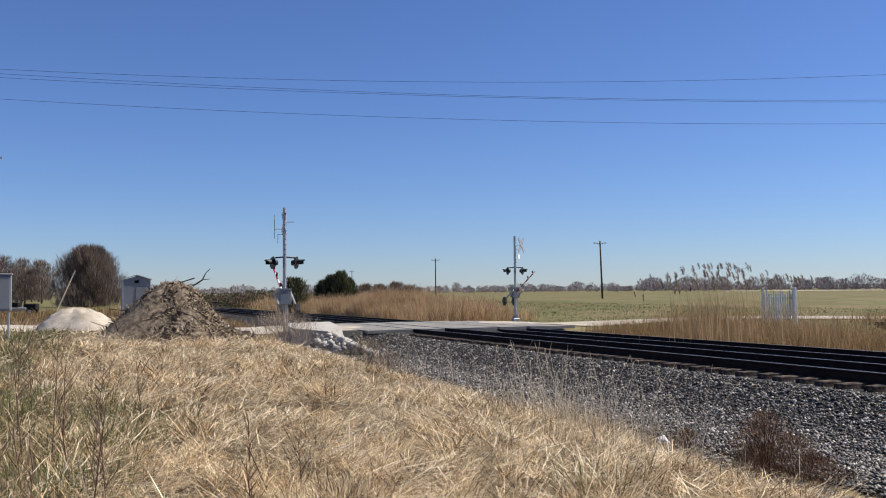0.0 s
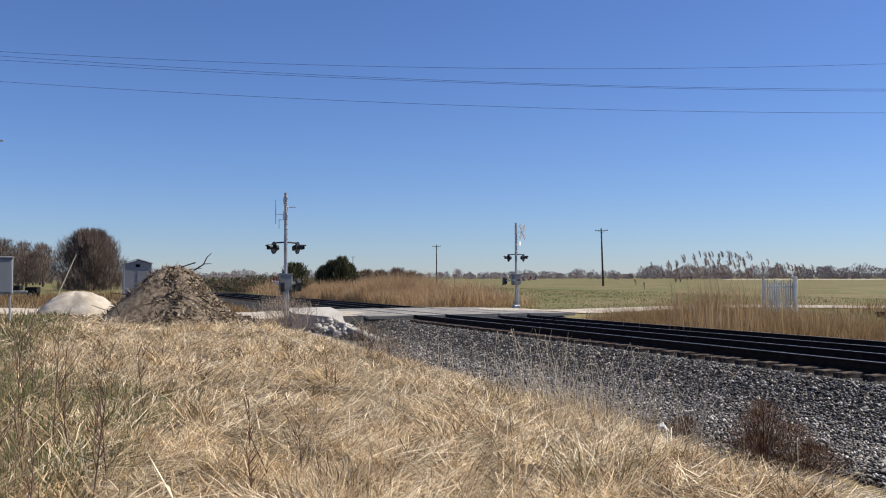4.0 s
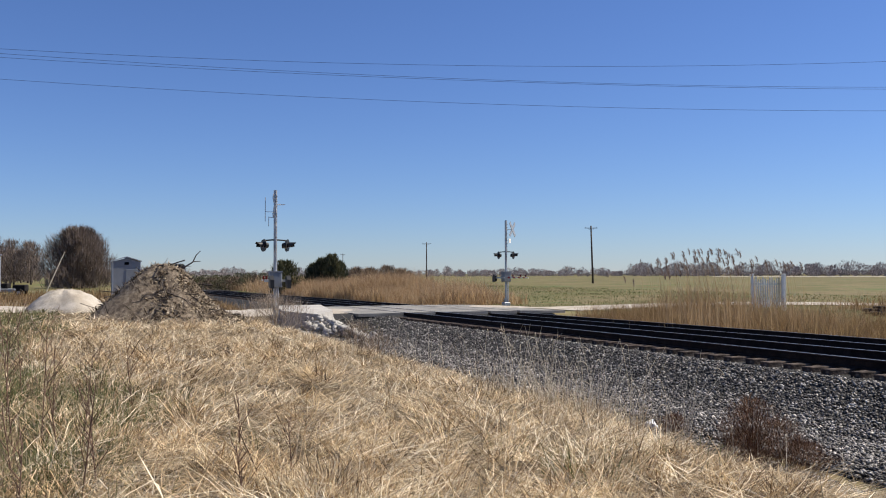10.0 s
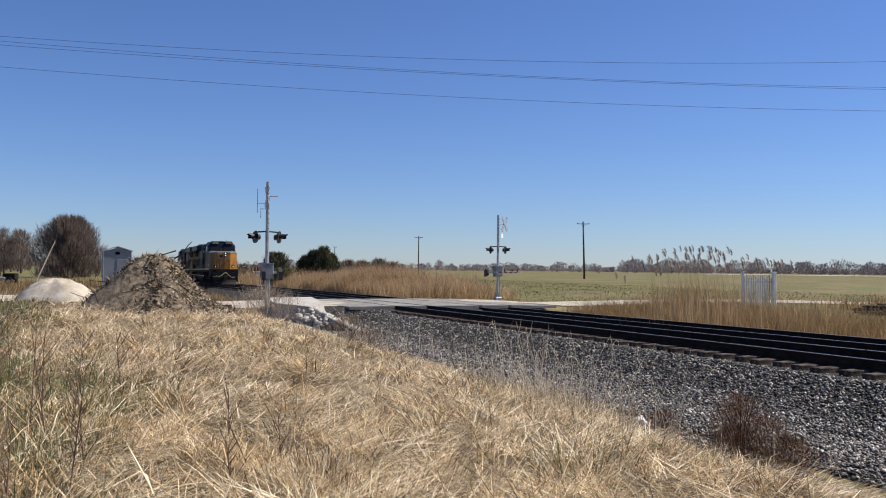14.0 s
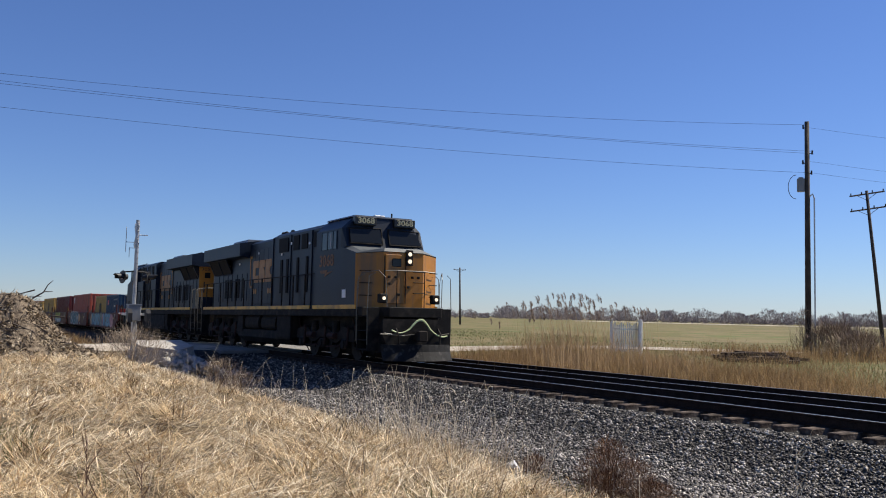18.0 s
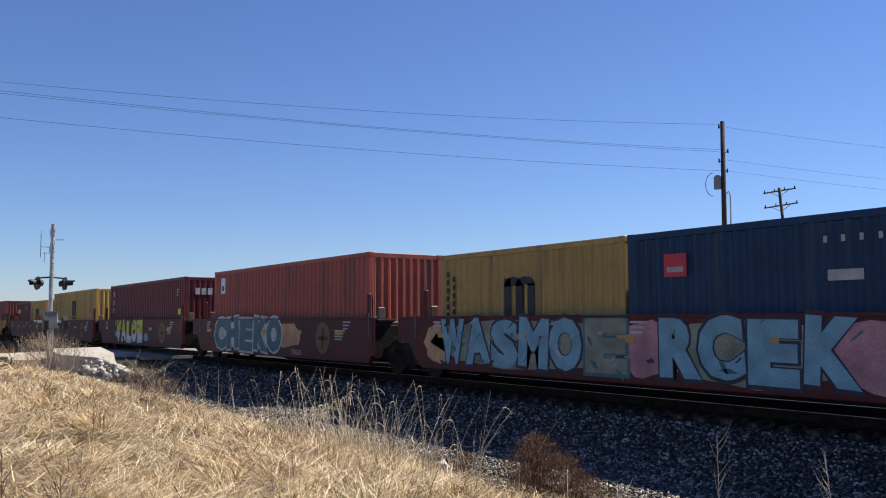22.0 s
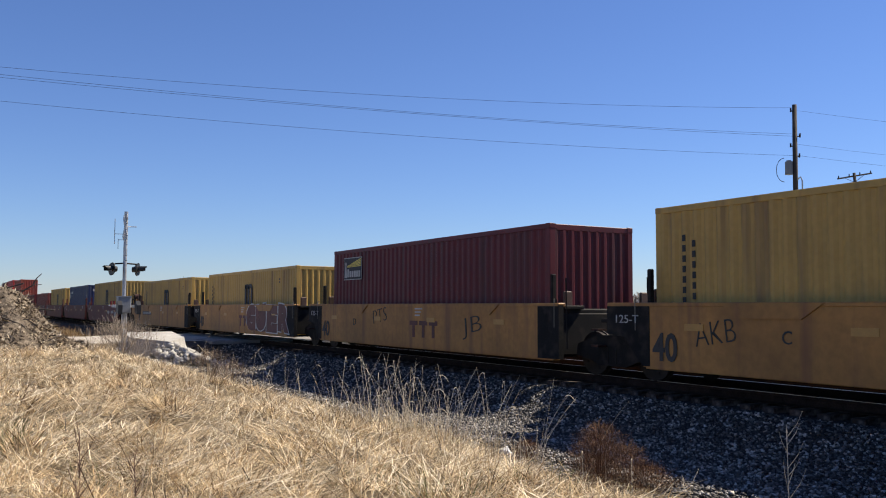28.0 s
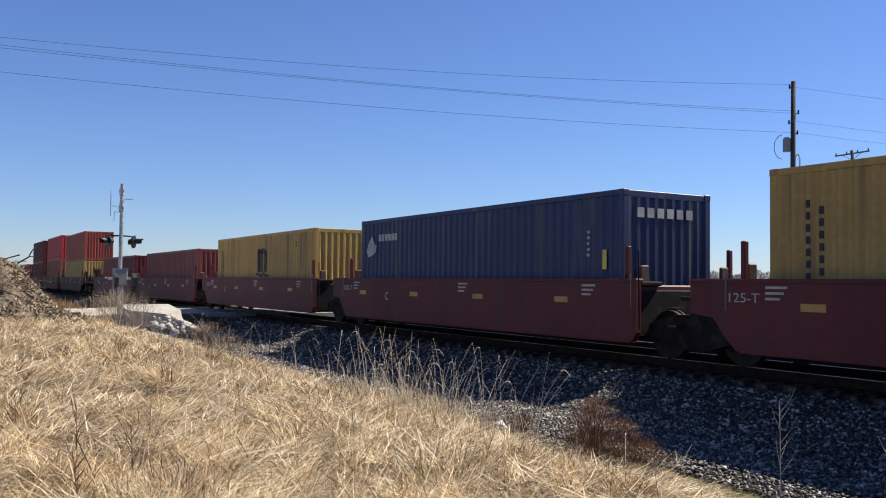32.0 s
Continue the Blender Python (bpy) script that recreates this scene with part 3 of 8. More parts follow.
def locomotive(label, number, board):
    L = thing("locomotive", label, "locomotive", group="locomotives of the train")
    bpart("platform", L, M_BLACK, (-19.7, 0.5, -1.5, 1.5, 1.30, 1.62), 0.02)
    bpart("platform_front", L, M_BLACK, (0.5, 1.35, -0.95, 0.95, 1.30, 1.62), 0.02)
    for s in (-1, 1):
        for a, b in ((-19.2, -4.15), (-3.85, 0.0)):
            bpart("sill_stripe", L, M_STRIPE, (a, b, s * 1.5 - 0.02, s * 1.5 + 0.02, 1.555, 1.69), 0.005, "gold stripe along the frame")
    # long hood in bays
    def hood(name, x0, x1, w, z1, c=0.12, z0=1.62):
        g = Geo().prism([(-w, z0), (w, z0), (w, z1 - c), (w - c * 1.6, z1), (-w + c * 1.6, z1), (-w, z1 - c)], "x", x0, x1)
        return part(name, g, M_BLUE, L)
    cab_hood = hood("cab_rear_hood", -9.1, -3.62, 1.28, 4.68, 0.16)
    mid_hood = hood("engine_hood", -13.0, -9.12, 1.05, 4.62, 0.12)
    rear_hood = hood("radiator_hood", -19.1, -13.02, 1.05, 4.16, 0.05)
    part("radiator_wing", Geo().prism([(-1.02, 3.92), (-1.54, 3.98), (-1.54, 4.57), (-0.75, 4.70), (0.75, 4.70), (1.54, 4.57), (1.54, 3.98), (1.02, 3.92)], "x", -19.4, -13.05), M_BLUE, L, "overhanging radiator housing")
    part("radiator_grille", Geo().prism([(-1.2, 4.60), (1.2, 4.60), (1.12, 4.76), (-1.12, 4.76)], "x", -15.4, -13.1), M_GREYP, L, "pale raised roof cover")
    part("rear_wall", Geo().box(-19.16, -19.10, -1.05, 1.05, 2.27, 4.0), M_GOLD, L, "gold painted rear end of the hood")
    for s in (-1, 1):
        def both(name, parent, material, x0, x1, ya, yb, z0, z1, c=0.0):
            bpart(name, parent, material, (x0, x1, min(s * ya, s * yb), max(s * ya, s * yb), z0, z1), c)
        for x0, x1 in ((-18.85, -17.35), (-17.25, -15.85)):
            scr = part("radiator_screen", Geo().prism([(s * 1.06, 3.26), (s * 1.36, 3.95), (s * 1.32, 3.97), (s * 1.03, 3.30)], "x", x0, x1), M_DARK, L, "dark slanted intake screen")
            part("screen_frame", Geo().tube([(x0, s * 1.07, 3.26), (x0, s * 1.37, 3.95), (x1, s * 1.37, 3.95), (x1, s * 1.07, 3.26), (x0, s * 1.07, 3.26)], 0.02, 4), M_BLUE, scr)
        part("hood_haunch", Geo().prism([(s * 1.04, 3.25), (s * 1.05, 3.93), (s * 1.38, 3.93)], "x", -19.05, -18.9), M_BLUE, L)
        for x in np.arange(-18.7, -13.4, 0.78):
            both("hood_door", rear_hood, M_BLUE, x, x + 0.66, 1.045, 1.075, 1.95, 3.22, 0.008)
        for x in (-16.9, -16.5, -16.05, -15.2, -14.75, -14.1):
            both("louvre", rear_hood, M_DARK, x, x + 0.30, 1.07, 1.09, 2.1, 3.0)
        for x in np.arange(-12.8, -9.7, 0.62):
            both("hood_door", mid_hood, M_BLUE, x, x + 0.60, 1.045, 1.075, 1.8, 4.2, 0.008)
        # On the +y side one dark panel paints the shade of a door recess.
        for x, w in ((-8.1, 0.24), (-7.4, 0.22), (-6.2, 0.2), (-5.2, 0.2)) if s < 0 else ((-7.3, 1.5),):
            both("louvre", cab_hood, M_DARK, x, x + w, 1.275, 1.31, 2.2, 3.55)
        if s > 0:
            both("side_panel", L, M_BLUE, -5.6, -3.63, 1.28, 1.44, 1.62, 3.5, 0.02)
            part("screen_brace", Geo().tube([(-6.7, 1.33, 3.8), (-6.2, 1.33, 4.45)], 0.02, 5), M_ALU, L)
        for x0, x1 in ((-8.3, -7.2), (-6.6, -6.0), (-5.7, -5.1), (-4.4, -3.8)) if s < 0 else ((-8.2, -7.7), (-6.9, -6.3), (-6.1, -5.2), (-5.1, -3.7)):
            both("intake_screen", cab_hood, M_DARK, x0, x1, 1.26, 1.31, 3.85, 4.42)
        for x in (-9.05, -6.9, -4.6):
            both("hood_rib", cab_hood, M_BLUE, x - 0.03, x + 0.03, 1.27, 1.32, 1.7, 4.5)
        for x in np.arange(-18.9, -15.5, 0.22):
            both("roof_clip", L, M_BLACK, x, x + 0.1, 0.86, 0.92, 4.66, 4.73)
    horn = part("air_horn", Geo().tube([(-9.4, -0.55, 4.60), (-9.4, -0.55, 4.76)], 0.04, 6).tube([(-9.75, -0.55, 4.76), (-9.0, -0.55, 4.78)], 0.05, 8), M_BLACK, L)
    for x, d in ((-9.75, -1), (-9.4, -1), (-9.0, 1)):
        part("horn_bell", Geo().tube([(x, -0.55, 4.78), (x + d * 0.12, -0.55, 4.78), (x + d * 0.2, -0.55, 4.78)], 0.05, 9, 0.12), M_BLACK, horn)
    part("exhaust_stack", Geo().box(-10.6, -9.7, -0.4, 0.4, 4.55, 4.72, 0.04), M_BLACK, L)
    # cab
    cab = part("cab", Geo().prism([(-1.5, 1.62), (1.5, 1.62), (1.5, 4.30), (1.05, 4.72), (-1.05, 4.72), (-1.5, 4.30)], "x", -3.62, -1.35), M_BLUE, L)
    part("cab_roof", Geo().prism([(-1.12, 4.715), (-1.08, 4.765), (1.08, 4.765), (1.12, 4.715)], "x", -3.66, -1.2), M_GREYP, L, "sunlit grey cab roof")
    part("cab_front", Geo().loft([[(-1.35, -1.5, 3.6), (-1.35, 1.5, 3.6), (-1.35, 1.5, 4.30), (-1.35, 1.05, 4.72), (-1.35, -1.05, 4.72), (-1.35, -1.5, 4.30)],
                                  [(-0.95, -1.46, 3.66), (-0.95, 1.46, 3.66), (-1.18, 1.42, 4.30), (-1.22, 1.0, 4.70), (-1.22, -1.0, 4.70), (-1.18, -1.42, 4.30)]]), M_BLUE, L)
    for s in (-1, 1):
        def wp(y, z):
            k = (z - 3.66) / 0.64
            return (-0.93 - 0.23 * k, y, z)
        ws = part("windshield", Geo().loft([[wp(s * 0.16, 3.80), wp(s * 1.32, 3.80), wp(s * 1.30, 4.26), wp(s * 0.16, 4.30)],
                                            [tuple(np.array(q) + (0.03, 0, 0.01)) for q in (wp(s * 0.16, 3.80), wp(s * 1.32, 3.80), wp(s * 1.30, 4.26), wp(s * 0.16, 4.30))]]), M_GLASS, L, "dark windshield pane")
        part("windshield_frame", Geo().tube([tuple(np.array(wp(s * a, b)) + (0.03, 0, 0.0)) for a, b in ((0.13, 3.77), (1.35, 3.77), (1.33, 4.29), (0.13, 4.33), (0.13, 3.77))], 0.025, 5), M_BLACK, ws)
        nb = part("number_board", Geo().box(-1.28, -1.02, s * 0.74 - 0.40, s * 0.74 + 0.40, 4.42, 4.71, 0.02), M_NUMB, L, "black lit number board")
        lettering("number_lettering", board, 0.26, M_NUMT, nb, Matrix.Translation((-1.014, s * 0.74, 4.565)) @ AHEAD, 0.62, bold=0.006)
    nbs = part("roof_beacon", Geo().box(-1.7, -1.5, -0.2, 0.2, 4.75, 4.85, 0.02), M_ALU, L)
    part("antenna", Geo().tube([(-1.6, 0.5, 4.75), (-1.6, 0.5, 4.95)], 0.03, 6), M_BLACK, L)
    # short nose: sides full width, corners cut
    top = [(-1.0, -1.5, 3.60), (-0.1, -1.5, 3.40), (0.42, -0.72, 3.52), (0.42, 0.72, 3.52), (-0.1, 1.5, 3.40), (-1.0, 1.5, 3.60)]
    side_g = Geo().loft([[(x, y, 1.62) for x, y, z in [(-1.35, -1.5, 0), (-0.12, -1.5, 0), (-0.12, 1.5, 0), (-1.35, 1.5, 0)]],
                         [(-1.35, -1.5, 3.66), (-0.12, -1.5, 3.40), (-0.12, 1.5, 3.40), (-1.35, 1.5, 3.66)]])
    part("nose_body", side_g, M_BLUE, L)
    nose = part("nose_front", Geo().loft([[(x, y, 1.62) for x, y, z in ((-0.12, -1.5, 0), (0.42, -0.72, 0), (0.42, 0.72, 0), (-0.12, 1.5, 0))],
                                          [(-0.12, -1.5, 3.36), (0.42, -0.72, 3.42), (0.42, 0.72, 3.42), (-0.12, 1.5, 3.36)]]), M_GOLD, L, "gold painted nose with cut corners")
    part("nose_top", Geo().loft([[(-1.2, -1.49, 3.64), (-0.1, -1.5, 3.38), (0.44, -0.73, 3.44), (0.44, 0.73, 3.44), (-0.1, 1.5, 3.38), (-1.2, 1.49, 3.64)],
                                 [(-1.2, -1.3, 3.74), (-0.1, -1.3, 3.46), (0.36, -0.68, 3.56), (0.36, 0.68, 3.56), (-0.1, 1.3, 3.46), (-1.2, 1.3, 3.74)]]), M_NOSETOP, L, "grey anti-glare nose top")
    dr = bpart("nose_door", nose, M_GOLD, (0.42, 0.46, -0.68, 0.02, 1.75, 3.35), 0.01)
    bpart("door_window", nose, M_GLASS, (0.455, 0.47, -0.45, -0.12, 2.95, 3.22), 0.02)
    hb = bpart("headlight_box", nose, M_BLACK, (0.42, 0.50, 0.06, 0.30, 3.0, 3.52), 0.01)
    for z in (3.14, 3.38):
        part("headlight", Geo().disc((0.51, 0.18, z), "x", 0.066, 0.03, 16), M_LAMP, nose, "lit headlight")
    for y in (-0.95, 0.95):
        dl = part("ditch_light_case", Geo().box(0.75, 0.95, y - 0.15, y + 0.15, 1.75, 2.05, 0.03), M_BLACK, L)
        part("ditch_light", Geo().disc((0.96, y, 1.90), "x", 0.055, 0.03, 16), M_LAMP, L, "lit ditch light")
    for z in (2.1, 2.45, 2.8):
        part("grab_iron", Geo().tube([(0.44, 0.35, z), (0.52, 0.35, z), (0.52, 0.75, z), (0.44, 0.75, z)], 0.014, 5), M_BLACK, nose)
    for y, z in ((-0.55, 2.62), (-0.30, 2.62), (-0.55, 2.4), (0.30, 2.62), (0.52, 2.62), (-0.2, 2.05), (0.15, 2.3)):
        part("nose_latch", Geo().box(0.455, 0.49, y - 0.05, y + 0.05, z - 0.04, z + 0.04, 0.01), M_BLACK, nose)
    for y in (-0.72, 0.05):
        part("door_post", Geo().tube([(0.47, y, 1.75), (0.47, y, 3.3)], 0.018, 5), M_BLACK, nose)
    for sy in (-1, 1):
        part("corner_handrail", Geo().tube([(1.25, sy * 0.98, 1.62), (1.2, sy * 1.02, 2.55), (0.95, sy * 1.15, 2.78), (0.35, sy * 1.46, 2.72), (0.12, sy * 1.52, 2.4), (0.14, sy * 1.53, 0.7)], 0.014, 6), M_HANDRAIL, L, "pale curved corner handrail")
        for z in (2.0, 2.4, 2.8):
            part("corner_grab", Geo().tube([(0.02, sy * 1.40, z), (0.10, sy * 1.44, z), (0.30, sy * 1.12, z), (0.24, sy * 1.05, z)], 0.014, 5), M_BLACK, nose)
    part("nose_rail", Geo().tube([(0.9, -0.9, 2.78), (0.95, -0.5, 2.80), (0.95, 0.5, 2.80), (0.9, 0.9, 2.78)], 0.018, 6), M_HANDRAIL, L)
    for y in (-0.5, 0.5):
        part("rail_post", Geo().tube([(0.95, y, 1.62), (0.95, y, 2.80)], 0.018, 6), M_BLACK, L)
    # side windows, number and writing on both sides
    for s in (-1, 1):
        y0, y1 = (s * 1.5, s * 1.515) if s > 0 else (s * 1.515, s * 1.5)
        w = bpart("side_window", cab, M_GLASS, (-3.05, -1.75, y0, y1, 3.62, 4.22), 0.0, "dark cab side window")
        for x in (-3.08, -2.55, -2.05, -1.72):
            bpart("window_frame", w, M_BLUE, (x - 0.02, x + 0.02, y0 - 0.012, y1 + 0.012, 3.60, 4.24), 0.0)
        bpart("window_blind", w, M_GREYP, (-2.3, -2.18, y0 - 0.005, y1 + 0.005, 3.66, 4.18), 0.0)
        bpart("white_sign" if number == "3068" else "access_panel", cab, M_WHITEBOX if number == "3068" else M_BLACK, (-1.15, -0.85, y0, y1, 1.93, 2.2), 0.0, "small white square notice" if number == "3068" else "")
        at = side_at(-2.62, 3.22, -1.506) if s < 0 else Matrix.Translation((-2.62, 1.506, 3.22)) @ Euler((radians(90), 0, radians(180))).to_matrix().to_4x4()
        lettering("number_lettering", number, 0.56, DIM_GOLD, cab, at, 1.3, "gold running number", bold=0.012)
        part("number_underline", Geo().prism([(-3.2, 2.91), (-2.48, 2.91), (-2.6, 2.83), (-2.05, 2.85), (-2.78, 2.68), (-2.68, 2.79), (-3.12, 2.81)], "y", y0, y1), DIM_GOLD, cab, "gold lightning stroke")
        # herald: two square brackets round plain blocks
        for x in (-12.80, -9.42):
            k = 1 if x < -10 else -1
            yy = (s * 1.09 - 0.006, s * 1.09 + 0.006)
            g = Geo().box(x - 0.05, x + 0.05, *yy, 2.52, 3.95).box(min(x, x + k * 0.26), max(x, x + k * 0.26), *yy, 3.84, 3.95).box(min(x, x + k * 0.26), max(x, x + k * 0.26), *yy, 2.52, 2.63)
            part("herald_bracket", g, GOLD_LETTER, L)
        yy = (s * 1.09 - 0.006, s * 1.09 + 0.006)
        for i in range(3):
            x0 = -12.38 + i * 0.87

            def hb(u, z):
                return (x0 + u if s < 0 else -22.12 - x0 - u, z)
            cut = 0.06 if i < 2 else 0.0
            g = Geo().prism([hb(cut, 2.74), hb(0, 2.74 + cut), hb(0, 3.72 - cut), hb(cut, 3.72), hb(0.36, 3.72), hb(0.36, 2.74)], "y", *yy)
            g.prism([hb(0.36, 2.74), hb(0.36, 3.06), hb(0.80, 3.06), hb(0.80, 2.80), hb(0.74, 2.74)], "y", *yy)
            g.prism([hb(0.36, 3.72), hb(0.36, 3.40), hb(0.80, 3.40), hb(0.80, 3.66), hb(0.74, 3.72)], "y", *yy)
            if i == 1:
                g.prism([hb(0.36, 3.06), hb(0.36, 3.40), hb(0.58, 3.40), hb(0.80, 3.20), hb(0.80, 3.06)], "y", *yy)
            if i == 2:
                g.prism([hb(0.36, 3.06), hb(0.36, 3.40), hb(0.66, 3.40), hb(0.56, 3.23), hb(0.66, 3.06)], "y", *yy)
            part("herald_block", g, GOLD_LETTER, L)
        for x in (-12.25, -11.95, -10.2, -9.90):
            part("herald_dot", Geo().disc((x, s * 1.09, 2.36), "y", 0.12, 0.012, 12), GOLD_LETTER, L)
        # walkway handrail
        for x in np.arange(-18.9, -3.9, 1.28):
            part("rail_post", Geo().box(x - 0.035, x + 0.035, s * 1.45 - 0.02, s * 1.45 + 0.02, 1.62, 2.86), M_BLACK, L)
        part("handrail", Geo().tube([(-19.3, s * 1.45, 2.84), (-3.9, s * 1.45, 2.84)], 0.02, 6), M_BLACK, L)
        # steps at both ends
        for xs in (0.16, -20.35):
            for z in (0.42, 0.72, 1.02, 1.32):
                bpart("step", L, M_BLACK, (xs, xs + 0.75, s * 1.5 - (0.35 if s > 0 else 0), s * 1.5 + (0 if s > 0 else 0.35), z, z + 0.03), 0.0)
            bpart("step_plate", L, M_BLACK, (xs - 0.05, xs, s * 1.3 - 0.2, s * 1.3 + 0.2, 0.4, 1.6), 0.0)
            bpart("step_plate", L, M_BLACK, (xs + 0.75, xs + 0.80, s * 1.3 - 0.2, s * 1.3 + 0.2, 0.4, 1.6), 0.0)
            for x in (xs - 0.02, xs + 0.78):
                part("grab_rail", Geo().tube([(x, s * 1.5, 0.6), (x, s * 1.52, 1.5), (x, s * 1.48, 2.6), (x + 0.1, s * 1.3, 2.7)], 0.014, 6), M_HANDRAIL, L)
        # air tank and fuel tank
        if s < 0:
            part("air_tank", Geo().tube([(-12.3, -1.2, 1.10), (-10.4, -1.2, 1.10)], 0.22, 12), M_TRUCK, L)
            part("air_tank", Geo().tube([(-10.0, -1.2, 1.10), (-8.2, -1.2, 1.10)], 0.22, 12), M_TRUCK, L)
        else:
            part("tank_side", Geo().prism([(0.9, 0.34), (1.40, 0.55), (1.44, 0.8), (1.44, 1.26), (1.36, 1.3), (0.9, 1.3)], "x", -12.7, -6.4), M_BLACK, L, "deep fuel tank side")
        bpart("battery_box", L, M_TRUCK, (-13.4, -12.6, s * 1.22 - 0.2, s * 1.22 + 0.2, 0.75, 1.3), 0.02)
        bpart("equipment_box", L, M_TRUCK, (-7.9, -6.3, s * 1.22 - 0.22, s * 1.22 + 0.22, 0.6, 1.3), 0.02)
    part("fuel_tank", Geo().prism([(-1.05, 0.32), (1.05, 0.32), (1.38, 0.55), (1.38, 0.86), (-1.38, 0.86), (-1.38, 0.55)], "x", -13.4, -6.4), M_BLACK, L)
    # ends
    for x, d in ((1.35, 1), (-20.35, -1)):
        part("pilot", Geo().prism([(-1.0, 0.5), (1.0, 0.5), (1.2, 0.9), (1.2, 1.25), (-1.2, 1.25), (-1.2, 0.9)], "x", min(x, x + d * 0.1), max(x, x + d * 0.1)), M_BLACK, L)
        rings = [[(x + d * (0.05 + b + 0.42 * (1 - (y / 1.22) ** 2)), y, z) for y in np.linspace(-1.22, 1.22, 11)] + [(x + d * (-0.02 + b), y, z) for y in np.linspace(1.22, -1.22, 11)] for b, z in ((0.0, 0.62), (0.04, 0.4), (0.2, 0.12))]
        if d > 0:
            part("snow_plough", Geo().loft(rings), M_PLOUGH, L, "curved grey snow plough")
        else:
            for k in range(7):
                y = -1.0 + 0.33 * k
                part("jumper_hose", Geo().tube([(x - 0.05, y, 1.35), (x - 0.3, y + 0.05, 1.1), (x - 0.42, y * 0.9, 0.8), (x - 0.5, y * 0.8, 0.95 - 0.05 * (k % 3))], 0.03, 6), M_BLACK, L)
        for y in (-0.75, 0.75):
            part("pilot_hose", Geo().tube([(x + d * 0.1, y, 1.1), (x + d * 0.28, y, 0.95), (x + d * 0.3, y * 0.95, 0.62), (x + d * 0.2, y * 0.9, 0.5)], 0.03, 6), M_BLACK, L)
            part("cut_lever", Geo().tube([(x + d * 0.12, y * 1.55, 0.98), (x + d * 0.16, y * 0.9, 0.90)], 0.016, 5), M_HANDRAIL, L)
        part("coupler", Geo().box(min(x, x + d * 0.55), max(x, x + d * 0.55), -0.14, 0.14, 0.78, 1.02, 0.03).box(min(x + d * 0.4, x + d * 0.62), max(x + d * 0.4, x + d * 0.62), -0.2, 0.12, 0.72, 1.06, 0.03), M_TRUCK, L)
        part("brake_hose", Geo().tube([(x + d * 0.2, y, 1.12 + 0.13 * math.sin(y * 4.2 + 1.2) - 0.22 * max(0.0, y) ** 2 * (1.6 - y)) for y in np.linspace(-0.95, 1.05, 17)], 0.021, 6), M_HOSE, L, "pale green air hose hung across the pilot")
        part("uncoupling_lever", Geo().tube([(x + d * 0.14, -1.3, 0.95), (x + d * 0.2, -0.5, 0.9), (x + d * 0.3, -0.2, 0.95)], 0.018, 5), M_HANDRAIL, L)
    bpart("rear_band", L, M_BLUE, (-19.17, -19.10, -1.05, 1.05, 1.7, 2.26), 0.0)
    hbox = bpart("rear_light_box", L, M_GOLD, (-19.42, -19.16, -0.22, 0.22, 1.75, 3.75), 0.02)
    part("rear_lamp_head", Geo().box(-19.46, -19.40, -0.26, 0.26, 3.66, 3.98, 0.02), M_GREYP, hbox)
    for y in (-0.12, 0.12):
        part("rear_lamp", Geo().disc((-19.47, y, 3.82), "x", 0.09, 0.03, 14), M_GLASS, hbox)
    bpart("rear_window", L, M_DARK, (-19.175, -19.15, 0.45, 0.75, 3.3, 3.6), 0.0)
    lettering("number_lettering", board, 0.24, M_NUMB, L, Matrix.Translation((-19.164, 0.62, 3.78)) @ Euler((radians(90), 0, radians(-90))).to_matrix().to_4x4(), 0.6)
    for y0, y1 in ((-0.80, -0.74), (0.74, 0.80)):
        bpart("herald_bracket", L, M_BLUE, (-19.168, -19.16, y0, y1, 2.5, 3.1), 0.0)
    for i in range(3):
        bpart("herald_block", L, M_BLUE, (-19.43, -19.421, -0.2 + i * 0.14, -0.09 + i * 0.14, 2.7, 2.9), 0.0)
    for y in (-0.9, 0.9):
        part("end_handrail", Geo().tube([(-20.25, y * 1.55, 1.65), (-20.2, y * 1.55, 2.65), (-20.1, y * 1.2, 2.72), (-20.1, y * 0.5, 2.72), (-20.1, y * 0.5, 1.65)], 0.02, 6), M_HANDRAIL, L)
    loco_truck(L, -3.3)
    loco_truck(L, -16.3)
    bpart("underframe_gear", L, M_BLACK, (-19.4, 0.9, -0.9, 0.9, 0.95, 1.32), 0.03)
    for x0, x1 in ((-20.2, -19.1), (-13.9, -13.35), (-6.45, -5.9), (-0.4, 1.2)):
        bpart("piping_cluster", L, M_BLACK, (x0, x1, -0.8, 0.8, 0.3, 1.0), 0.06)
    for x, z in ((-18.4, 3.6), (-16.3, 3.62), (-14.6, 3.64), (-11.7, 4.0), (-8.0, 3.72), (-6.9, 4.1), (-4.9, 3.98)):
        bpart("white_label", L, M_WHITEBOX, (x, x + 0.13, -1.32 if x > -8.5 else -1.10, -1.29 if x > -8.5 else -1.065, z, z + 0.09), 0.0)
    lift_body(L, 0.17)
    return L


def lift_body(L, up):
    """Sets everything above the trucks higher, stretching the steps and pilots that reach down from it."""
    for ob in L.children_recursive:
        if ob.name.startswith("wheelset"):
            continue
        if ob.matrix_basis.translation.z > 1.25:
            ob.matrix_basis = Matrix.Translation((0, 0, up)) @ ob.matrix_basis
        else:
            for v in ob.data.vertices:
                v.co.z += up * min(1.0, max(0.0, (v.co.z - 1.1) / 0.15))


loco_a = locomotive("leading dark blue diesel locomotive with gold nose and lit headlights", "3068", "3068")
on_train(loco_a, 0.0)
loco_b = locomotive("second dark blue diesel locomotive coupled back to back behind the first", "3051", "3051")
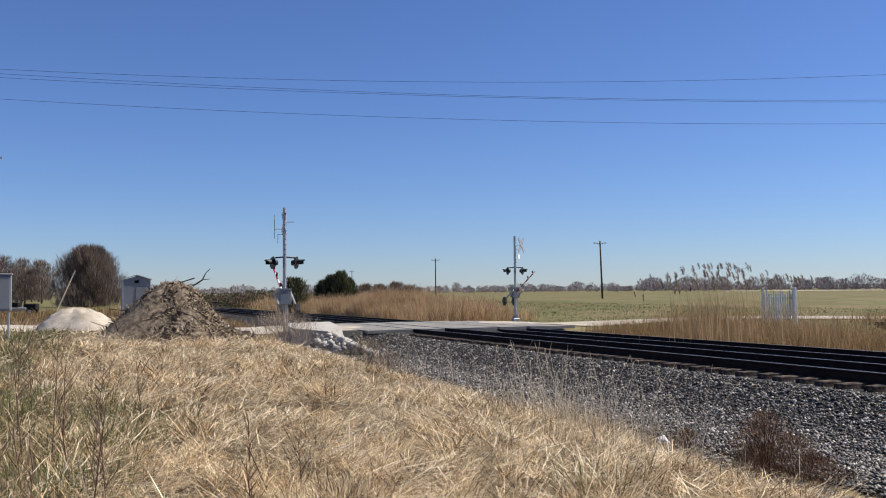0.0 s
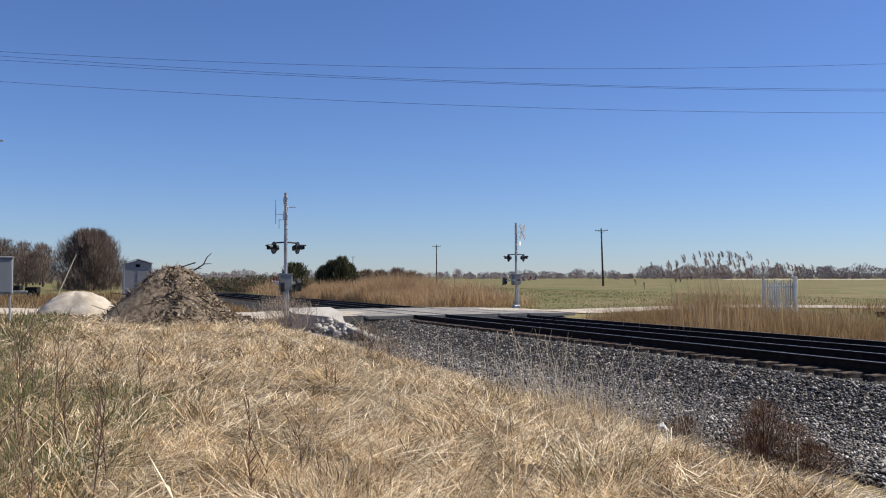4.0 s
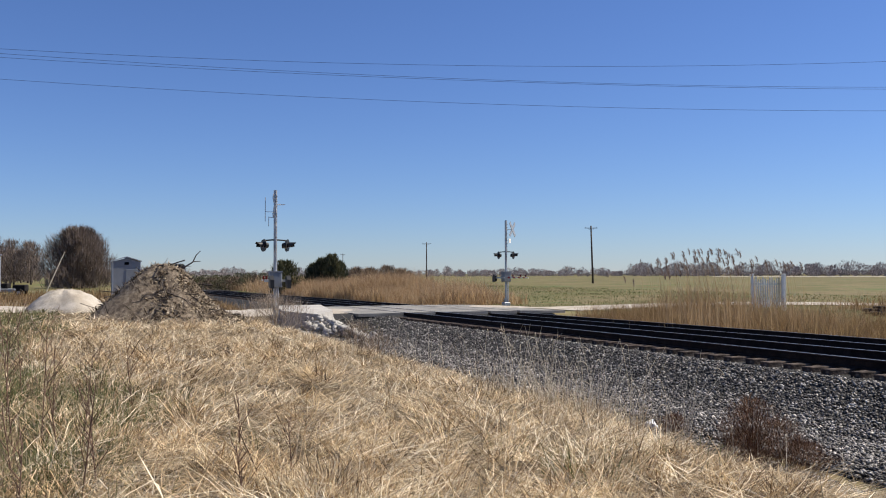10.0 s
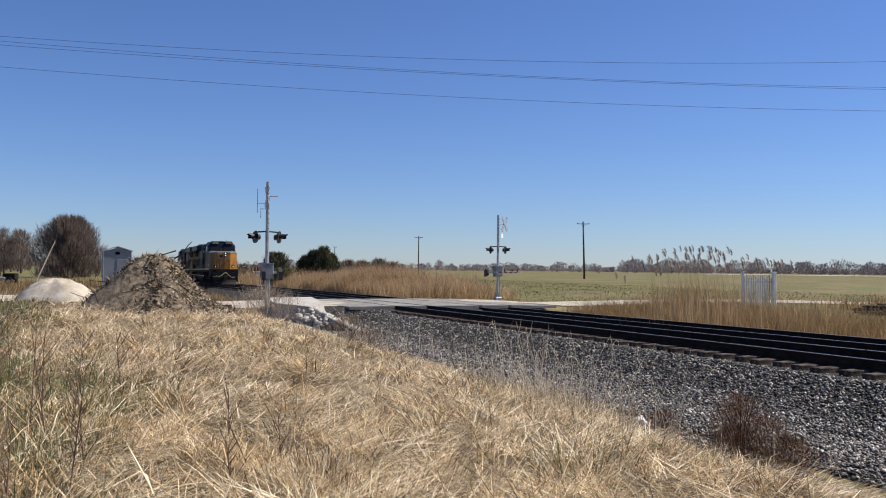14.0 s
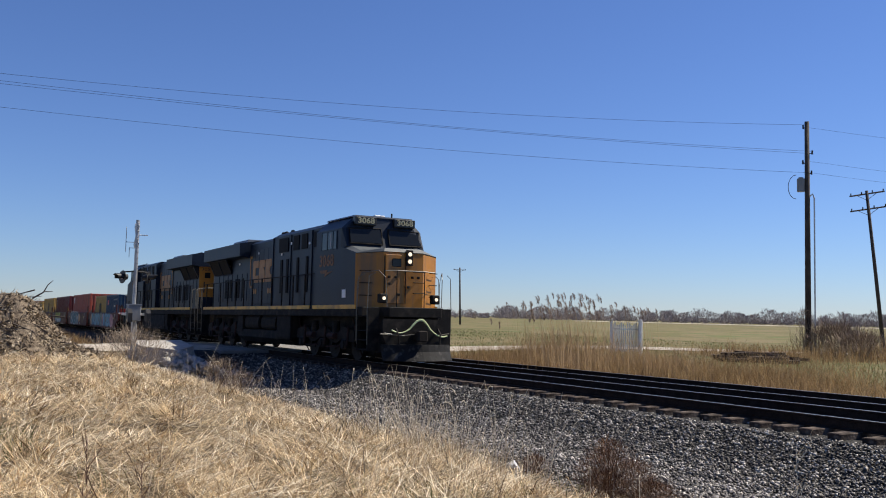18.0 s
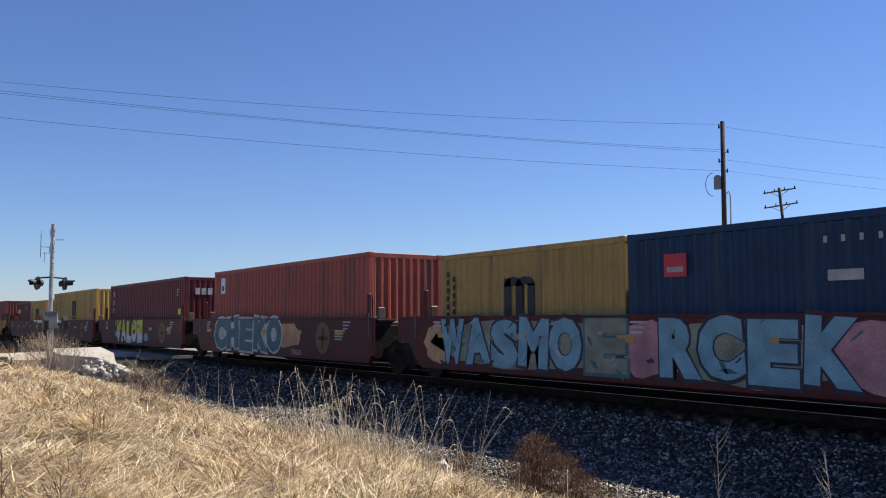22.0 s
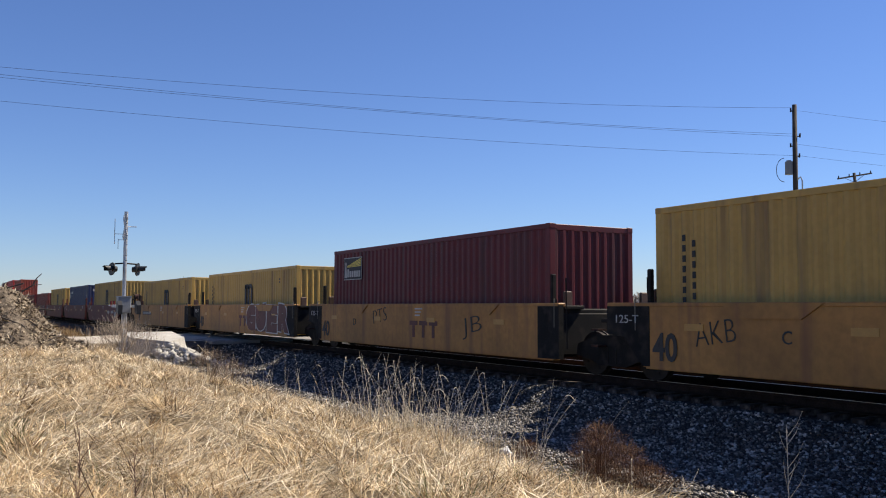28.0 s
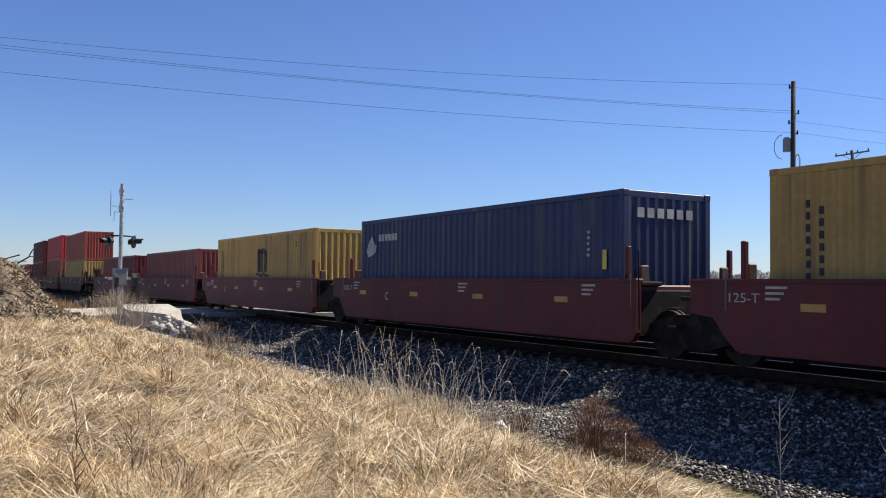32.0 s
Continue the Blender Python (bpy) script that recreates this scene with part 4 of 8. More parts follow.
on_train(loco_b, -41.35, True)


# ---- containers ----
CMAT = {
    "yellow": mat("yellow_container_paint", (0.46, 0.28, 0.065), 0.55, var=0.10, scale=0.8, fine=9, bump=0.06, dirt=(0.22, 0.125, 0.045), dirt_amount=0.26, streak=True),
    "ochre": mat("faded_ochre_container_paint", (0.40, 0.25, 0.065), 0.6, var=0.15, scale=0.8, fine=9, bump=0.06, dirt=(0.17, 0.10, 0.05), dirt_amount=0.22, streak=True),
    "blue": mat("blue_container_paint", (0.008, 0.019, 0.078), 0.5, var=0.15, scale=0.8, fine=9, bump=0.06, dirt=(0.08, 0.075, 0.08), dirt_amount=0.16, streak=True),
    "teal": mat("teal_blue_container_paint", (0.005, 0.033, 0.084), 0.5, var=0.15, scale=0.8, fine=9, bump=0.06, dirt=(0.03, 0.06, 0.08), dirt_amount=0.2, streak=True, spec=0.3),
    "orange": mat("orange_red_container_paint", (0.36, 0.062, 0.035), 0.55, var=0.12, scale=0.8, fine=9, bump=0.06, dirt=(0.17, 0.05, 0.03), dirt_amount=0.35, streak=True),
    "maroon": mat("dark_maroon_container_paint", (0.115, 0.014, 0.018), 0.5, var=0.12, scale=0.8, fine=9, bump=0.06, dirt=(0.075, 0.024, 0.024), dirt_amount=0.3, streak=True, spec=0.3),
    "brick": mat("brick_red_container_paint", (0.19, 0.032, 0.026), 0.55, var=0.14, scale=0.8, fine=9, bump=0.06, dirt=(0.11, 0.04, 0.03), dirt_amount=0.35, streak=True),
    "rust": mat("faded_rust_container_paint", (0.34, 0.10, 0.05), 0.6, var=0.2, scale=0.8, fine=9, bump=0.06, dirt=(0.16, 0.07, 0.04), dirt_amount=0.4, streak=True),
    "red": mat("bright_red_container_paint", (0.50, 0.03, 0.03), 0.5, var=0.12, scale=0.8, fine=9, bump=0.06, dirt=(0.20, 0.04, 0.03), dirt_amount=0.25, streak=True),
}
C_MESH = {}


def corrugated(length, height, pitch, depth):
    """A wall of trapezoid folds along x from -length/2, standing on z 0; the outer face is at y -depth to 0."""
    g = Geo()
    n = max(2, int(round(length / pitch)))
    p = length / n
    xs = []
    for i in range(n):
        a = -length / 2 + i * p
        xs += [(a, 0.0), (a + p * 0.26, 0.0), (a + p * 0.5, depth), (a + p * 0.76, depth)]
    xs.append((length / 2, 0.0))
    verts = [(x, y, z) for x, y in xs for z in (0, height)]
    g.add(verts, [(2 * i, 2 * i + 2, 2 * i + 3, 2 * i + 1) for i in range(len(xs) - 1)])
    return g


def container_meshes(L, H, colour):
    key = (L, H, colour)
    if key in C_MESH:
        return C_MESH[key]
    m = CMAT[colour]
    w = corrugated(L - 0.3, H - 0.22, 0.275, 0.036)
    e = corrugated(2.44 - 0.30, H - 0.26, 0.235, 0.045)
    C_MESH[key] = {
        "side_wall": mesh_of("side_wall", w, m), "end_wall": mesh_of("end_wall", e, m),
        "corner_post": mesh_of("corner_post", Geo().box(-0.08, 0.08, -0.08, 0.08, 0, H, 0.015), m),
        "corner_casting": mesh_of("corner_casting", Geo().box(-0.09, 0.09, -0.085, 0.085, -0.06, 0.06, 0.012), m),
        "top_rail": mesh_of("top_rail", Geo().box(-L / 2, L / 2, -0.035, 0.035, -0.06, 0.06, 0.01), m),
        "bottom_rail": mesh_of("bottom_rail", Geo().box(-L / 2, L / 2, -0.04, 0.04, -0.08, 0.08, 0.01), m),
        "roof": mesh_of("roof", Geo().box(-L / 2 + 0.05, L / 2 - 0.05, -1.19, 1.19, H - 0.05, H - 0.012), m),
        "floor": mesh_of("floor", Geo().box(-L / 2 + 0.05, L / 2 - 0.05, -1.15, 1.15, 0.02, 0.12), M_BLACK),
        "door": mesh_of("door", Geo().box(-0.03, 0.03, -0.56, 0.56, 0.14, H - 0.14, 0.01).box(-0.05, -0.03, -0.5, 0.5, 0.5, 0.6).box(-0.05, -0.03, -0.5, 0.5, 1.3, 1.4), m),
        "lock_rod": mesh_of("lock_rod", Geo().tube([(0, 0, 0.1), (0, 0, H - 0.1)], 0.022, 6), M_ALU),
        "end_rail": mesh_of("end_rail", Geo().box(-0.04, 0.04, -1.15, 1.15, -0.07, 0.07, 0.01), m),
    }
    return C_MESH[key]


def container(front, length, top, colour, label, bottom=0.36):
    """A shipping container whose front end stands at 'front' metres from the train's head."""
    H = top - bottom
    c = thing("shipping_container", label, "container", group="containers on the train")
    me = container_meshes(length, H, colour)

    def put(name, x, y, z, rz=0):
        o = new(name, me[name])
        o.parent = c
        o.matrix_basis = pose(x, y, z, 0, 0, rz)
        return o
    hx = length / 2
    for s in (-1, 1):
        put("side_wall", 0, s * 1.215, 0.12, 0 if s < 0 else 180)
        put("top_rail", 0, s * 1.185, H - 0.06)
        put("bottom_rail", 0, s * 1.18, 0.08)
        for e in (-1, 1):
            put("corner_post", e * (hx - 0.08), s * 1.14, 0)
            for z in (0.06, H - 0.055):
                put("corner_casting", e * (hx - 0.085), s * 1.138, z)
        put("door", -hx + 0.06, s * 0.57, 0)
        for y in (0.25, 0.85):
            put("lock_rod", -hx + 0.005, s * y, 0)
    put("end_wall", hx - 0.01, 0, 0.14, 90)
    for z in (0.08, H - 0.08):
        put("end_rail", hx - 0.05, 0, z)
    put("roof", 0, 0, 0)
    put("floor", 0, 0, 0)
    on_train(c, front - hx)
    MOVING[-1] = (c, front - hx, bottom)
    return c, hx, H


M_NAVY = mat("navy_emblem_paint", (0.009, 0.009, 0.014), 0.6, var=0.2, bump=0.0)
M_OFFWHITE = mat("chalky_white_paint", (0.40, 0.39, 0.36), 0.6, var=0.25, scale=4, bump=0.0)
M_LOGORED = mat("sign_red_paint", (0.55, 0.02, 0.04), 0.5, var=0.1, bump=0.0)
M_LOGOYEL = mat("sign_yellow_paint", (0.70, 0.55, 0.08), 0.5, var=0.1, bump=0.0)


def m_emblem(c, x, z, size):
    """A dark arched emblem on the near side: three stems under two arches, over a wavy line."""
    y0, y1 = -1.232, -1.222
    k = size
    for i in (0, 1, 2):
        xx = x - 0.42 * k + i * 0.36 * k
        bpart("emblem_stem", c, M_NAVY, (xx - 0.03 * k, xx + 0.18 * k, y0, y1, z, z + (0.82 if i == 0 else 0.70) * k), 0.0)
    for i in (0, 1):
        a = [(x + (-0.42 + 0.36 * i + 0.25 + 0.29 * math.cos(t)) * k, z + (0.66 + 0.18 * math.sin(t)) * k) for t in np.linspace(math.pi, 0, 9)]
        b = [(x + (-0.42 + 0.36 * i + 0.25 + 0.07 * math.cos(t)) * k, z + (0.66 + 0.03 * math.sin(t)) * k) for t in np.linspace(0, math.pi, 9)]
        part("emblem_arch", Geo().prism(a + b, "y", y0, y1), M_NAVY, c)
    wv = [(x - 0.6 * k + 1.3 * k * i / 12, z - 0.10 * k + 0.05 * k * math.sin(i * 1.05)) for i in range(13)]
    part("emblem_wave", Geo().prism([(p, q + 0.035 * k) for p, q in wv] + [(p, q - 0.035 * k) for p, q in reversed(wv)], "y", y0, y1), M_NAVY, c)


def column_bars(c, x, z_top, n, material, w=0.075, h=0.12, gap=0.19):
    """Two columns of upright writing, as plain bars."""
    for col, off in ((0, 0.0), (1, 0.24)):
        for i in range(n - (1 if col else 0)):
            z = z_top - (i + col * 0.6) * gap
            bpart("writing_bar", c, material, (x + off, x + off + w, -1.232, -1.222, z - h, z), 0.0)


def row_bars(c, x, z, n, material, w=0.14, h=0.2, gap=0.2, y=-1.232):
    for i in range(n):
        bpart("writing_bar", c, material, (x + i * gap, x + i * gap + w, y, y + 0.01, z, z + h), 0.0)


def small_print(c, x, z, material, rows=4, w=0.6):
    for i in range(rows):
        bpart("writing_bar", c, material, (x, x + w * (1 - 0.13 * (i % 3)), -1.230, -1.222, z - i * 0.12, z - i * 0.12 + 0.06), 0.0)


C40, C20 = 12.19, 6.06
LIST = [
    (-46.45, C20, 2.97, "teal", "teal-blue twenty-foot container with a small red sign"),
    (-52.58, C20, 2.97, "ochre", "faded ochre twenty-foot container with a dark arched emblem"),
    (-62.15, C40, 3.31, "orange", "orange-red forty-foot container with a small white notice"),
    (-78.0, 12.5, 3.31, "maroon", "dark maroon forty-foot container with white letters"),
    (-93.82, C40, 3.31, "yellow", "yellow forty-foot container with dark arched emblem on maroon car"),
    (-108.95, C20, 2.97, "yellow", "yellow twenty-foot container with a dark arched emblem, rust streaked"),
    (-115.08, C20, 2.97, "maroon", "maroon twenty-foot container with yellow lettering bars"),
    (-128.2, C40, 3.31, "brick", "brick-red forty-foot container at the front of the orange well car"),
    (-144.1, C40, 3.31, "yellow", "yellow forty-foot container with warning triangle and arched emblem"),
    (-159.6, C40, 3.31, "maroon", "dark maroon forty-foot container with a framed sign"),
    (-175.4, C40, 2.99, "yellow", "low yellow forty-foot container with arched emblem"),
    (-190.95, C40, 2.99, "yellow", "low yellow forty-foot container at the rear of the orange well car"),
    (-211.2, C40, 3.31, "ochre", "ochre-yellow forty-foot container with upright dark lettering"),
    (-226.9, C40, 3.31, "blue", "dark blue forty-foot container with white lettering"),
    (-243.0, C40, 3.31, "yellow", "yellow forty-foot container behind the blue one"),
    (-258.8, C40, 3.00, "brick", "faded brick-red forty-foot container in a well car"),
    (-274.8, C20, 3.00, "maroon", "dark maroon twenty-foot container in a well car"),
    (-280.9, C20, 3.00, "brick", "brick-red twenty-foot container in a well car"),
    (-297.0, C40, 3.00, "yellow", "yellow container under a stacked orange one"),
    (-313.0, C40, 3.31, "rust", "rust-coloured container under a stacked red one"),
    (-329.0, C40, 3.31, "maroon", "maroon container under a stacked grey one"),
    (-348.0, C40, 3.31, "brick", "brick-red container far back in the train"),
]
BOX = [container(*row) for row in LIST]
container(-297.0, C40, 5.62, "orange", "orange container stacked on a yellow one", 3.02)
container(-313.0, C40, 5.92, "red", "red container stacked on a rust-coloured one", 3.33)
container(-329.0, C40, 5.92, "maroon", "maroon container stacked on another maroon one", 3.33)

# marks on the containers
c, hx, H = BOX[0]
bpart("red_sign", c, M_LOGORED, (-2.15, -1.65, -1.234, -1.222, 1.80, 2.2), 0.0, "small red sign with pale bar")
bpart("sign_bar", c, M_OFFWHITE, (-2.08, -1.72, -1.238, -1.23, 1.88, 1.97), 0.0)
row_bars(c, 0.9, 2.18, 6, M_OFFWHITE, 0.06, 0.10, 0.28)
bpart("writing_bar", c, M_OFFWHITE, (0.95, 1.5, -1.232, -1.222, 1.62, 1.78), 0.0)
c, hx, H = BOX[1]
m_emblem(c, -0.05, 1.06, 1.1)
column_bars(c, -2.75, 2.2, 6, M_NAVY)
c, hx, H = BOX[2]
bpart("white_notice", c, M_WHITEBOX, (-hx + 0.78, -hx + 1.2, -1.234, -1.222, 2.1, 2.68), 0.0)
bpart("writing_bar", c, CMAT["teal"], (-hx + 0.88, -hx + 1.08, -1.238, -1.23, 2.2, 2.38), 0.0)
c, hx, H = BOX[3]
for i, ch in enumerate("tex"):
    bpart("writing_bar", c, M_OFFWHITE, (-hx + 0.72, -hx + 0.90, -1.234, -1.222, 2.35 - i * 0.42, 2.62 - i * 0.42), 0.0)
for i in range(3):
    bpart("writing_bar", c, M_OFFWHITE, (hx, hx + 0.012, -0.75 + i * 0.27, -0.55 + i * 0.27, 2.2, 2.48), 0.0)
small_print(c, hx - 1.0, 2.4, M_OFFWHITE, 3, 0.25)
bpart("yellow_plate", c, M_LOGOYEL, (hx - 0.75, hx - 0.45, -1.234, -1.222, 1.35, 1.6), 0.0)
for i in (4, 8, 10, 11, 12, 14):
    c, hx, H = BOX[i]
    m_emblem(c, 0.30 if i != 12 else 0.1, H - 1.55, 1.15)
    column_bars(c, -hx + 0.7, H - 0.55, 8, M_NAVY)
    small_print(c, hx - 1.9, H - 0.5, M_NAVY, 2, 0.12)
c, hx, H = BOX[5]
m_emblem(c, -0.25, 1.08, 1.15)
column_bars(c, -2.5, 2.2, 6, M_NAVY)
c, hx, H = BOX[6]
row_bars(c, -2.6, 1.75, 5, M_LOGOYEL, 0.18, 0.3, 0.22)
small_print(c, 0.9, 2.2, M_OFFWHITE, 3, 0.35)
c, hx, H = BOX[8]
part("warning_triangle", Geo().prism([(hx - 1.2, 1.55), (hx - 0.8, 1.55), (hx - 1.0, 1.9)], "y", -1.234, -1.222), M_LOGOYEL, c, "yellow warning triangle")
c, hx, H = BOX[9]
sx = -hx + 0.86
sg = bpart("framed_sign", c, M_OFFWHITE, (sx, sx + 1.40, -1.230, -1.220, 1.95, 2.68), 0.0, "framed dark sign with a pale tower and yellow beams")
bpart("sign_field", sg, M_NAVY, (sx + 0.025, sx + 1.375, -1.236, -1.226, 1.975, 2.655), 0.0)
for k in range(5):
    z0, z1 = 2.36 + k * 0.012, 2.36 + k * 0.055
    part("sign_beam", Geo().prism([(sx + 0.30, z0), (sx + 1.34, z1 + 0.02), (sx + 1.34, z1 + 0.055), (sx + 0.30, z0 + 0.008)], "y", -1.240, -1.230), M_LOGOYEL, sg)
part("sign_tower", Geo().prism([(sx + 0.08, 2.02), (sx + 0.26, 2.02), (sx + 0.21, 2.42), (sx + 0.23, 2.48), (sx + 0.17, 2.56), (sx + 0.11, 2.48), (sx + 0.13, 2.42)], "y", -1.240, -1.230), M_OFFWHITE, sg)
for k in range(6):
    bpart("writing_bar", sg, M_OFFWHITE, (sx + 0.30 + k * 0.175, sx + 0.43 + k * 0.175, -1.240, -1.230, 2.04, 2.30 if k == 0 else 2.24), 0.0)
c, hx, H = BOX[13]
part("white_emblem", Geo().prism([(-hx + 0.4, 2.0), (-hx + 0.55, 1.8), (-hx + 0.8, 1.85), (-hx + 1.05, 1.95), (-hx + 1.1, 2.15), (-hx + 0.95, 2.2), (-hx + 0.8, 2.45), (-hx + 0.6, 2.3)], "y", -1.234, -1.222), M_OFFWHITE, c, "white splash-shaped emblem")
row_bars(c, -hx + 1.25, 2.28, 6, M_OFFWHITE, 0.16, 0.2, 0.21)
for i in range(6):
    bpart("writing_bar", c, M_OFFWHITE, (hx, hx + 0.012, -0.85 + i * 0.27, -0.67 + i * 0.27, 2.40, 2.60), 0.0)
small_print(c, hx - 1.1, 2.1, M_OFFWHITE, 5, 0.1)
bpart("yellow_plate", c, M_LOGOYEL, (hx - 0.6, hx - 0.48, -1.234, -1.222, 1.35, 1.75), 0.0)

# ---- well cars ----
WMAT = {
    "maroon": mat("maroon_well_paint", (0.082, 0.012, 0.011), 0.6, var=0.2, scale=0.8, fine=8, bump=0.08, dirt=(0.055, 0.023, 0.018), dirt_amount=0.45, streak=True, spec=0.3),
    "orange": mat("orange_yellow_well_paint", (0.36, 0.165, 0.034), 0.6, var=0.2, scale=0.8, fine=8, bump=0.08, dirt=(0.20, 0.085, 0.03), dirt_amount=0.36, streak=True),
    "oxide": mat("red_oxide_well_paint", (0.118, 0.020, 0.021), 0.6, var=0.18, scale=0.8, fine=8, bump=0.08, dirt=(0.09, 0.03, 0.026), dirt_amount=0.4, streak=True, spec=0.3),
}


M_BROWNPL = mat("brown_guide_plate", (0.085, 0.045, 0.03), 0.7, var=0.3, scale=3, bump=0.1)
M_PALEPL = mat("dull_guide_plate", (0.10, 0.075, 0.06), 0.6, var=0.2, scale=3, bump=0.05)


def freight_truck(w, x):
    t = part("truck", Geo().prism([(x - 1.15, 0.42), (x - 1.1, 0.66), (x - 0.45, 0.86), (x + 0.45, 0.86), (x + 1.1, 0.66), (x + 1.15, 0.42), (x + 0.75, 0.36), (x + 0.4, 0.24), (x - 0.4, 0.24), (x - 0.75, 0.36)], "y", -1.12, -0.95)
             .prism([(x - 1.15, 0.42), (x - 1.1, 0.66), (x - 0.45, 0.86), (x + 0.45, 0.86), (x + 1.1, 0.66), (x + 1.15, 0.42), (x + 0.4, 0.24), (x - 0.4, 0.24)], "y", 0.95, 1.12)
             .box(x - 0.2, x + 0.2, -1.0, 1.0, 0.45, 0.8), M_BLACK, w)
    part("brake_beam", Geo().box(x - 0.5, x - 0.36, -0.75, 0.75, 0.2, 0.5, 0.03).box(x + 0.36, x + 0.5, -0.75, 0.75, 0.2, 0.5, 0.03).box(x - 0.36, x + 0.36, -0.35, 0.35, 0.3, 0.55, 0.03), M_BLACK, t)
    for dx in (-0.89, 0.89):
        axle(w, x + dx, 0.46)
    part("spring_nest", Geo().tube([(x - 0.12, -1.04, 0.3), (x - 0.12, -1.04, 0.62)], 0.09, 8).tube([(x + 0.12, -1.04, 0.3), (x + 0.12, -1.04, 0.62)], 0.09, 8), M_BLACK, t)


def hand_brake(w, x, d, paint):
    part("brake_stand", Geo().box(x - 0.12, x + 0.12, -0.4, 0.1, 1.1, 1.75, 0.03).prism([(x - 0.12, 1.75), (x + 0.12, 1.75), (x + 0.05, 2.2), (x - 0.05, 2.2)], "y", -0.35, -0.05), M_RIG, w)
    bw = part("brake_wheel", Geo().ring((x + d * 0.05, -0.62, 2.12), "y", 0.29, 0.016, 18), M_BLACK, w, "spoked hand-brake wheel")
    for k in range(6):
        a = 6.28318 * k / 6
        part("wheel_spoke", Geo().tube([(x + d * 0.05, -0.62, 2.12), (x + d * 0.05 + 0.29 * math.cos(a), -0.62, 2.12 + 0.29 * math.sin(a))], 0.012, 5), M_BLACK, bw)
    part("brake_housing", Geo().disc((x + d * 0.03, -0.45, 2.12), "y", 0.17, 0.24, 12).box(x - 0.1, x + 0.1, -0.36, -0.2, 1.95, 2.3, 0.02), M_RIG, w)


def deck_rigging(w, hx, e, seed):
    """Brake rods, valves, pipes and brackets crowding the end platform."""
    r = random.Random(seed)
    X = lambda u: e * (hx + u)
    part("brake_beam", Geo().box(*sorted((X(0.5), X(2.5))), -0.75, -0.65, 1.26, 1.34).box(*sorted((X(0.7), X(2.2))), -1.15, -1.1, 1.2, 1.26), M_RIG, w)
    part("control_valve", Geo().box(*sorted((X(1.15), X(1.45))), -0.95, -0.6, 1.12, 1.55, 0.04).disc((X(1.3), -0.98, 1.38), "y", 0.11, 0.1, 10), M_RIG, w)
    part("valve_pipe", Geo().tube([(X(1.3), -0.8, 1.5), (X(1.3), -0.8, 1.72), (X(0.7), -0.7, 1.74), (X(0.6), -0.6, 1.5)], 0.025, 6), M_RIG, w)
    for k in range(6):
        u = 0.55 + 0.34 * k
        part("bracket", Geo().box(*sorted((X(u), X(u + 0.1))), -1.2, -1.05, 1.1, 1.22 + 0.22 * r.random()).tube([(X(u), -1.1, 1.3), (X(u + 0.25), -0.9, 1.24 + 0.2 * r.random())], 0.02, 5), M_RIG, w)
    part("slack_adjuster", Geo().tube([(X(0.5), -0.2, 1.3), (X(1.5), -0.25, 1.36), (X(2.3), -0.2, 1.28)], 0.05, 8), M_RIG, w)
    part("angle_cock", Geo().tube([(X(2.75), -0.45, 0.95), (X(3.0), -0.45, 0.85), (X(3.15), -0.4, 0.55), (X(3.45), -0.3, 0.5)], 0.03, 6), M_BLACK, w)
    for k in range(9):
        u, y, h = 0.5 + 2.3 * r.random(), -1.2 + 1.5 * r.random(), 0.15 + 0.55 * r.random()
        l = 0.15 + 0.5 * r.random()
        part("rigging_pipe", Geo().tube([(X(u), y, 1.12), (X(u), y, 1.12 + h), (X(u + l), y + 0.1, 1.14 + h * 0.9), (X(u + l), y + 0.15, 1.12)], 0.022 + 0.02 * r.random(), 6), M_RIG, w)
    for k in range(5):
        u, y, h = 0.6 + 2.0 * r.random(), -1.15 + 1.2 * r.random(), 0.15 + 0.35 * r.random()
        part("rigging_box", Geo().box(*sorted((X(u), X(u + 0.12 + 0.2 * r.random()))), y, y + 0.22, 1.1, 1.12 + h, 0.03), M_RIG, w)
    for u in (0.95, 1.5, 2.2, 2.75):
        part("stake_post", Geo().tube([(X(u), -1.3, 1.1), (X(u), -1.3, 1.95 + 0.2 * r.random())], 0.035, 6), M_RIG, w)
    tag = part("tag_plate", Geo().box(*sorted((X(0.75), X(1.05))), -1.575, -1.56, 1.04, 1.30), M_BROWNPL, w, "small framed plate")
    part("tag_field", Geo().box(*sorted((X(0.79), X(1.01))), -1.581, -1.57, 1.06, 1.28), M_RIG, tag)
    part("walkway_grating", Geo().box(*sorted((X(1.9), X(2.85))), -1.3, 1.3, 1.13, 1.16), M_RIG, w)


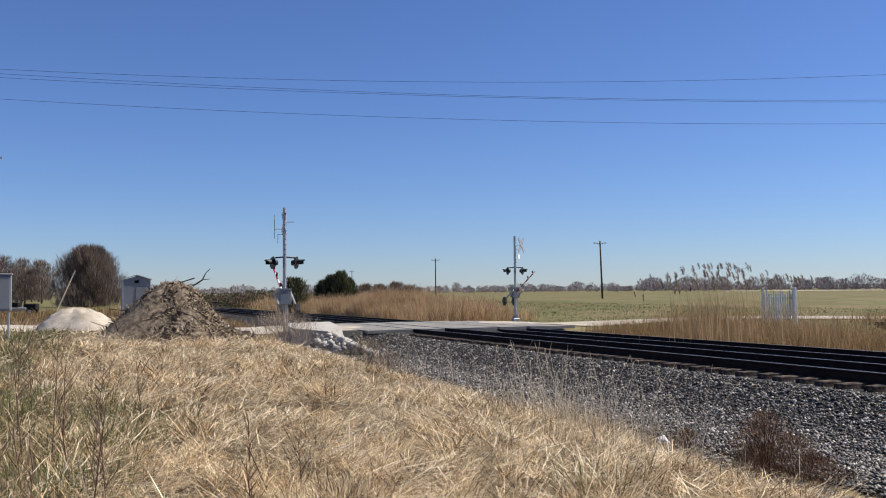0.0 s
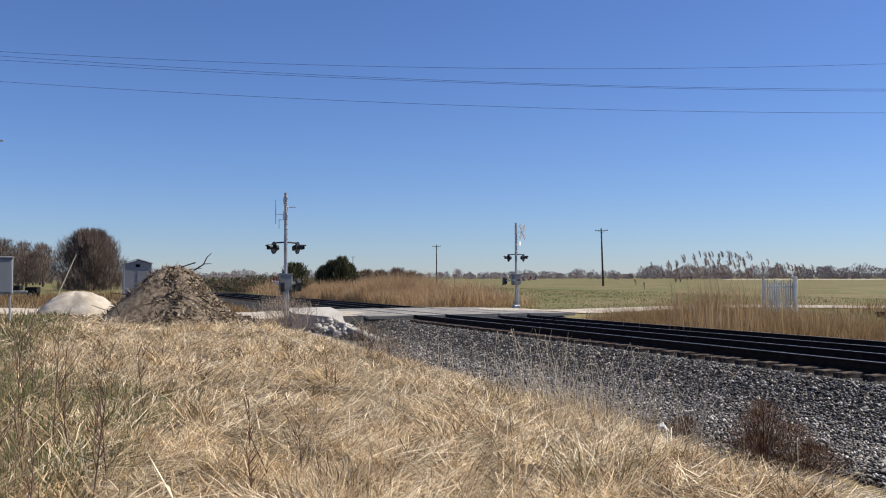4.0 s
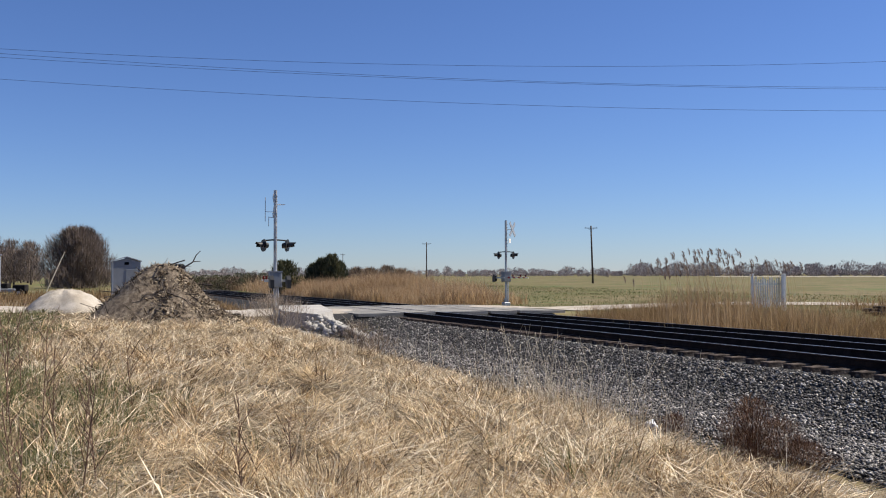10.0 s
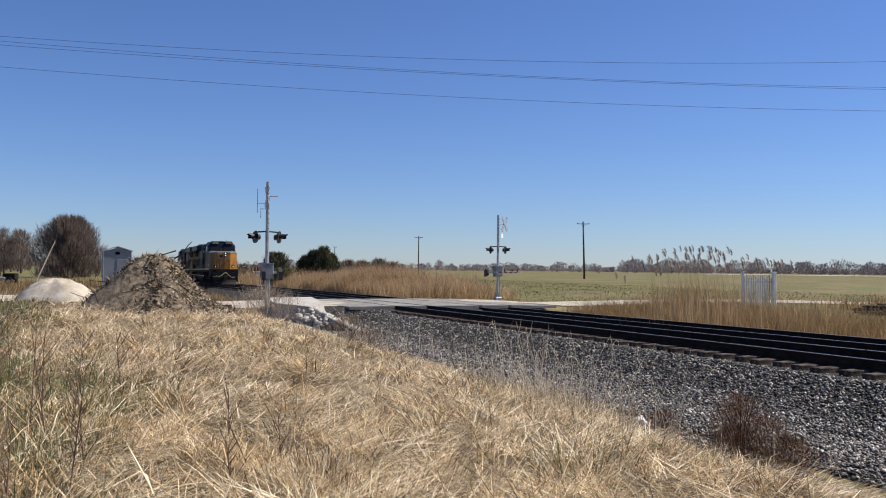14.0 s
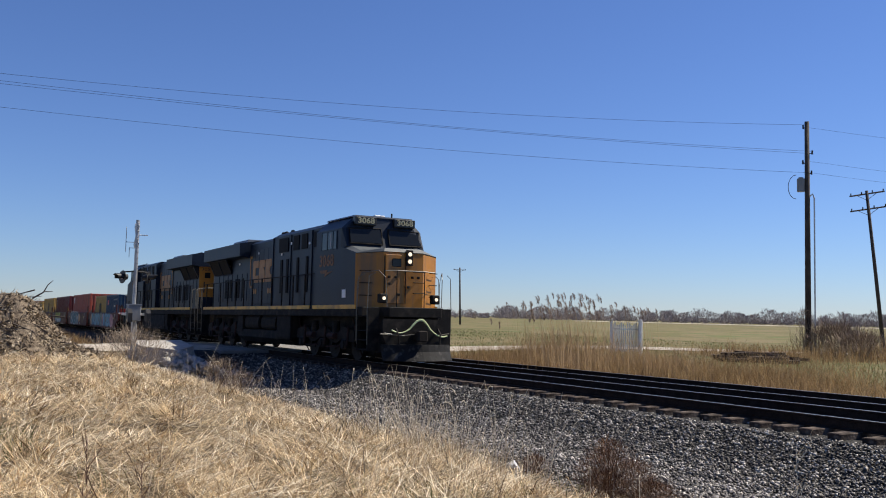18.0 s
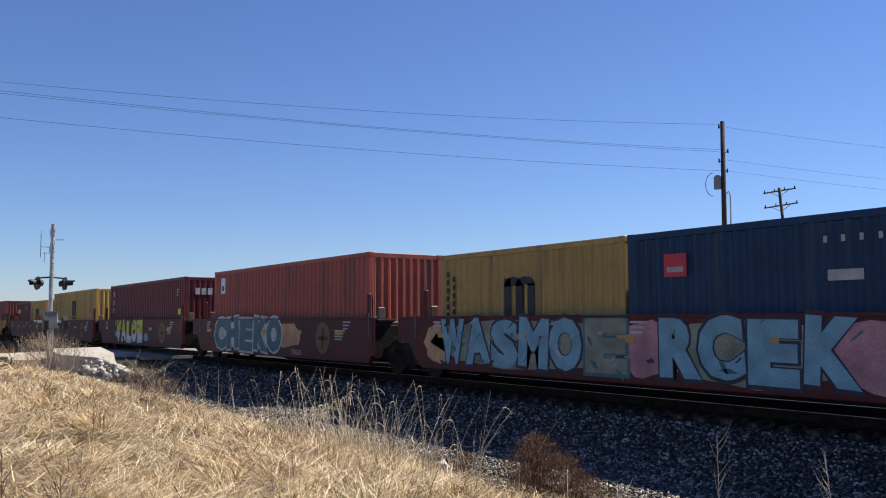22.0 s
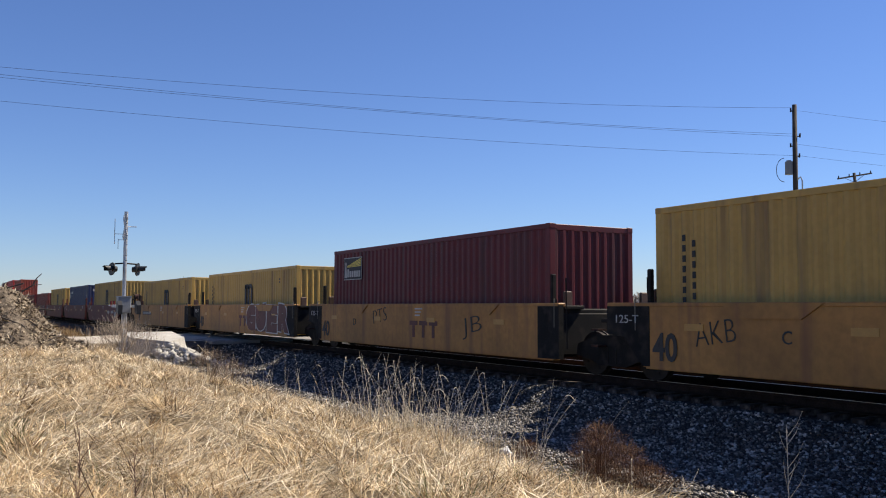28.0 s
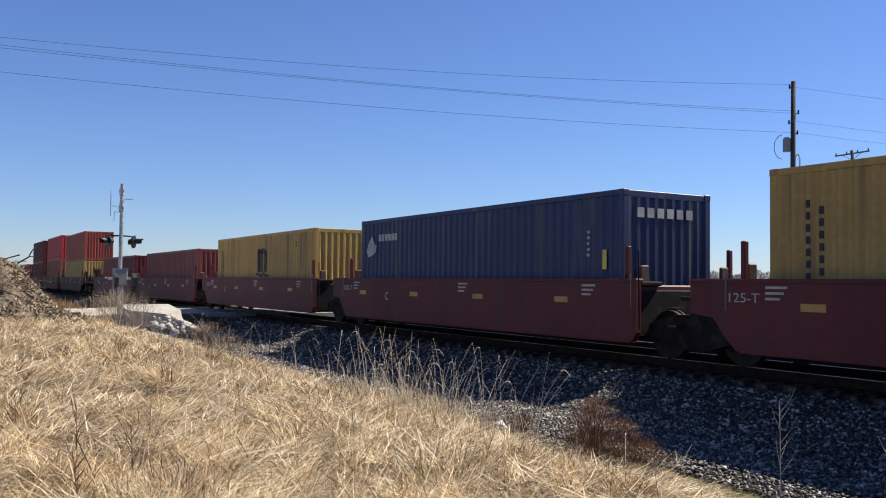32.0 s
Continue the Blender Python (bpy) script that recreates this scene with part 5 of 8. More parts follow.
def well_unit(front, length, paint, label, head=False, tail=False, number=None):
    """One well: two deep side sills, end frames, a truck at its rear joint; an end platform where the car ends."""
    P = WMAT[paint]
    w = thing("well_car", label, "freight car", group="well cars of the train")
    hx = length / 2
    a, b = -hx - (2.0 if tail else 1.4), hx + (2.0 if head else 0.75)
    cut_r, cut_f = (1.2 if tail else 0.85), (1.2 if head else 0.0)
    front_end = [(b, 0.92), (b - cut_f * 0.55, 0.86), (b - cut_f * 0.9, 0.55), (b - cut_f - 0.15, 0.33)] if head else [(b, 0.50), (b - 0.12, 0.33)]
    outline = [(a, 1.47), (b, 1.47)] + front_end + [(a + cut_r + 0.15, 0.33), (a + cut_r * 0.9, 0.55), (a + cut_r * 0.6, 0.86), (a, 0.92)]
    for s in (-1, 1):
        sill = part("side_sill", Geo().prism(outline, "y", s * 1.50 - 0.06, s * 1.50 + 0.06), P, w)
        bpart("top_chord", sill, P, (a, b, s * 1.47 - 0.10, s * 1.47 + 0.10, 1.44, 1.52), 0.015)
        bpart("bottom_chord", sill, P, (a + cut_r + 0.2, b - cut_f - 0.2, s * 1.46 - 0.09, s * 1.46 + 0.09, 0.29, 0.36), 0.01)
        if s < 0:
            n = 5 if paint == "maroon" else 4
            for k in range(n):
                x = a + (b - a) * (k + 0.7) / (n + 0.4)
                bpart("reflector", sill, M_YELL_ST, (x - 0.22, x + 0.22, -1.572, -1.558, 1.02, 1.14), 0.0)
            if paint == "orange":
                for x0, x1 in ((-4.6, -2.6), (2.4, 4.6)):
                    part("guide_flange", Geo().prism([(x0, 1.50), (x1, 1.50), (x1 - 0.4, 1.25), (x0 + 0.4, 1.25)], "y", -1.59, -1.555), P, sill)
            for x in np.arange(a + 2.4, b - 2.2, 1.55):
                bpart("sill_rib", sill, P, (x - 0.03, x + 0.03, -1.40, -1.36, 0.4, 1.45), 0.0)
            for x, z in ((a + 1.6, 1.36), (b - 1.6, 1.36), (0.4, 1.36)) if paint != "orange" else ((0.4, 1.36),):
                for i in range(3):
                    bpart("writing_bar", sill, M_OFFWHITE, (x, x + 0.42 - 0.07 * i, -1.568, -1.558, z - i * 0.09, z - i * 0.09 + 0.04), 0.0)
    for e, cut in ((-1, tail), (1, head)):
        xe = e * (hx + 0.35)
        bpart("end_frame", w, M_BLACK if paint == "orange" else P, (xe - 0.15, xe + 0.15, -1.45, 1.45, 0.62, 1.40), 0.03)
        bpart("end_bulkhead", w, M_BLACK, (xe + e * 0.1 - 0.08, xe + e * 0.1 + 0.08, -1.42, 1.42, 0.40, 1.30), 0.02)
        for s in (-1, 1):
            bpart("guide_post", w, M_BLACK if paint == "orange" else P, (xe - 0.05, xe + 0.05, s * 1.40 - 0.05, s * 1.40 + 0.05, 1.40, 2.15), 0.015)
            bpart("guide_plate", w, M_PALEPL if paint == "maroon" else M_BROWNPL, (xe + e * 0.12 - 0.04, xe + e * 0.12 + 0.04, s * 1.1 - 0.11, s * 1.1 + 0.11, 1.46, 1.78), 0.02)
            bpart("plate_foot", w, M_BLACK, (xe + e * 0.12 - 0.12, xe + e * 0.12 + 0.12, s * 1.0 - 0.28, s * 1.0 + 0.28, 1.38, 1.47), 0.02)
            part("grab_iron", Geo().tube([(xe + e * 0.2, s * 1.52, 1.0), (xe + e * 0.25, s * 1.56, 1.0), (xe + e * 0.25, s * 1.56, 1.6), (xe + e * 0.2, s * 1.52, 1.6)], 0.015, 5), M_HANDRAIL, w)
    for x in np.arange(-hx + 0.8, hx, 1.5):
        bpart("cross_bearer", w, M_BLACK, (x - 0.12, x + 0.12, -1.42, 1.42, 0.27, 0.355), 0.0)
    if head or tail:
        e = 1 if head else -1
        xo = e * (hx + 2.0)
        x0, x1 = sorted((e * (hx + 0.3), xo + e * 0.9))
        bpart("end_platform", w, M_RIG, (x0, x1, -1.35, 1.35, 1.00, 1.12), 0.02)
        deck_rigging(w, hx, e, int(front))
        bpart("end_sill", w, M_RIG, (min(xo + e * 0.8, xo + e * 0.95), max(xo + e * 0.8, xo + e * 0.95), -1.45, 1.45, 0.95, 1.14), 0.02)
        bpart("centre_sill", w, M_BLACK, (x0, x1, -0.3, 0.3, 0.7, 1.02), 0.02)
        part("coupler", Geo().box(min(xo, xo + e * 1.65), max(xo, xo + e * 1.65), -0.13, 0.13, 0.78, 1.0, 0.03), M_TRUCK, w)
        freight_truck(w, e * (hx + 1.95))
        hand_brake(w, e * (hx + 1.65), e, P)
        for s in (-1, 1):
            for dx in (0.25, 0.85):
                part("corner_post", Geo().box(xo + e * dx - 0.035, xo + e * dx + 0.035, s * 1.38 - 0.035, s * 1.38 + 0.035, 1.1, 2.15 - 0.2 * (dx > 0.5), 0.008), M_BLACK, w)
            part("grab_rail", Geo().tube([(xo + e * 0.9, s * 1.45, 0.4), (xo + e * 0.9, s * 1.5, 1.1), (xo + e * 0.9, s * 1.45, 1.95)], 0.018, 5), M_HANDRAIL, w)
            for z in (0.42, 0.75):
                bpart("step", w, M_RIG, (min(xo + e * 0.55, xo + e * 0.95), max(xo + e * 0.55, xo + e * 0.95), s * 1.4 - 0.1, s * 1.4 + 0.1, z, z + 0.03), 0.0)
        part("air_reservoir", Geo().tube([(e * (hx + 0.65), -0.7, 1.42), (e * (hx + 0.65), 0.7, 1.42)], 0.22, 14), M_RIG, w)
        part("brake_valve", Geo().box(e * (hx + 1.1) - 0.15, e * (hx + 1.1) + 0.15, -0.9, -0.5, 1.12, 1.5, 0.04), M_BLACK, w)
        part("brake_pipe", Geo().tube([(e * (hx + 0.4), -1.0, 1.25), (xo, -1.0, 1.3), (xo + e * 0.8, -0.6, 1.2)], 0.03, 6), M_TRUCK, w)
    if not tail:
        freight_truck(w, -hx - 1.77)
        bpart("joint_casting", w, M_BLACK, (-hx - 2.5, -hx - 0.3, -0.45, 0.45, 0.72, 1.12), 0.04)
        bpart("joint_platform", w, M_TRUCK, (-hx - 1.9, -hx - 0.5, -1.3, 1.3, 1.12, 1.20), 0.01)
        bpart("joint_web", w, M_BLACK, (-hx - 1.85, -hx - 0.7, -1.05, -0.97, 0.55, 1.15), 0.02)
        part("brake_cylinder", Geo().tube([(-hx - 1.6, -1.0, 1.32), (-hx - 0.9, -1.0, 1.32)], 0.13, 10), M_BLACK, w)
        part("joint_step", Geo().box(-hx - 2.15, -hx - 1.95, -1.35, -1.1, 0.62, 0.66).box(-hx - 2.15, -hx - 1.95, -1.35, -1.1, 0.95, 0.99), M_RIG, w)
        part("ladder_rail", Geo().tube([(-hx - 2.72, -1.52, 0.55), (-hx - 2.72, -1.55, 2.05)], 0.016, 5).tube([(-hx - 3.05, -1.52, 0.55), (-hx - 3.05, -1.55, 1.6)], 0.016, 5), M_TRUCK, w)
    on_train(w, front - hx)
    return w, hx


UNITS = []
for rows, paint, words in (((-46.45, -62.15, -77.90, -93.60, -108.95), "maroon", "dark maroon articulated well car"),
                           ((-128.2, -143.7, -159.6, -175.4, -190.95), "orange", "weathered orange-yellow articulated well car"),
                           ((-211.2, -226.9, -243.0, -258.8, -274.8), "oxide", "red-oxide articulated well car"),
                           ((-297.0, -313.0, -329.0, -348.0), "maroon", "maroon well car under stacked containers")):
    for i, f in enumerate(rows):
        head, tail = i == 0, i == len(rows) - 1
        words2 = words + (" heading its set, with hand brake" if head else " ending its set, with hand brake" if tail else " between shared trucks")
        UNITS.append(well_unit(f, C40, paint, words2, head, tail))

# graffiti, emblems and stencils on the wells
G_TEAL = mat("teal_spray_paint", (0.035, 0.13, 0.15), 0.6, var=0.3, scale=2, bump=0.0)
G_SKY = mat("light_blue_spray_paint", (0.16, 0.33, 0.40), 0.6, var=0.3, scale=2, bump=0.0)
G_WHITE = mat("white_spray_paint", (0.50, 0.50, 0.47), 0.6, var=0.3, scale=2, bump=0.0)
G_PALE = mat("faded_white_spray_paint", (0.30, 0.33, 0.33), 0.6, var=0.35, scale=2, bump=0.0)
G_OLIVE = mat("pale_olive_spray_paint", (0.20, 0.22, 0.16), 0.6, var=0.35, scale=2, bump=0.0)
G_PINK = mat("pink_spray_paint", (0.42, 0.20, 0.22), 0.6, var=0.3, scale=2, bump=0.0)
G_PEACH = mat("peach_spray_paint", (0.50, 0.27, 0.13), 0.6, var=0.35, scale=2, bump=0.0)
G_LIME = mat("yellow_green_spray_paint", (0.48, 0.47, 0.04), 0.6, var=0.25, scale=2, bump=0.0)
G_BROWN = mat("brown_spray_paint", (0.11, 0.030, 0.024), 0.6, var=0.3, scale=2, bump=0.0)
G_BLACK = mat("black_spray_paint", (0.02, 0.02, 0.022), 0.6, var=0.2, bump=0.0)
G_INK = mat("navy_spray_outline", (0.012, 0.020, 0.045), 0.6, var=0.3, scale=3, bump=0.0)
gr = random.Random(77)
EMBL = mat("faded_tan_emblem", (0.15, 0.085, 0.035), 0.7, var=0.3, scale=4, bump=0.0)


def graffiti(w, word, x, z, width, height, fill, edge, bold=0.06, rim=0.05):
    """Fat sprayed letters, each with its outline behind it, jostling along a sill."""
    n = len(word)
    step = width / n
    for i, ch in enumerate(word):
        xc, zc, turn = x - width / 2 + (i + 0.5) * step, z + 0.03 * math.sin(i * 2.3), 4 * math.sin(i * 1.7)
        lettering("graffiti_outline", ch, height * 1.36, edge, w, side_at(xc, zc, -1.566 - 0.0004 * (i % 2)) @ pose(0, 0, 0, 0, 0, turn), step * 1.08, "", 1.0, bold + rim, 0.003)
        lettering("graffiti_letter", ch, height * 1.27, fill, w, side_at(xc, zc, -1.571 - 0.0004 * (i % 2)) @ pose(0, 0, 0, 0, 0, turn), step * 0.97, "fat sprayed graffiti letter", 1.0, bold, 0.003)


def cloud(w, x0, x1, z0, z1, material, seed, name="graffiti_patch"):
    r = random.Random(seed)
    n = 18
    pts = [((x0 + x1) / 2 + (x1 - x0) / 2 * math.cos(6.28318 * k / n) * r.uniform(0.82, 1.05), (z0 + z1) / 2 + (z1 - z0) / 2 * math.sin(6.28318 * k / n) * r.uniform(0.8, 1.05)) for k in range(n)]
    return part(name, Geo().prism(pts, "y", -1.5607 - 0.0006 * (seed % 4), -1.559), material, w)


w, hx = UNITS[0]
cloud(w, -6.3, -5.0, 0.36, 1.44, G_PEACH, 1)
cloud(w, 0.1, 1.5, 0.36, 1.46, G_PINK, 2)
cloud(w, 4.0, 6.0, 0.36, 1.46, G_PINK, 3)
cloud(w, -6.0, 0.6, 0.33, 1.48, G_OLIVE, 25)
cloud(w, 0.8, 4.6, 0.33, 1.48, G_OLIVE, 29)
for wd, x, wid in (("WASMO", -3.2, 4.75), ("E", -0.25, 1.1), ("RCEK", 2.8, 3.65)):
    graffiti(w, wd, x, 0.90, wid, 0.96, G_OLIVE if wd == "E" else G_SKY, G_INK if wd != "E" else G_TEAL, 0.085, 0.04)
for k in range(34):          # shines, drips and arrow strokes over the letters
    gx0, gz0 = -5.7 + 10.4 * gr.random(), 0.45 + 0.9 * gr.random()
    gl, ga = gr.uniform(0.12, 0.45), gr.uniform(-1.2, 1.2)
    ux, uz = math.cos(ga) * gl, math.sin(ga) * gl * 0.6
    part("graffiti_stroke", Geo().prism([(gx0, gz0), (gx0 + ux * 0.5 + 0.03, gz0 + uz * 0.5 + 0.05), (gx0 + ux, gz0 + uz), (gx0 + ux * 0.5 - 0.03, gz0 + uz * 0.5 - 0.04)], "y", -1.5765, -1.5755), (G_INK, G_PALE, G_TEAL)[k % 3], w)
w, hx = UNITS[1]
cloud(w, 0.2, 2.6, 0.55, 1.40, G_PEACH, 4)
cloud(w, -5.1, 1.2, 0.36, 1.46, G_WHITE, 25)
graffiti(w, "CHEKO", -1.95, 0.92, 6.1, 1.02, G_TEAL, G_WHITE, 0.10)
lettering("graffiti", "CHEKO", 0.22, M_OFFWHITE, w, side_at(2.2, 0.46, -1.566), 0.7)
w, hx = UNITS[2]
graffiti(w, "VALOE", -1.3, 0.90, 4.75, 0.94, [G_LIME, G_WHITE], G_BLACK, 0.12, 0.06)
for k in range(16):
    gx0, gz0 = -3.9 + 5.1 * gr.random(), gr.choice((0.5, 0.62, 1.15, 1.3)) + 0.08 * gr.random()
    part("graffiti_stroke", Geo().prism([(gx0, gz0), (gx0 + gr.uniform(0.06, 0.2), gz0 + 0.07), (gx0 + 0.14, gz0 - 0.10), (gx0 + 0.02, gz0 - 0.12)], "y", -1.5765, -1.5755), (G_BLACK, G_SKY)[k % 2], w)
cloud(w, -3.9, -3.2, 0.6, 1.0, G_SKY, 21)
cloud(w, 1.3, 2.0, 0.5, 0.9, G_SKY, 22)
for i in (1, 2, 3, 4):
    w, hx = UNITS[i]
    xe = 4.1 if i > 1 else 4.0
    e = part("round_emblem", Geo().disc((xe, -1.563, 0.92), "y", 0.46, 0.012, 24), EMBL, w, "faded round emblem with a cross")
    bpart("emblem_cross", e, WMAT["maroon"], (xe - 0.05, xe + 0.05, -1.573, -1.565, 0.62, 1.22), 0.0)
    bpart("emblem_cross", e, WMAT["maroon"], (xe - 0.30, xe + 0.30, -1.573, -1.565, 0.87, 0.97), 0.0)
    small_print(w, xe + 0.9, 1.15, M_OFFWHITE, 1, 0.01)
    for k in range(4):
        bpart("writing_bar", w, M_OFFWHITE, (xe + 0.75, xe + 1.35 - 0.06 * k, -1.568, -1.558, 1.12 - k * 0.08, 1.16 - k * 0.08), 0.0)
lettering("stencil", "C", 0.42, M_OFFWHITE, UNITS[3][0], side_at(-2.6, 0.98, -1.566))
lettering("stencil", "B", 0.30, M_OFFWHITE, UNITS[4][0], side_at(-2.0, 0.95, -1.566))
cloud(UNITS[4][0], -3.8, -2.6, 0.75, 1.35, G_BROWN, 9)
# orange set
for i in (5, 6, 7, 8, 9):
    w, hx = UNITS[i]
    if i > 5:
        for e in ((-1, 1) if i < 9 else (1,)):
            if e > 0:
                bpart("black_end_plate", w, M_BLACK, (hx + 0.0, hx + 0.756, -1.5675, -1.434, 0.325, 1.475), 0.0)
            else:
                part("black_end_plate", Geo().prism([(-hx - 1.4, 0.92), (-hx - 1.4, 1.46), (-hx - 0.22, 1.46), (-hx - 0.22, 0.34), (-hx - 0.40, 0.34), (-hx - 0.63, 0.55), (-hx - 0.89, 0.86)], "y", -1.5675, -1.5585), M_BLACK, w)
    if 5 < i < 9:
        lettering("stencil", "125-T", 0.22, M_OFFWHITE, w, side_at(-hx - 0.85, 1.2, -1.572), 0.62, "white stencilled figures")
    if i < 9:
        lettering("stencil", "40", 0.70, G_BLACK, w, side_at(-hx + 0.18, 0.68, -1.572), 0.62, "black stencilled figures", bold=0.015)
    for k in range(3 if i in (7, 8) else 0):
        bpart("car_mark", w, G_BROWN, (0.1 + k * 0.55, 0.55 + k * 0.55, -1.5665, -1.5585, 0.93, 1.05), 0.0)
        bpart("car_mark", w, G_BROWN, (0.26 + k * 0.55, 0.40 + k * 0.55, -1.567, -1.559, 0.6, 1.05), 0.0)
w, hx = UNITS[6]
cloud(w, 3.2, 6.6, 0.42, 1.44, G_PALE, 5)
graffiti(w, "SOFO", 4.7, 0.92, 3.0, 0.85, mat("grey_blue_spray_paint", (0.28, 0.30, 0.30), 0.6, var=0.2, bump=0.0), G_WHITE, 0.12)
lettering("stencil", "C", 0.3, G_BLACK, w, side_at(-3.28, 0.95, -1.566))
w, hx = UNITS[7]
lettering("stencil", "D", 0.3, G_BLACK, w, side_at(-3.6, 0.95, -1.566))
w, hx = UNITS[8]
cloud(w, 0.9, 6.5, 0.36, 1.48, G_BROWN, 6)
graffiti(w, "GUER", 3.7, 0.92, 5.1, 1.0, G_BROWN, G_WHITE, 0.09, 0.018)
for wi, x, z, txt in ((6, -4.74, 0.98, "AKB"), (7, 3.4, 0.98, "JB"), (7, -1.8, 1.15, "PTS")):
    lettering("scrawl", txt, 0.6, G_BLACK, UNITS[wi][0], side_at(x, z, -1.567) @ pose(0, 0, 0, 0, 0, 8), 0.9, "thin black sprayed scrawl", bold=-0.012)
w, hx = UNITS[9]
bpart("stencil_panel", w, G_BLACK, (-4.6, -2.1, -1.566, -1.558, 0.92, 1.12), 0.0)
for k in range(9):
    bpart("writing_bar", w, M_OFFWHITE, (-4.5 + k * 0.26, -4.36 + k * 0.26, -1.572, -1.564, 0.95, 1.09), 0.0)
lettering("stencil", "40", 0.6, G_BLACK, w, side_at(-5.6, 0.72, -1.566), 0.5, "black stencilled figures")
cloud(w, -1.0, 2.4, 0.6, 1.4, WMAT["orange"], 8)
# red-oxide set
for i in (10, 11, 12, 13, 14):
    w, hx = UNITS[i]
    if i == 10:
        for k in range(4):
            bpart("writing_bar", w, M_OFFWHITE, (2.65 + k * 0.22, 2.80 + k * 0.22, -1.568, -1.558, 0.88, 1.08), 0.0)
        for k in range(6):
            bpart("writing_bar", w, M_OFFWHITE, (4.1 + k * 0.19, 4.23 + k * 0.19, -1.568, -1.558, 0.90, 1.10), 0.0)
        lettering("stencil", "40", 0.6, M_OFFWHITE, w, side_at(5.8, 0.8, -1.566), 0.75, "white stencilled figures", bold=0.012)
    else:
        lettering("stencil", "C", 0.32, M_OFFWHITE, w, side_at(-3.6, 0.98, -1.566))
    lettering("stencil", "125-T", 0.22, M_OFFWHITE, w, side_at(-hx - 0.25, 1.2, -1.566), 0.62, "white stencilled figures")

# ---- the place beside the track ----
def at_ground(x, y, lift=0.0):
    return float(ground_z(x, y)) + lift


def from_eye(az, dist):
    """A place at so many degrees to the right of the track's far end (-x), and so far from the eye."""
    return -dist * math.cos(radians(az)), dist * math.sin(radians(az))


# crossing signals: mast, flashing lights, crossbuck, gate with counterweights
M_BLACKP = mat("black_signal_paint", (0.012, 0.012, 0.012), 0.5, var=0.2, bump=0.0)
M_LENS = mat("dark_red_lens", (0.10, 0.008, 0.008), 0.25, var=0.0, bump=0.0)
GATES = []


def crossing_signal(x, y, facing, label, arm_side, edge_on, turn):
    """facing: degrees of the road's traffic that it faces; the gate arm lies to arm_side (+1: towards +x)."""
    z = at_ground(x, y)
    s = thing("crossing_signal", label, "crossing signal", group="crossing signals", at=pose(x, y, z))
    H = 4.85 - z
    part("mast", Geo().tube([(0, 0, 0), (0, 0, H)], 0.075, 12), M_ALU, s, "galvanised steel mast")
    part("mast_base", Geo().box(-0.22, 0.22, -0.22, 0.22, 0, 0.25, 0.03).tube([(0, 0, 0.25), (0, 0, 0.5)], 0.13, 10), M_ALU, s)
    for k in range(9):
        zz = 2.9 - z + k * 0.21
        part("step_bolt", Geo().tube([(0.06, 0, zz), (0.24, 0.03, zz)], 0.014, 5), M_ALU, s)
    zl = 2.56 - z
    part("light_arm", Geo().tube([(-0.05, -0.5, zl + 0.2), (0, 0, zl + 0.24), (-0.05, 0.5, zl + 0.2)], 0.035, 6), M_BLACKP, s, at=pose(0, 0, 0, 0, 0, turn))
    for d in (-1, 1):
        for xo in (-0.32, 0.30):
            head = part("light_background", Geo().tube([(0, 0, 0), (0.02, 0, 0)], 0.25, 20), M_BLACKP, s, "black round light background")
            head.matrix_basis = pose(0, 0, 0, 0, 0, turn) @ pose(xo, d * 0.47, zl, 0, 0, d * 68)
            part("light_lens", Geo().tube([(0.02, 0, 0), (0.05, 0, 0)], 0.105, 16), M_LENS, head)
            rim = [(0.02, 0.125 * math.cos(a), 0.125 * math.sin(a)) for a in np.linspace(-0.5, math.pi + 0.5, 14)]
            rim2 = [(p[0] + (0.32 if 0.3 < (i / 13) < 0.7 else 0.24), p[1], p[2]) for i, p in enumerate(rim)]
            part("light_hood", Geo().add(rim + rim2, [(i, i + 1, 15 + i, 14 + i) for i in range(13)]), M_BLACKP, head)
            part("lamp_case", Geo().tube([(-0.16, 0, 0), (0, 0, 0)], 0.11, 12), M_BLACKP, head)
    # crossbuck
    zc = 4.25 - z
    cb = part("crossbuck", Geo().box(-0.012, 0.012, -0.6, 0.6, -0.11, 0.11), M_ALU, s, "crossed boards seen from their bare metal back")
    cb.matrix_basis = pose(0.14 * (1 if not edge_on else -1), 0.40 if not edge_on else 0, zc, 45, 0, facing)
    cb2 = part("crossbuck", Geo().box(-0.012, 0.012, -0.6, 0.6, -0.11, 0.11), M_ALU, s, "crossed boards seen from their bare metal back")
    cb2.matrix_basis = pose(0.17 * (1 if not edge_on else -1), 0.40 if not edge_on else 0, zc, -45, 0, facing)
    part("sign_bracket", Geo().tube([(0, 0, zc), (0.14, 0.38, zc)], 0.02, 6), M_ALU, s)
    part("track_count_sign", Geo().box(-0.01, 0.01, -0.15, 0.15, -0.14, 0.14), M_WHITE, s, "small white plate", at=pose(0.12 if not edge_on else -0.1, 0.22 if not edge_on else 0, zc - 0.75, 0, 0, facing))
    # gate mechanism
    zb = 1.15 - z
    part("gate_machine", Geo().box(-0.26, 0.26, -0.24, 0.24, zb - 0.32, zb + 0.32, 0.03).box(-0.28, 0.28, -0.26, 0.26, zb + 0.30, zb + 0.35), M_GREYBOX, s, "grey gate machine case")
    part("cable_conduit", Geo().tube([(0.13, 0.08, 0.1), (0.14, 0.08, zb - 0.3)], 0.04, 8), M_ALU, s)
    arm = tagged(new("gate_arm"), "red and white striped gate arm with counterweights")
    arm.parent = s
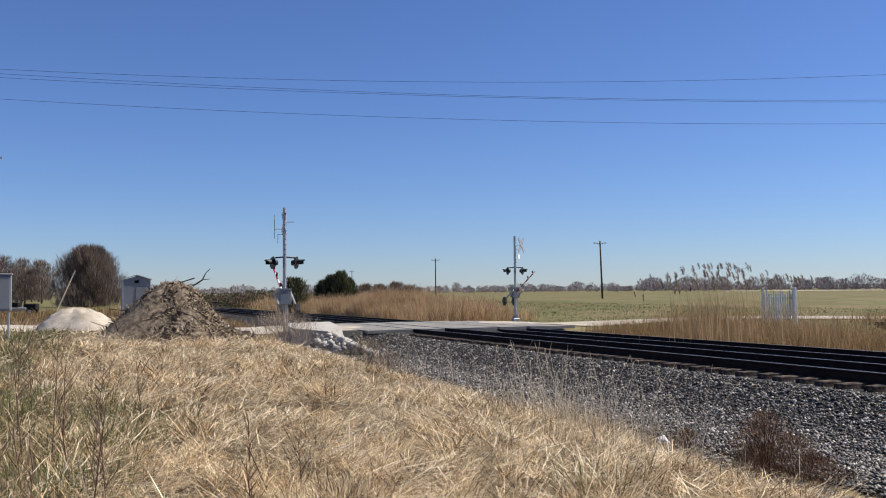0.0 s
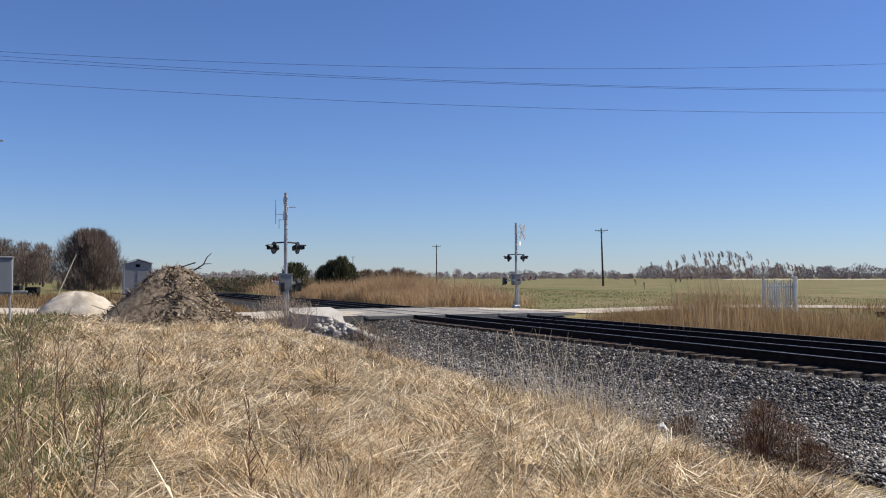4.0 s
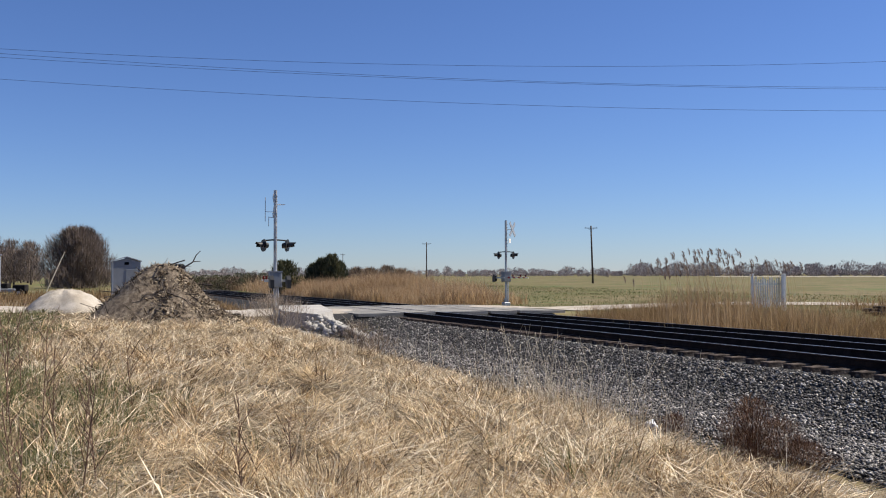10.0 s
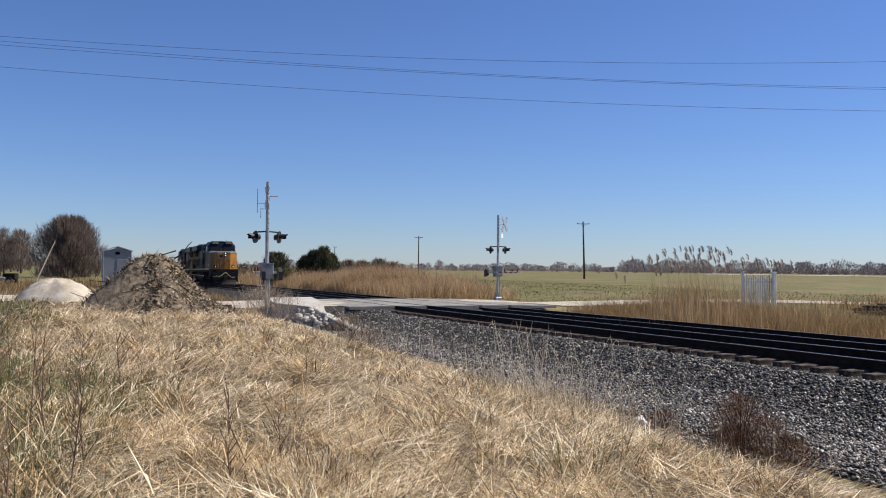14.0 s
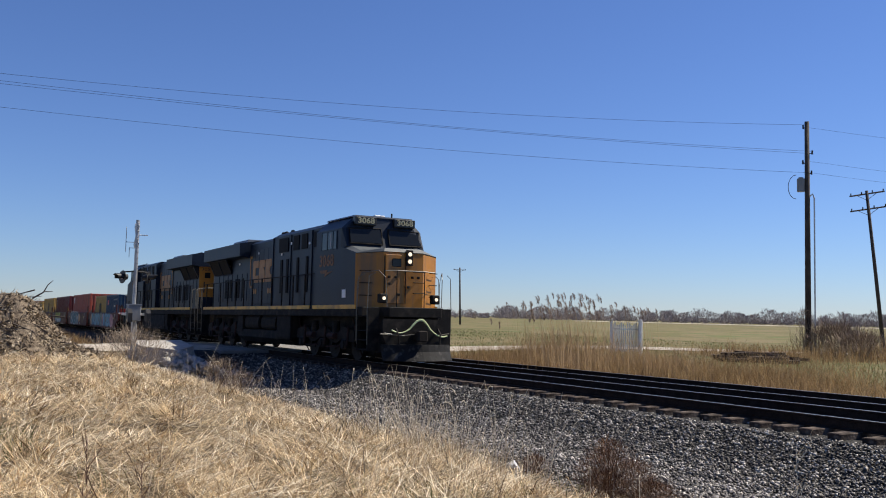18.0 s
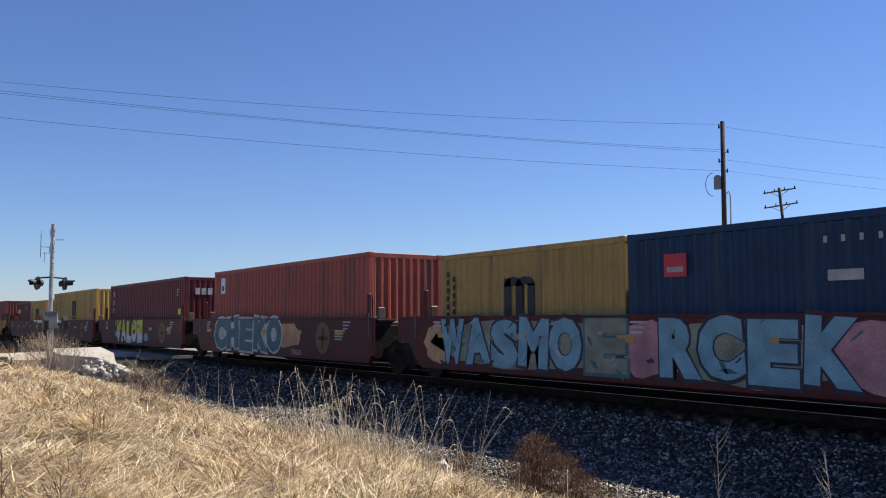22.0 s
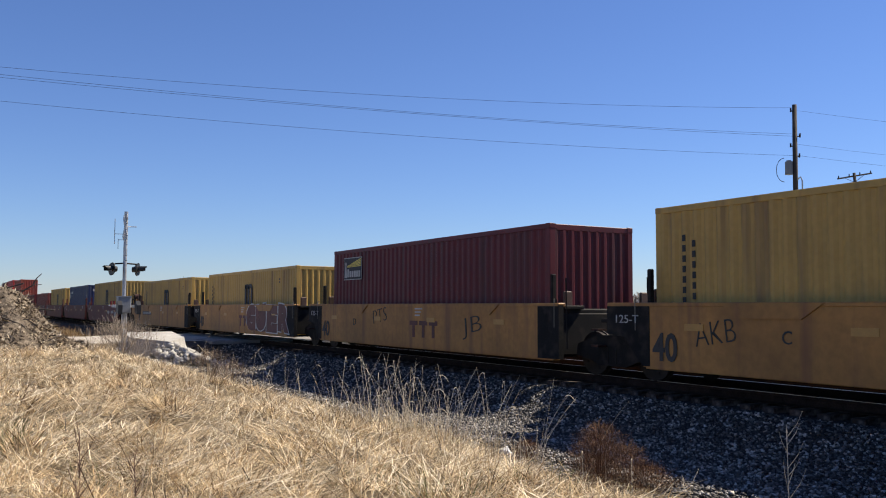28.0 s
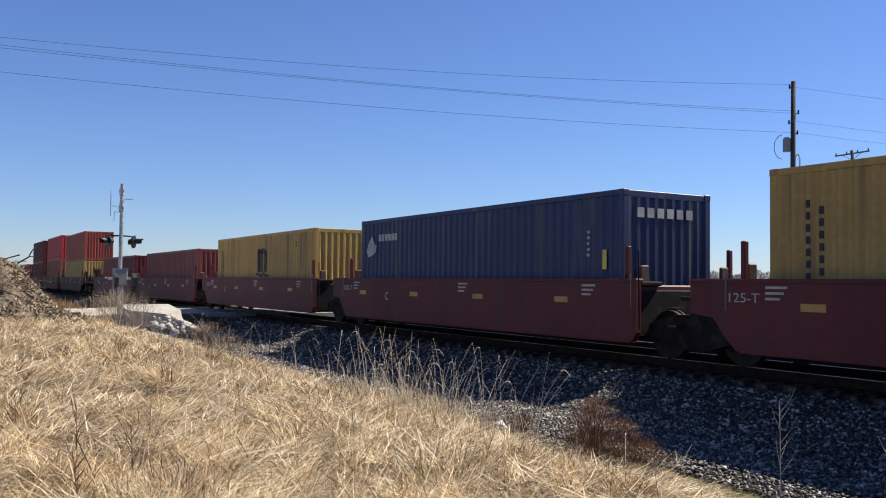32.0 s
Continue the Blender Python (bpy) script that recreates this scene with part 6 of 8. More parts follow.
    for d in (-0.34, 0.34):
        part("support_arm", Geo().box(-0.9, 0.5, d - 0.03, d + 0.03, -0.05, 0.05), M_ALU, arm)
        part("counterweight", Geo().prism([(-1.25, -0.30), (-0.85, -0.22), (-0.80, 0.12), (-1.05, 0.22), (-1.25, 0.05)], "y", d - 0.08, d + 0.08), M_BLACKP, arm, "dark counterweight")
    n = 8
    for k in range(n):
        x0 = 0.3 + k * 0.37
        part("arm_segment", Geo().box(x0, x0 + 0.37, -0.03, 0.03, -0.05 + 0.004 * k, 0.06 - 0.004 * k, 0.008), M_WHITE if k % 2 else M_RED, arm)
    for k in (2, 5, 7):
        part("arm_lamp", Geo().tube([(0.3 + k * 0.37, 0, 0.05), (0.3 + k * 0.37, 0, 0.2)], 0.045, 8), M_LENS, arm)
    GATES.append((arm, zb, arm_side))
    return s


crossing_signal(*from_eye(10.15, 37.0), 90, "near-side railway crossing signal with lights and grey gate machine", -1, True, -6)
crossing_signal(*from_eye(25.05, 57.6), 41, "far-side railway crossing signal with crossbuck and lowering gate", 1, False, -25)

# thin aerials on the near mast
nx, ny = from_eye(10.15, 37.0)
aer = thing("radio_aerial", "thin twin rod aerial bracketed to the near signal mast", "aerial", at=pose(nx, ny, 0))
part("aerial_rod", Geo().tube([(0, -0.42, 3.55), (0, -0.42, 4.55)], 0.014, 5), M_ALU, aer)
part("aerial_rod", Geo().tube([(0, -0.28, 3.35), (0, -0.28, 3.75)], 0.012, 5), M_ALU, aer)
for z, yy in ((3.95, -0.42), (3.72, -0.28)):
    part("aerial_bracket", Geo().tube([(0, -0.02, z), (0, yy, z)], 0.012, 5), M_ALU, aer)

# signal bungalow and cabinet
hx_, hy_ = from_eye(1.10, 61.0)
hut = thing("signal_bungalow", "pale grey sheet-metal signal hut with a low gable roof", "equipment hut", at=pose(hx_, hy_, at_ground(hx_, hy_) - 0.05, 0, 0, 2) @ Matrix.Scale(0.9, 4))
part("hut_wall", Geo().prism([(-0.93, 0), (0.93, 0), (0.93, 2.95), (0, 3.22), (-0.93, 2.95)], "x", -1.3, 1.3), M_GREYBOX, hut)
part("hut_roof", Geo().prism([(-1.02, 2.95), (0, 3.26), (1.02, 2.95), (1.02, 3.01), (0, 3.33), (-1.02, 3.01)], "x", -1.4, 1.4), M_ALU, hut)
bpart("hut_door", hut, M_GREYBOX, (1.3, 1.33, -0.05, 0.75, 0.2, 2.4), 0.01)
bpart("hut_vent", hut, M_DARK, (1.3, 1.32, -0.15, 0.15, 2.72, 2.92), 0.0)
bpart("corner_trim", hut, M_ALU, (1.29, 1.32, -0.95, -0.89, 0, 2.95), 0.0)
bpart("corner_trim", hut, M_ALU, (1.29, 1.32, 0.89, 0.95, 0, 2.95), 0.0)
gx_, gy_ = from_eye(-6.35, 32.0)
cabn = thing("relay_cabinet", "grey metal relay cabinet standing on two thin legs", "cabinet", at=pose(gx_, gy_, at_ground(gx_, gy_), 0, 0, 4))
gb = at_ground(gx_, gy_)
bpart("cabinet_body", cabn, M_GREYBOX, (-0.25, 0.25, -0.33, 0.33, 0.82 - gb, 2.0 - gb), 0.02)
bpart("cabinet_roof", cabn, M_ALU, (-0.28, 0.30, -0.36, 0.36, 2.0 - gb, 2.04 - gb), 0.01)
bpart("cabinet_door", cabn, M_GREYBOX, (0.25, 0.275, -0.29, 0.29, 0.88 - gb, 1.94 - gb), 0.01)
bpart("name_plate", cabn, M_WHITEBOX, (0.274, 0.28, -0.2, -0.05, 1.6 - gb, 1.66 - gb), 0.0)
for yy in (-0.25, 0.25):
    part("cabinet_leg", Geo().tube([(0, yy, 0), (0, yy, 0.84 - gb)], 0.035, 6), M_ALU, cabn)


# utility poles and wires
def utility_pole(x, y, top, r, label, lean=(0, 0)):
    z = at_ground(x, y)
    p = thing("utility_pole", label, "utility pole", group="utility poles", at=pose(x, y, z))
    part("pole_shaft", Geo().tube([(0, 0, -0.3), (lean[0] * 0.5, lean[1] * 0.5, (top - z) / 2), (lean[0], lean[1], top - z)], r, 10, r * 0.72), M_WOODPOLE, p, smooth=True)
    return p, top - z


def cross_arm(p, z, half, turn, off=(0, 0), pins=3, tilt=0.0):
    d = Vector((math.cos(radians(turn)), math.sin(radians(turn)), tilt))
    o = Vector((off[0], off[1], z))
    a = part("cross_arm", Geo().tube([o - d * half, o + d * half], 0.06, 4), M_WOODPOLE, p)
    for k in range(pins):
        q = o + d * half * (-0.92 + 1.84 * k / max(1, pins - 1))
        part("insulator", Geo().tube([q, q + Vector((0, 0, 0.22))], 0.045, 7), M_BLACK, a)
    part("arm_brace", Geo().tube([o - d * half * 0.6, o + Vector((0, 0, -0.5))], 0.02, 4), M_WOODPOLE, a)
    part("arm_brace", Geo().tube([o + d * half * 0.6, o + Vector((0, 0, -0.5))], 0.02, 4), M_WOODPOLE, a)


UPX, UPY = from_eye(52.0, 58.0)
up, uh = utility_pole(UPX, UPY, 13.75, 0.195, "tall dark wooden utility pole with transformer, vine tangled at its base")
ub = at_ground(UPX, UPY)
for z, yy in ((13.3, 0.22), (11.7, -0.3), (11.1, 0.25), (10.45, -0.25)):
    part("insulator_bracket", Geo().tube([(0, 0, z - ub), (-0.68 * yy, -0.73 * yy * 1.0, z - ub + 0.1)], 0.03, 5).tube([(-0.68 * yy, -0.73 * yy, z - ub), (-0.68 * yy, -0.73 * yy, z - ub + 0.25)], 0.05, 7), M_BLACK, up)
part("transformer", Geo().tube([(-0.25, -0.27, 9.4 - ub), (-0.25, -0.27, 10.2 - ub)], 0.23, 14).tube([(-0.25, -0.27, 10.2 - ub), (-0.25, -0.27, 10.28 - ub)], 0.15, 12), M_GREYBOX, up, "grey transformer can")
part("riser_conduit", Geo().tube([(0.30, 0.25, 0.3), (0.30, 0.25, 9.0 - ub), (0.22, 0.2, 9.25 - ub), (0.1, 0.1, 9.1 - ub)], 0.045, 6), M_ALU, up)
part("cable_loop", Geo().tube([(-0.45 - 0.35 * math.sin(a), -0.45 - 0.3 * math.sin(a), 9.7 - ub + 0.75 * math.cos(a)) for a in np.linspace(0, math.pi, 9)], 0.02, 5), M_BLACK, up)
P2X, P2Y = from_eye(56.05, 76.0)
p2, ph = utility_pole(P2X, P2Y, 11.8, 0.16, "leaning wooden pole with two cross arms", (-0.9, -0.6))
cross_arm(p2, ph - 0.25, 1.25, 40, (-0.88, -0.58), 4, 0.14)
cross_arm(p2, ph - 1.45, 1.3, 40, (-0.8, -0.53), 4, 0.14)
for az, dist, top, words in ((19.88, 250, 10.2, "distant wooden pole with one cross arm in the field"), (30.62, 170, 10.4, "slightly leaning wooden pole with cross arm in the field"), (14.45, 420, 10.8, "far small wooden pole beside the track")):
    x, y = from_eye(az, dist)
    p, h = utility_pole(x, y, top, 0.19, words, (-0.15, -0.25) if az > 30 else (0, 0))
    cross_arm(p, h - 0.45, 1.2, 65, (-0.14, -0.24) if az > 30 else (0, 0), 3)
LPX, LPY = from_eye(-6.75, 33.0)
lp, lh = utility_pole(LPX, LPY, 7.55, 0.13, "weathered wooden pole beside the gravel road")
part("pole_bracket", Geo().tube([(0, 0, lh - 1.6), (0.1, 0.25, lh - 1.6)], 0.03, 5), M_ALU, lp)

M_WIRE = mat("dark_wire", (0.02, 0.02, 0.022), 0.95, var=0.0, bump=0.0, spec=0.03)
P0 = Vector((-49.0, -10.4, 0))
P1 = Vector((UPX, UPY, 0))
for za, zb_, sag, off in ((12.63, 13.56, 0.80, 0.0), (12.40, 11.85, 0.62, 0.35), (12.26, 11.80, 0.50, -0.1), (11.20, 10.56, 0.60, 0.1)):
    wire = thing("overhead_wire", "thin dark overhead wire sagging between poles", "wire", group="overhead wires")
    pts = []
    for k in range(-6, 41):
        u = k / 40
        q = P0.lerp(P1, u)
        pts.append((q.x + off, q.y, za + (zb_ - za) * u - sag * 4 * u * (1 - u)))
    part("wire_strand", Geo().tube(pts, 0.0075, 4), M_WIRE, wire)
for z0, k in ((13.4, 0), (11.3, 1), (10.6, 2)):
    wire = thing("overhead_wire", "thin wire running on from the tall pole", "wire", group="overhead wires")
    q1 = Vector((UPX, UPY, z0))
    q2 = Vector((UPX + 20, UPY + 45, z0 - 1.2))
    part("wire_strand", Geo().tube([q1.lerp(q2, u / 12) - Vector((0, 0, 4 * 0.9 * (u / 12) * (1 - u / 12))) for u in range(13)], 0.006, 4), M_WIRE, wire)


# ---- scattered stuff ----
def in_view(p, lo=-9.0, hi=80.0):
    az = np.degrees(np.arctan2(p[:, 1], -p[:, 0]))
    return (az > lo) & (az < hi)


def scatter(n, x0, x1, y0, y1, rng=RNG):
    p = np.stack([rng.uniform(x0, x1, n), rng.uniform(y0, y1, n)], 1)
    return p


def with_z(p, lift=0.0):
    return np.concatenate([p, ground_z(p[:, 0], p[:, 1])[:, None] + lift], 1)


def stuff(name, v, f, material, label, category):
    return tagged(new(name, sheet_mesh(name, v, f, material)), label, category, kind="stuff")


def merge(parts):
    vs, fs, o = [], [], 0
    for v, f in parts:
        vs.append(v)
        fs.append(f + o)
        o += len(v)
    return np.concatenate(vs), np.concatenate(fs)


STRAW = [(0.10, (0.07, 0.05, 0.032)), (0.32, (0.27, 0.19, 0.105)), (0.55, (0.60, 0.455, 0.27)), (0.82, (0.90, 0.80, 0.60))]
M_BLADE = ramp_mat("dry_straw_blades", STRAW, 1.5, rough=0.75, bump=0.0, fine=3, thin=0.18, by_island=True, blend=(0.72, 1.5, -0.60))
M_GREYSTRAW = ramp_mat("grey_weathered_straw", [(0.10, (0.05, 0.04, 0.03)), (0.4, (0.20, 0.16, 0.11)), (0.7, (0.42, 0.36, 0.27)), (0.95, (0.66, 0.60, 0.48))], 0.8, rough=0.8, bump=0.0, fine=3, thin=0.15, by_island=True, blend=(0.9, 0.9, -0.4))
M_GREEN = ramp_mat("young_green_blades", [(0.1, (0.05, 0.064, 0.022)), (0.5, (0.125, 0.14, 0.052)), (0.9, (0.33, 0.28, 0.14))], 0.5, rough=0.7, bump=0.0, fine=3, thin=0.3, by_island=True)
STRAW_WARM = [(0.10, (0.07, 0.043, 0.025)), (0.32, (0.29, 0.185, 0.095)), (0.55, (0.60, 0.435, 0.235)), (0.88, (0.86, 0.72, 0.50))]
M_BLADEW = ramp_mat("warm_straw_blades", STRAW_WARM, 1.1, rough=0.75, bump=0.0, fine=3, thin=0.18, by_island=True, blend=(0.70, 1.5, -0.60))
M_REED = ramp_mat("reed_straw", [(0.1, (0.11, 0.068, 0.035)), (0.5, (0.25, 0.16, 0.078)), (0.9, (0.42, 0.31, 0.17))], 0.9, rough=0.8, bump=0.0, fine=3, thin=0.45, by_island=True)
M_REEDPALE = ramp_mat("pale_reed_straw", [(0.1, (0.20, 0.12, 0.065)), (0.5, (0.40, 0.275, 0.155)), (0.9, (0.60, 0.45, 0.28))], 0.3, rough=0.8, bump=0.0, fine=3, thin=0.5, by_island=True)
M_VINE = ramp_mat("tan_dead_vines", [(0.1, (0.10, 0.07, 0.05)), (0.5, (0.24, 0.175, 0.12)), (0.9, (0.42, 0.33, 0.24))], 0.6, rough=0.9, bump=0.0, fine=2, by_island=True)
M_TWIG = ramp_mat("bare_brown_twigs", [(0.1, (0.09, 0.06, 0.045)), (0.5, (0.18, 0.125, 0.09)), (0.9, (0.29, 0.21, 0.15))], 0.2, rough=0.9, bump=0.0, fine=2, by_island=True)
M_THICKET = ramp_mat("dense_grey_brown_twigs", [(0.1, (0.095, 0.074, 0.06)), (0.5, (0.19, 0.15, 0.125)), (0.9, (0.33, 0.265, 0.225))], 0.2, rough=0.9, bump=0.0, fine=2, thin=0.3, by_island=True)
M_PALEBRUSH = ramp_mat("pale_grey_brush", [(0.1, (0.16, 0.125, 0.095)), (0.5, (0.36, 0.29, 0.22)), (0.9, (0.58, 0.49, 0.38))], 0.8, rough=0.9, bump=0.0, fine=3, thin=0.2, by_island=True)
M_RUSSET = ramp_mat("russet_fine_twigs", [(0.1, (0.05, 0.025, 0.015)), (0.5, (0.13, 0.068, 0.038)), (0.9, (0.27, 0.16, 0.09))], 1.0, rough=0.9, bump=0.0, fine=3, by_island=True)
M_CEDAR = ramp_mat("dark_cedar_green", [(0.1, (0.030, 0.036, 0.020)), (0.5, (0.085, 0.090, 0.046)), (0.9, (0.17, 0.155, 0.09))], 0.6, rough=0.8, bump=0.0, fine=3, thin=0.25, by_island=True)


def distance_thin(p, near, rng=RNG):
    """Keeps a share of the points that falls with their distance from the eye."""
    d = np.hypot(p[:, 0], p[:, 1])
    return rng.uniform(0, 1, len(p)) < np.clip((near / np.maximum(d, 0.1)) ** 1.5, 0, 1)


# matted dry grass on the bank
def greenness(x, y):
    """Where fresh growth has pushed through the straw."""
    return smooth(0.3, -0.6, y + 0.12 * (x + 7) + 0.4 * waves(x, y, 1.9)) * smooth(-14, -11, x) + 0.9 * smooth(-1.6, -2.6, y + 0.03 * x) * smooth(-11, -14, x)


def bank_grass(seed, count, near, stand):
    """Long straws laid in swirls over one another, with bare hollows; a few stand up. stand: the share that stands."""
    rng = np.random.default_rng(seed)
    p = scatter(count, -40, 2.5, -7, 7.9, rng)
    p = p[p[:, 1] < edge_y(p[:, 0], p[:, 1]) + 0.05]
    d = np.hypot(p[:, 0], p[:, 1])
    p = p[in_view(p, -10, 82) & (d > 2.6) & distance_thin(p, near, rng)]
    p = p[road_distance(p[:, 0], p[:, 1]) > 4.8]
    p = p[rng.uniform(0, 1, len(p)) > 0.42 * greenness(p[:, 0], p[:, 1])]
    clump = waves(p[:, 0] * 1.0, p[:, 1], 2.3) + 0.6 * waves(p[:, 1], p[:, 0], 5.1)
    hole = waves(p[:, 1] + 3, p[:, 0], 3.1) + 0.5 * waves(p[:, 0], p[:, 1] + 5, 7.3)
    keep = (hole > -0.5) | (rng.uniform(0, 1, len(p)) < 0.10)
    p, clump = p[keep], clump[keep]
    d = np.hypot(p[:, 0], p[:, 1])
    n = len(p)
    flat = rng.uniform(0, 1, n) > stand
    low = 1 - 0.5 * smooth(4.2, 5.6, p[:, 1])
    ln = np.where(flat, rng.uniform(0.18, 0.75, n), rng.uniform(0.10, 0.30, n) * (1 + 0.6 * np.clip(clump, -0.6, 1)))
    lean = np.where(flat, rng.uniform(1.2, 1.66, n), rng.uniform(0.15, 1.1, n))
    bend = np.where(flat, rng.uniform(-0.25, 0.45, n), rng.uniform(0.1, 1.0, n))
    swirl = 1.9 * waves(p[:, 0], p[:, 1], 1.1) + 1.1 * waves(p[:, 1] + 4, p[:, 0], 2.6)
    lay = 2.2 + swirl + np.where(rng.uniform(0, 1, n) < 0.25, rng.uniform(0, 6.28318, n), rng.normal(0, 0.45, n))
    dirs = np.stack([np.cos(lay), np.sin(lay), np.zeros(n)], 1)
    lift = np.where(flat, rng.uniform(0.0, 0.14, n) * (1 + np.clip(clump, -0.9, 1)) * low, 0)
    width = (0.0034 + 0.00044 * d) * rng.uniform(0.5, 1.8, n)
    b = with_z(p)
    b[:, 2] += lift
    return blades(b, ln * (0.6 + 0.4 * low), width, lean, bend, rng, dirs)


def tussocks(seed, n, per):
    """Mounded clumps of long blades, each combed its own way, thinning with distance."""
    rng = np.random.default_rng(seed)
    c = scatter(n, -32, 1.5, -6, 7.5, rng)
    d = np.hypot(c[:, 0], c[:, 1])
    c = c[in_view(c, -10, 82) & (d > 2.9) & distance_thin(c, 7.5, rng) & (road_distance(c[:, 0], c[:, 1]) > 5.2)]
    field = waves(c[:, 0], c[:, 1], 1.7) + 0.7 * waves(c[:, 1], c[:, 0], 3.9)
    c = c[(field > -0.55) & (c[:, 1] < edge_y(c[:, 0], c[:, 1]) - 0.12)]
    m = len(c)
    size = np.where(rng.uniform(0, 1, m) < 0.12, rng.uniform(1.5, 2.4, m), rng.uniform(0.5, 1.4, m)) * (1 - 0.5 * smooth(4.2, 5.6, c[:, 1]))
    comb = rng.uniform(0, 6.28318, m)
    k = np.repeat(np.arange(m), per)
    nb = len(k)
    a, r = rng.uniform(0, 6.28318, nb), np.sqrt(rng.uniform(0, 1, nb))
    p = c[k] + np.stack([np.cos(a), np.sin(a)], 1) * (0.17 * size[k] * r)[:, None]
    out = np.where(rng.uniform(0, 1, nb) < 0.5, a, comb[k] + rng.normal(0, 0.5, nb))
    dirs = np.stack([np.cos(out), np.sin(out), np.zeros(nb)], 1)
    b = with_z(p)
    b[:, 2] += 0.10 * size[k] * (1 - r) * rng.uniform(0, 1, nb)
    dd = np.hypot(p[:, 0], p[:, 1])
    return blades(b, rng.uniform(0.20, 0.48, nb) * size[k] ** 0.6, (0.0034 + 0.00042 * dd) * rng.uniform(0.5, 1.7, nb), rng.uniform(0.5, 1.4, nb), rng.uniform(0.1, 1.1, nb), rng, dirs)


stuff("grass_tussocks", *tussocks(12, 3900, 52), M_BLADEW, "mounded tussocks of long dry grass leaning every way", "dry grass")
stuff("dry_grass", *bank_grass(11, 300000, 8.0, 0.10), M_BLADE, "matted straw-coloured dry grass covering the bank", "dry grass")
stuff("dry_grass", *bank_grass(13, 70000, 8.0, 0.04), M_GREYSTRAW, "grey weathered straw lying under the newer grass", "dry grass")


def tufts(seed, centres, per, radius, lo, hi, width, lean=0.6, material_dirs=None):
    """Clumps of longer upright blades that fan out from their middles."""
    rng = np.random.default_rng(seed)
    c = np.repeat(centres, per, 0)
    n = len(c)
    a, r = rng.uniform(0, 6.28318, n), radius * np.sqrt(rng.uniform(0, 1, n))
    p = c + np.stack([np.cos(a) * r, np.sin(a) * r], 1)
    dirs = np.stack([np.cos(a), np.sin(a), np.zeros(n)], 1)
    d = np.hypot(p[:, 0], p[:, 1])
    return blades(with_z(p), rng.uniform(lo, hi, n), (width + 0.0004 * d) * rng.uniform(0.7, 1.4, n), rng.uniform(0.0, lean, n), rng.uniform(0.1, 0.9, n), rng, dirs)


rng0 = np.random.default_rng(5)
edge = np.stack([-30 + 22 * rng0.uniform(0, 1, 110), rng0.uniform(5.0, 7.0, 110)], 1)
inner = np.stack([rng0.uniform(-26, -3.5, 150), rng0.uniform(-4, 6, 150)], 1)
stuff("grass_tufts", *merge([tufts(21, edge, 30, 0.14, 0.12, 0.34, 0.003, 0.9), tufts(22, inner, 30, 0.22, 0.15, 0.42, 0.0035, 1.1)]), M_BLADE, "loose upright tufts of dry grass along the bank's edge", "dry grass")
green_c = np.concatenate([np.stack([rng0.uniform(-15, -5.5, 170), rng0.uniform(-4, 0.1, 170)], 1), np.stack([rng0.uniform(-9, -4, 7), rng0.uniform(1.0, 5.5, 7)], 1),
                          np.stack([rng0.uniform(-40, -14, 160), rng0.uniform(-9, -1.8, 160)], 1)])
more = scatter(1500, -30, -3.5, -6, 1.2, rng0)
more = more[(rng0.uniform(0, 1, 1500) < greenness(more[:, 0], more[:, 1])) & in_view(more, -10, 20)]
stuff("green_grass", *merge([tufts(23, green_c, 75, 0.40, 0.14, 0.40, 0.004, 0.9), tufts(27, more, 46, 0.30, 0.10, 0.34, 0.0035, 1.1)]), M_GREEN, "fresh green grass growing through the straw", "grass")


rng1 = np.random.default_rng(6)
tall = np.stack([-13.6 + 3.4 * rng1.uniform(0, 1, 60), rng1.uniform(5.6, 7.3, 60)], 1)
stuff("tall_dead_grass", *tufts(24, tall, 18, 0.22, 0.25, 0.75, 0.0015, 0.95), M_BLADE, "tall pale dead grass standing against the ballast", "dry grass")


# tall dead stalks with bent heads at the bank's edge
def stalk(x, y, h, lean_az, lean, label, head=True):
    s = thing("dead_grass_stalk", label, "dead stalk", group="dead stalks on the bank", at=pose(x, y, at_ground(x, y)))
    d = Vector((math.cos(lean_az), math.sin(lean_az), 0))
    pts = [d * (lean * h * (u ** 1.6)) + Vector((0, 0, h * u * (1 - 0.12 * lean * u))) for u in np.linspace(0, 1, 7)]
    part("stem", Geo().tube(pts, 0.0038, 4, 0.0022), M_STEM, s)
    if head:
        q = [pts[-1] + d * (0.024 * k) + Vector((0, 0, 0.016 * k - 0.0052 * k * k)) for k in range(7)]
        part("seed_head", Geo().tube(q, 0.0065, 5, 0.003), M_STEM, s)
    return s


M_STEM = mat("pale_dead_stem", (0.60, 0.52, 0.38), 0.8, var=0.25, scale=6, bump=0.0)
sr = random.Random(17)
for k in range(210):
    x = -9.6 - 5.0 * sr.random() if k < 130 else -8.0 - 17.0 * sr.random()
    y = 5.9 + 1.6 * sr.random()
    stalk(x, min(y, float(edge_y(x, 7.0)) + 0.05), min(0.42 + 0.95 * sr.random() ** 1.3, 0.5 if x > -8.6 else 2.0), sr.uniform(0, 6.28), 0.08 + 0.6 * sr.random() ** 1.5, "thin dead grass stalk leaning at the bank's edge", sr.random() < 0.16)
for x, y, h in ((-9.6, 7.0, 1.1), (-12.3, 7.1, 1.15), (-13.0, 6.9, 1.25), (-12.0, 6.6, 1.1), (-9.0, 6.5, 0.9)):
    stalk(x, y, h, sr.choice((0.9, 4.04)) + sr.uniform(-0.5, 0.5), sr.uniform(0.2, 0.45), "single tall dead stalk standing in the ballast's edge")


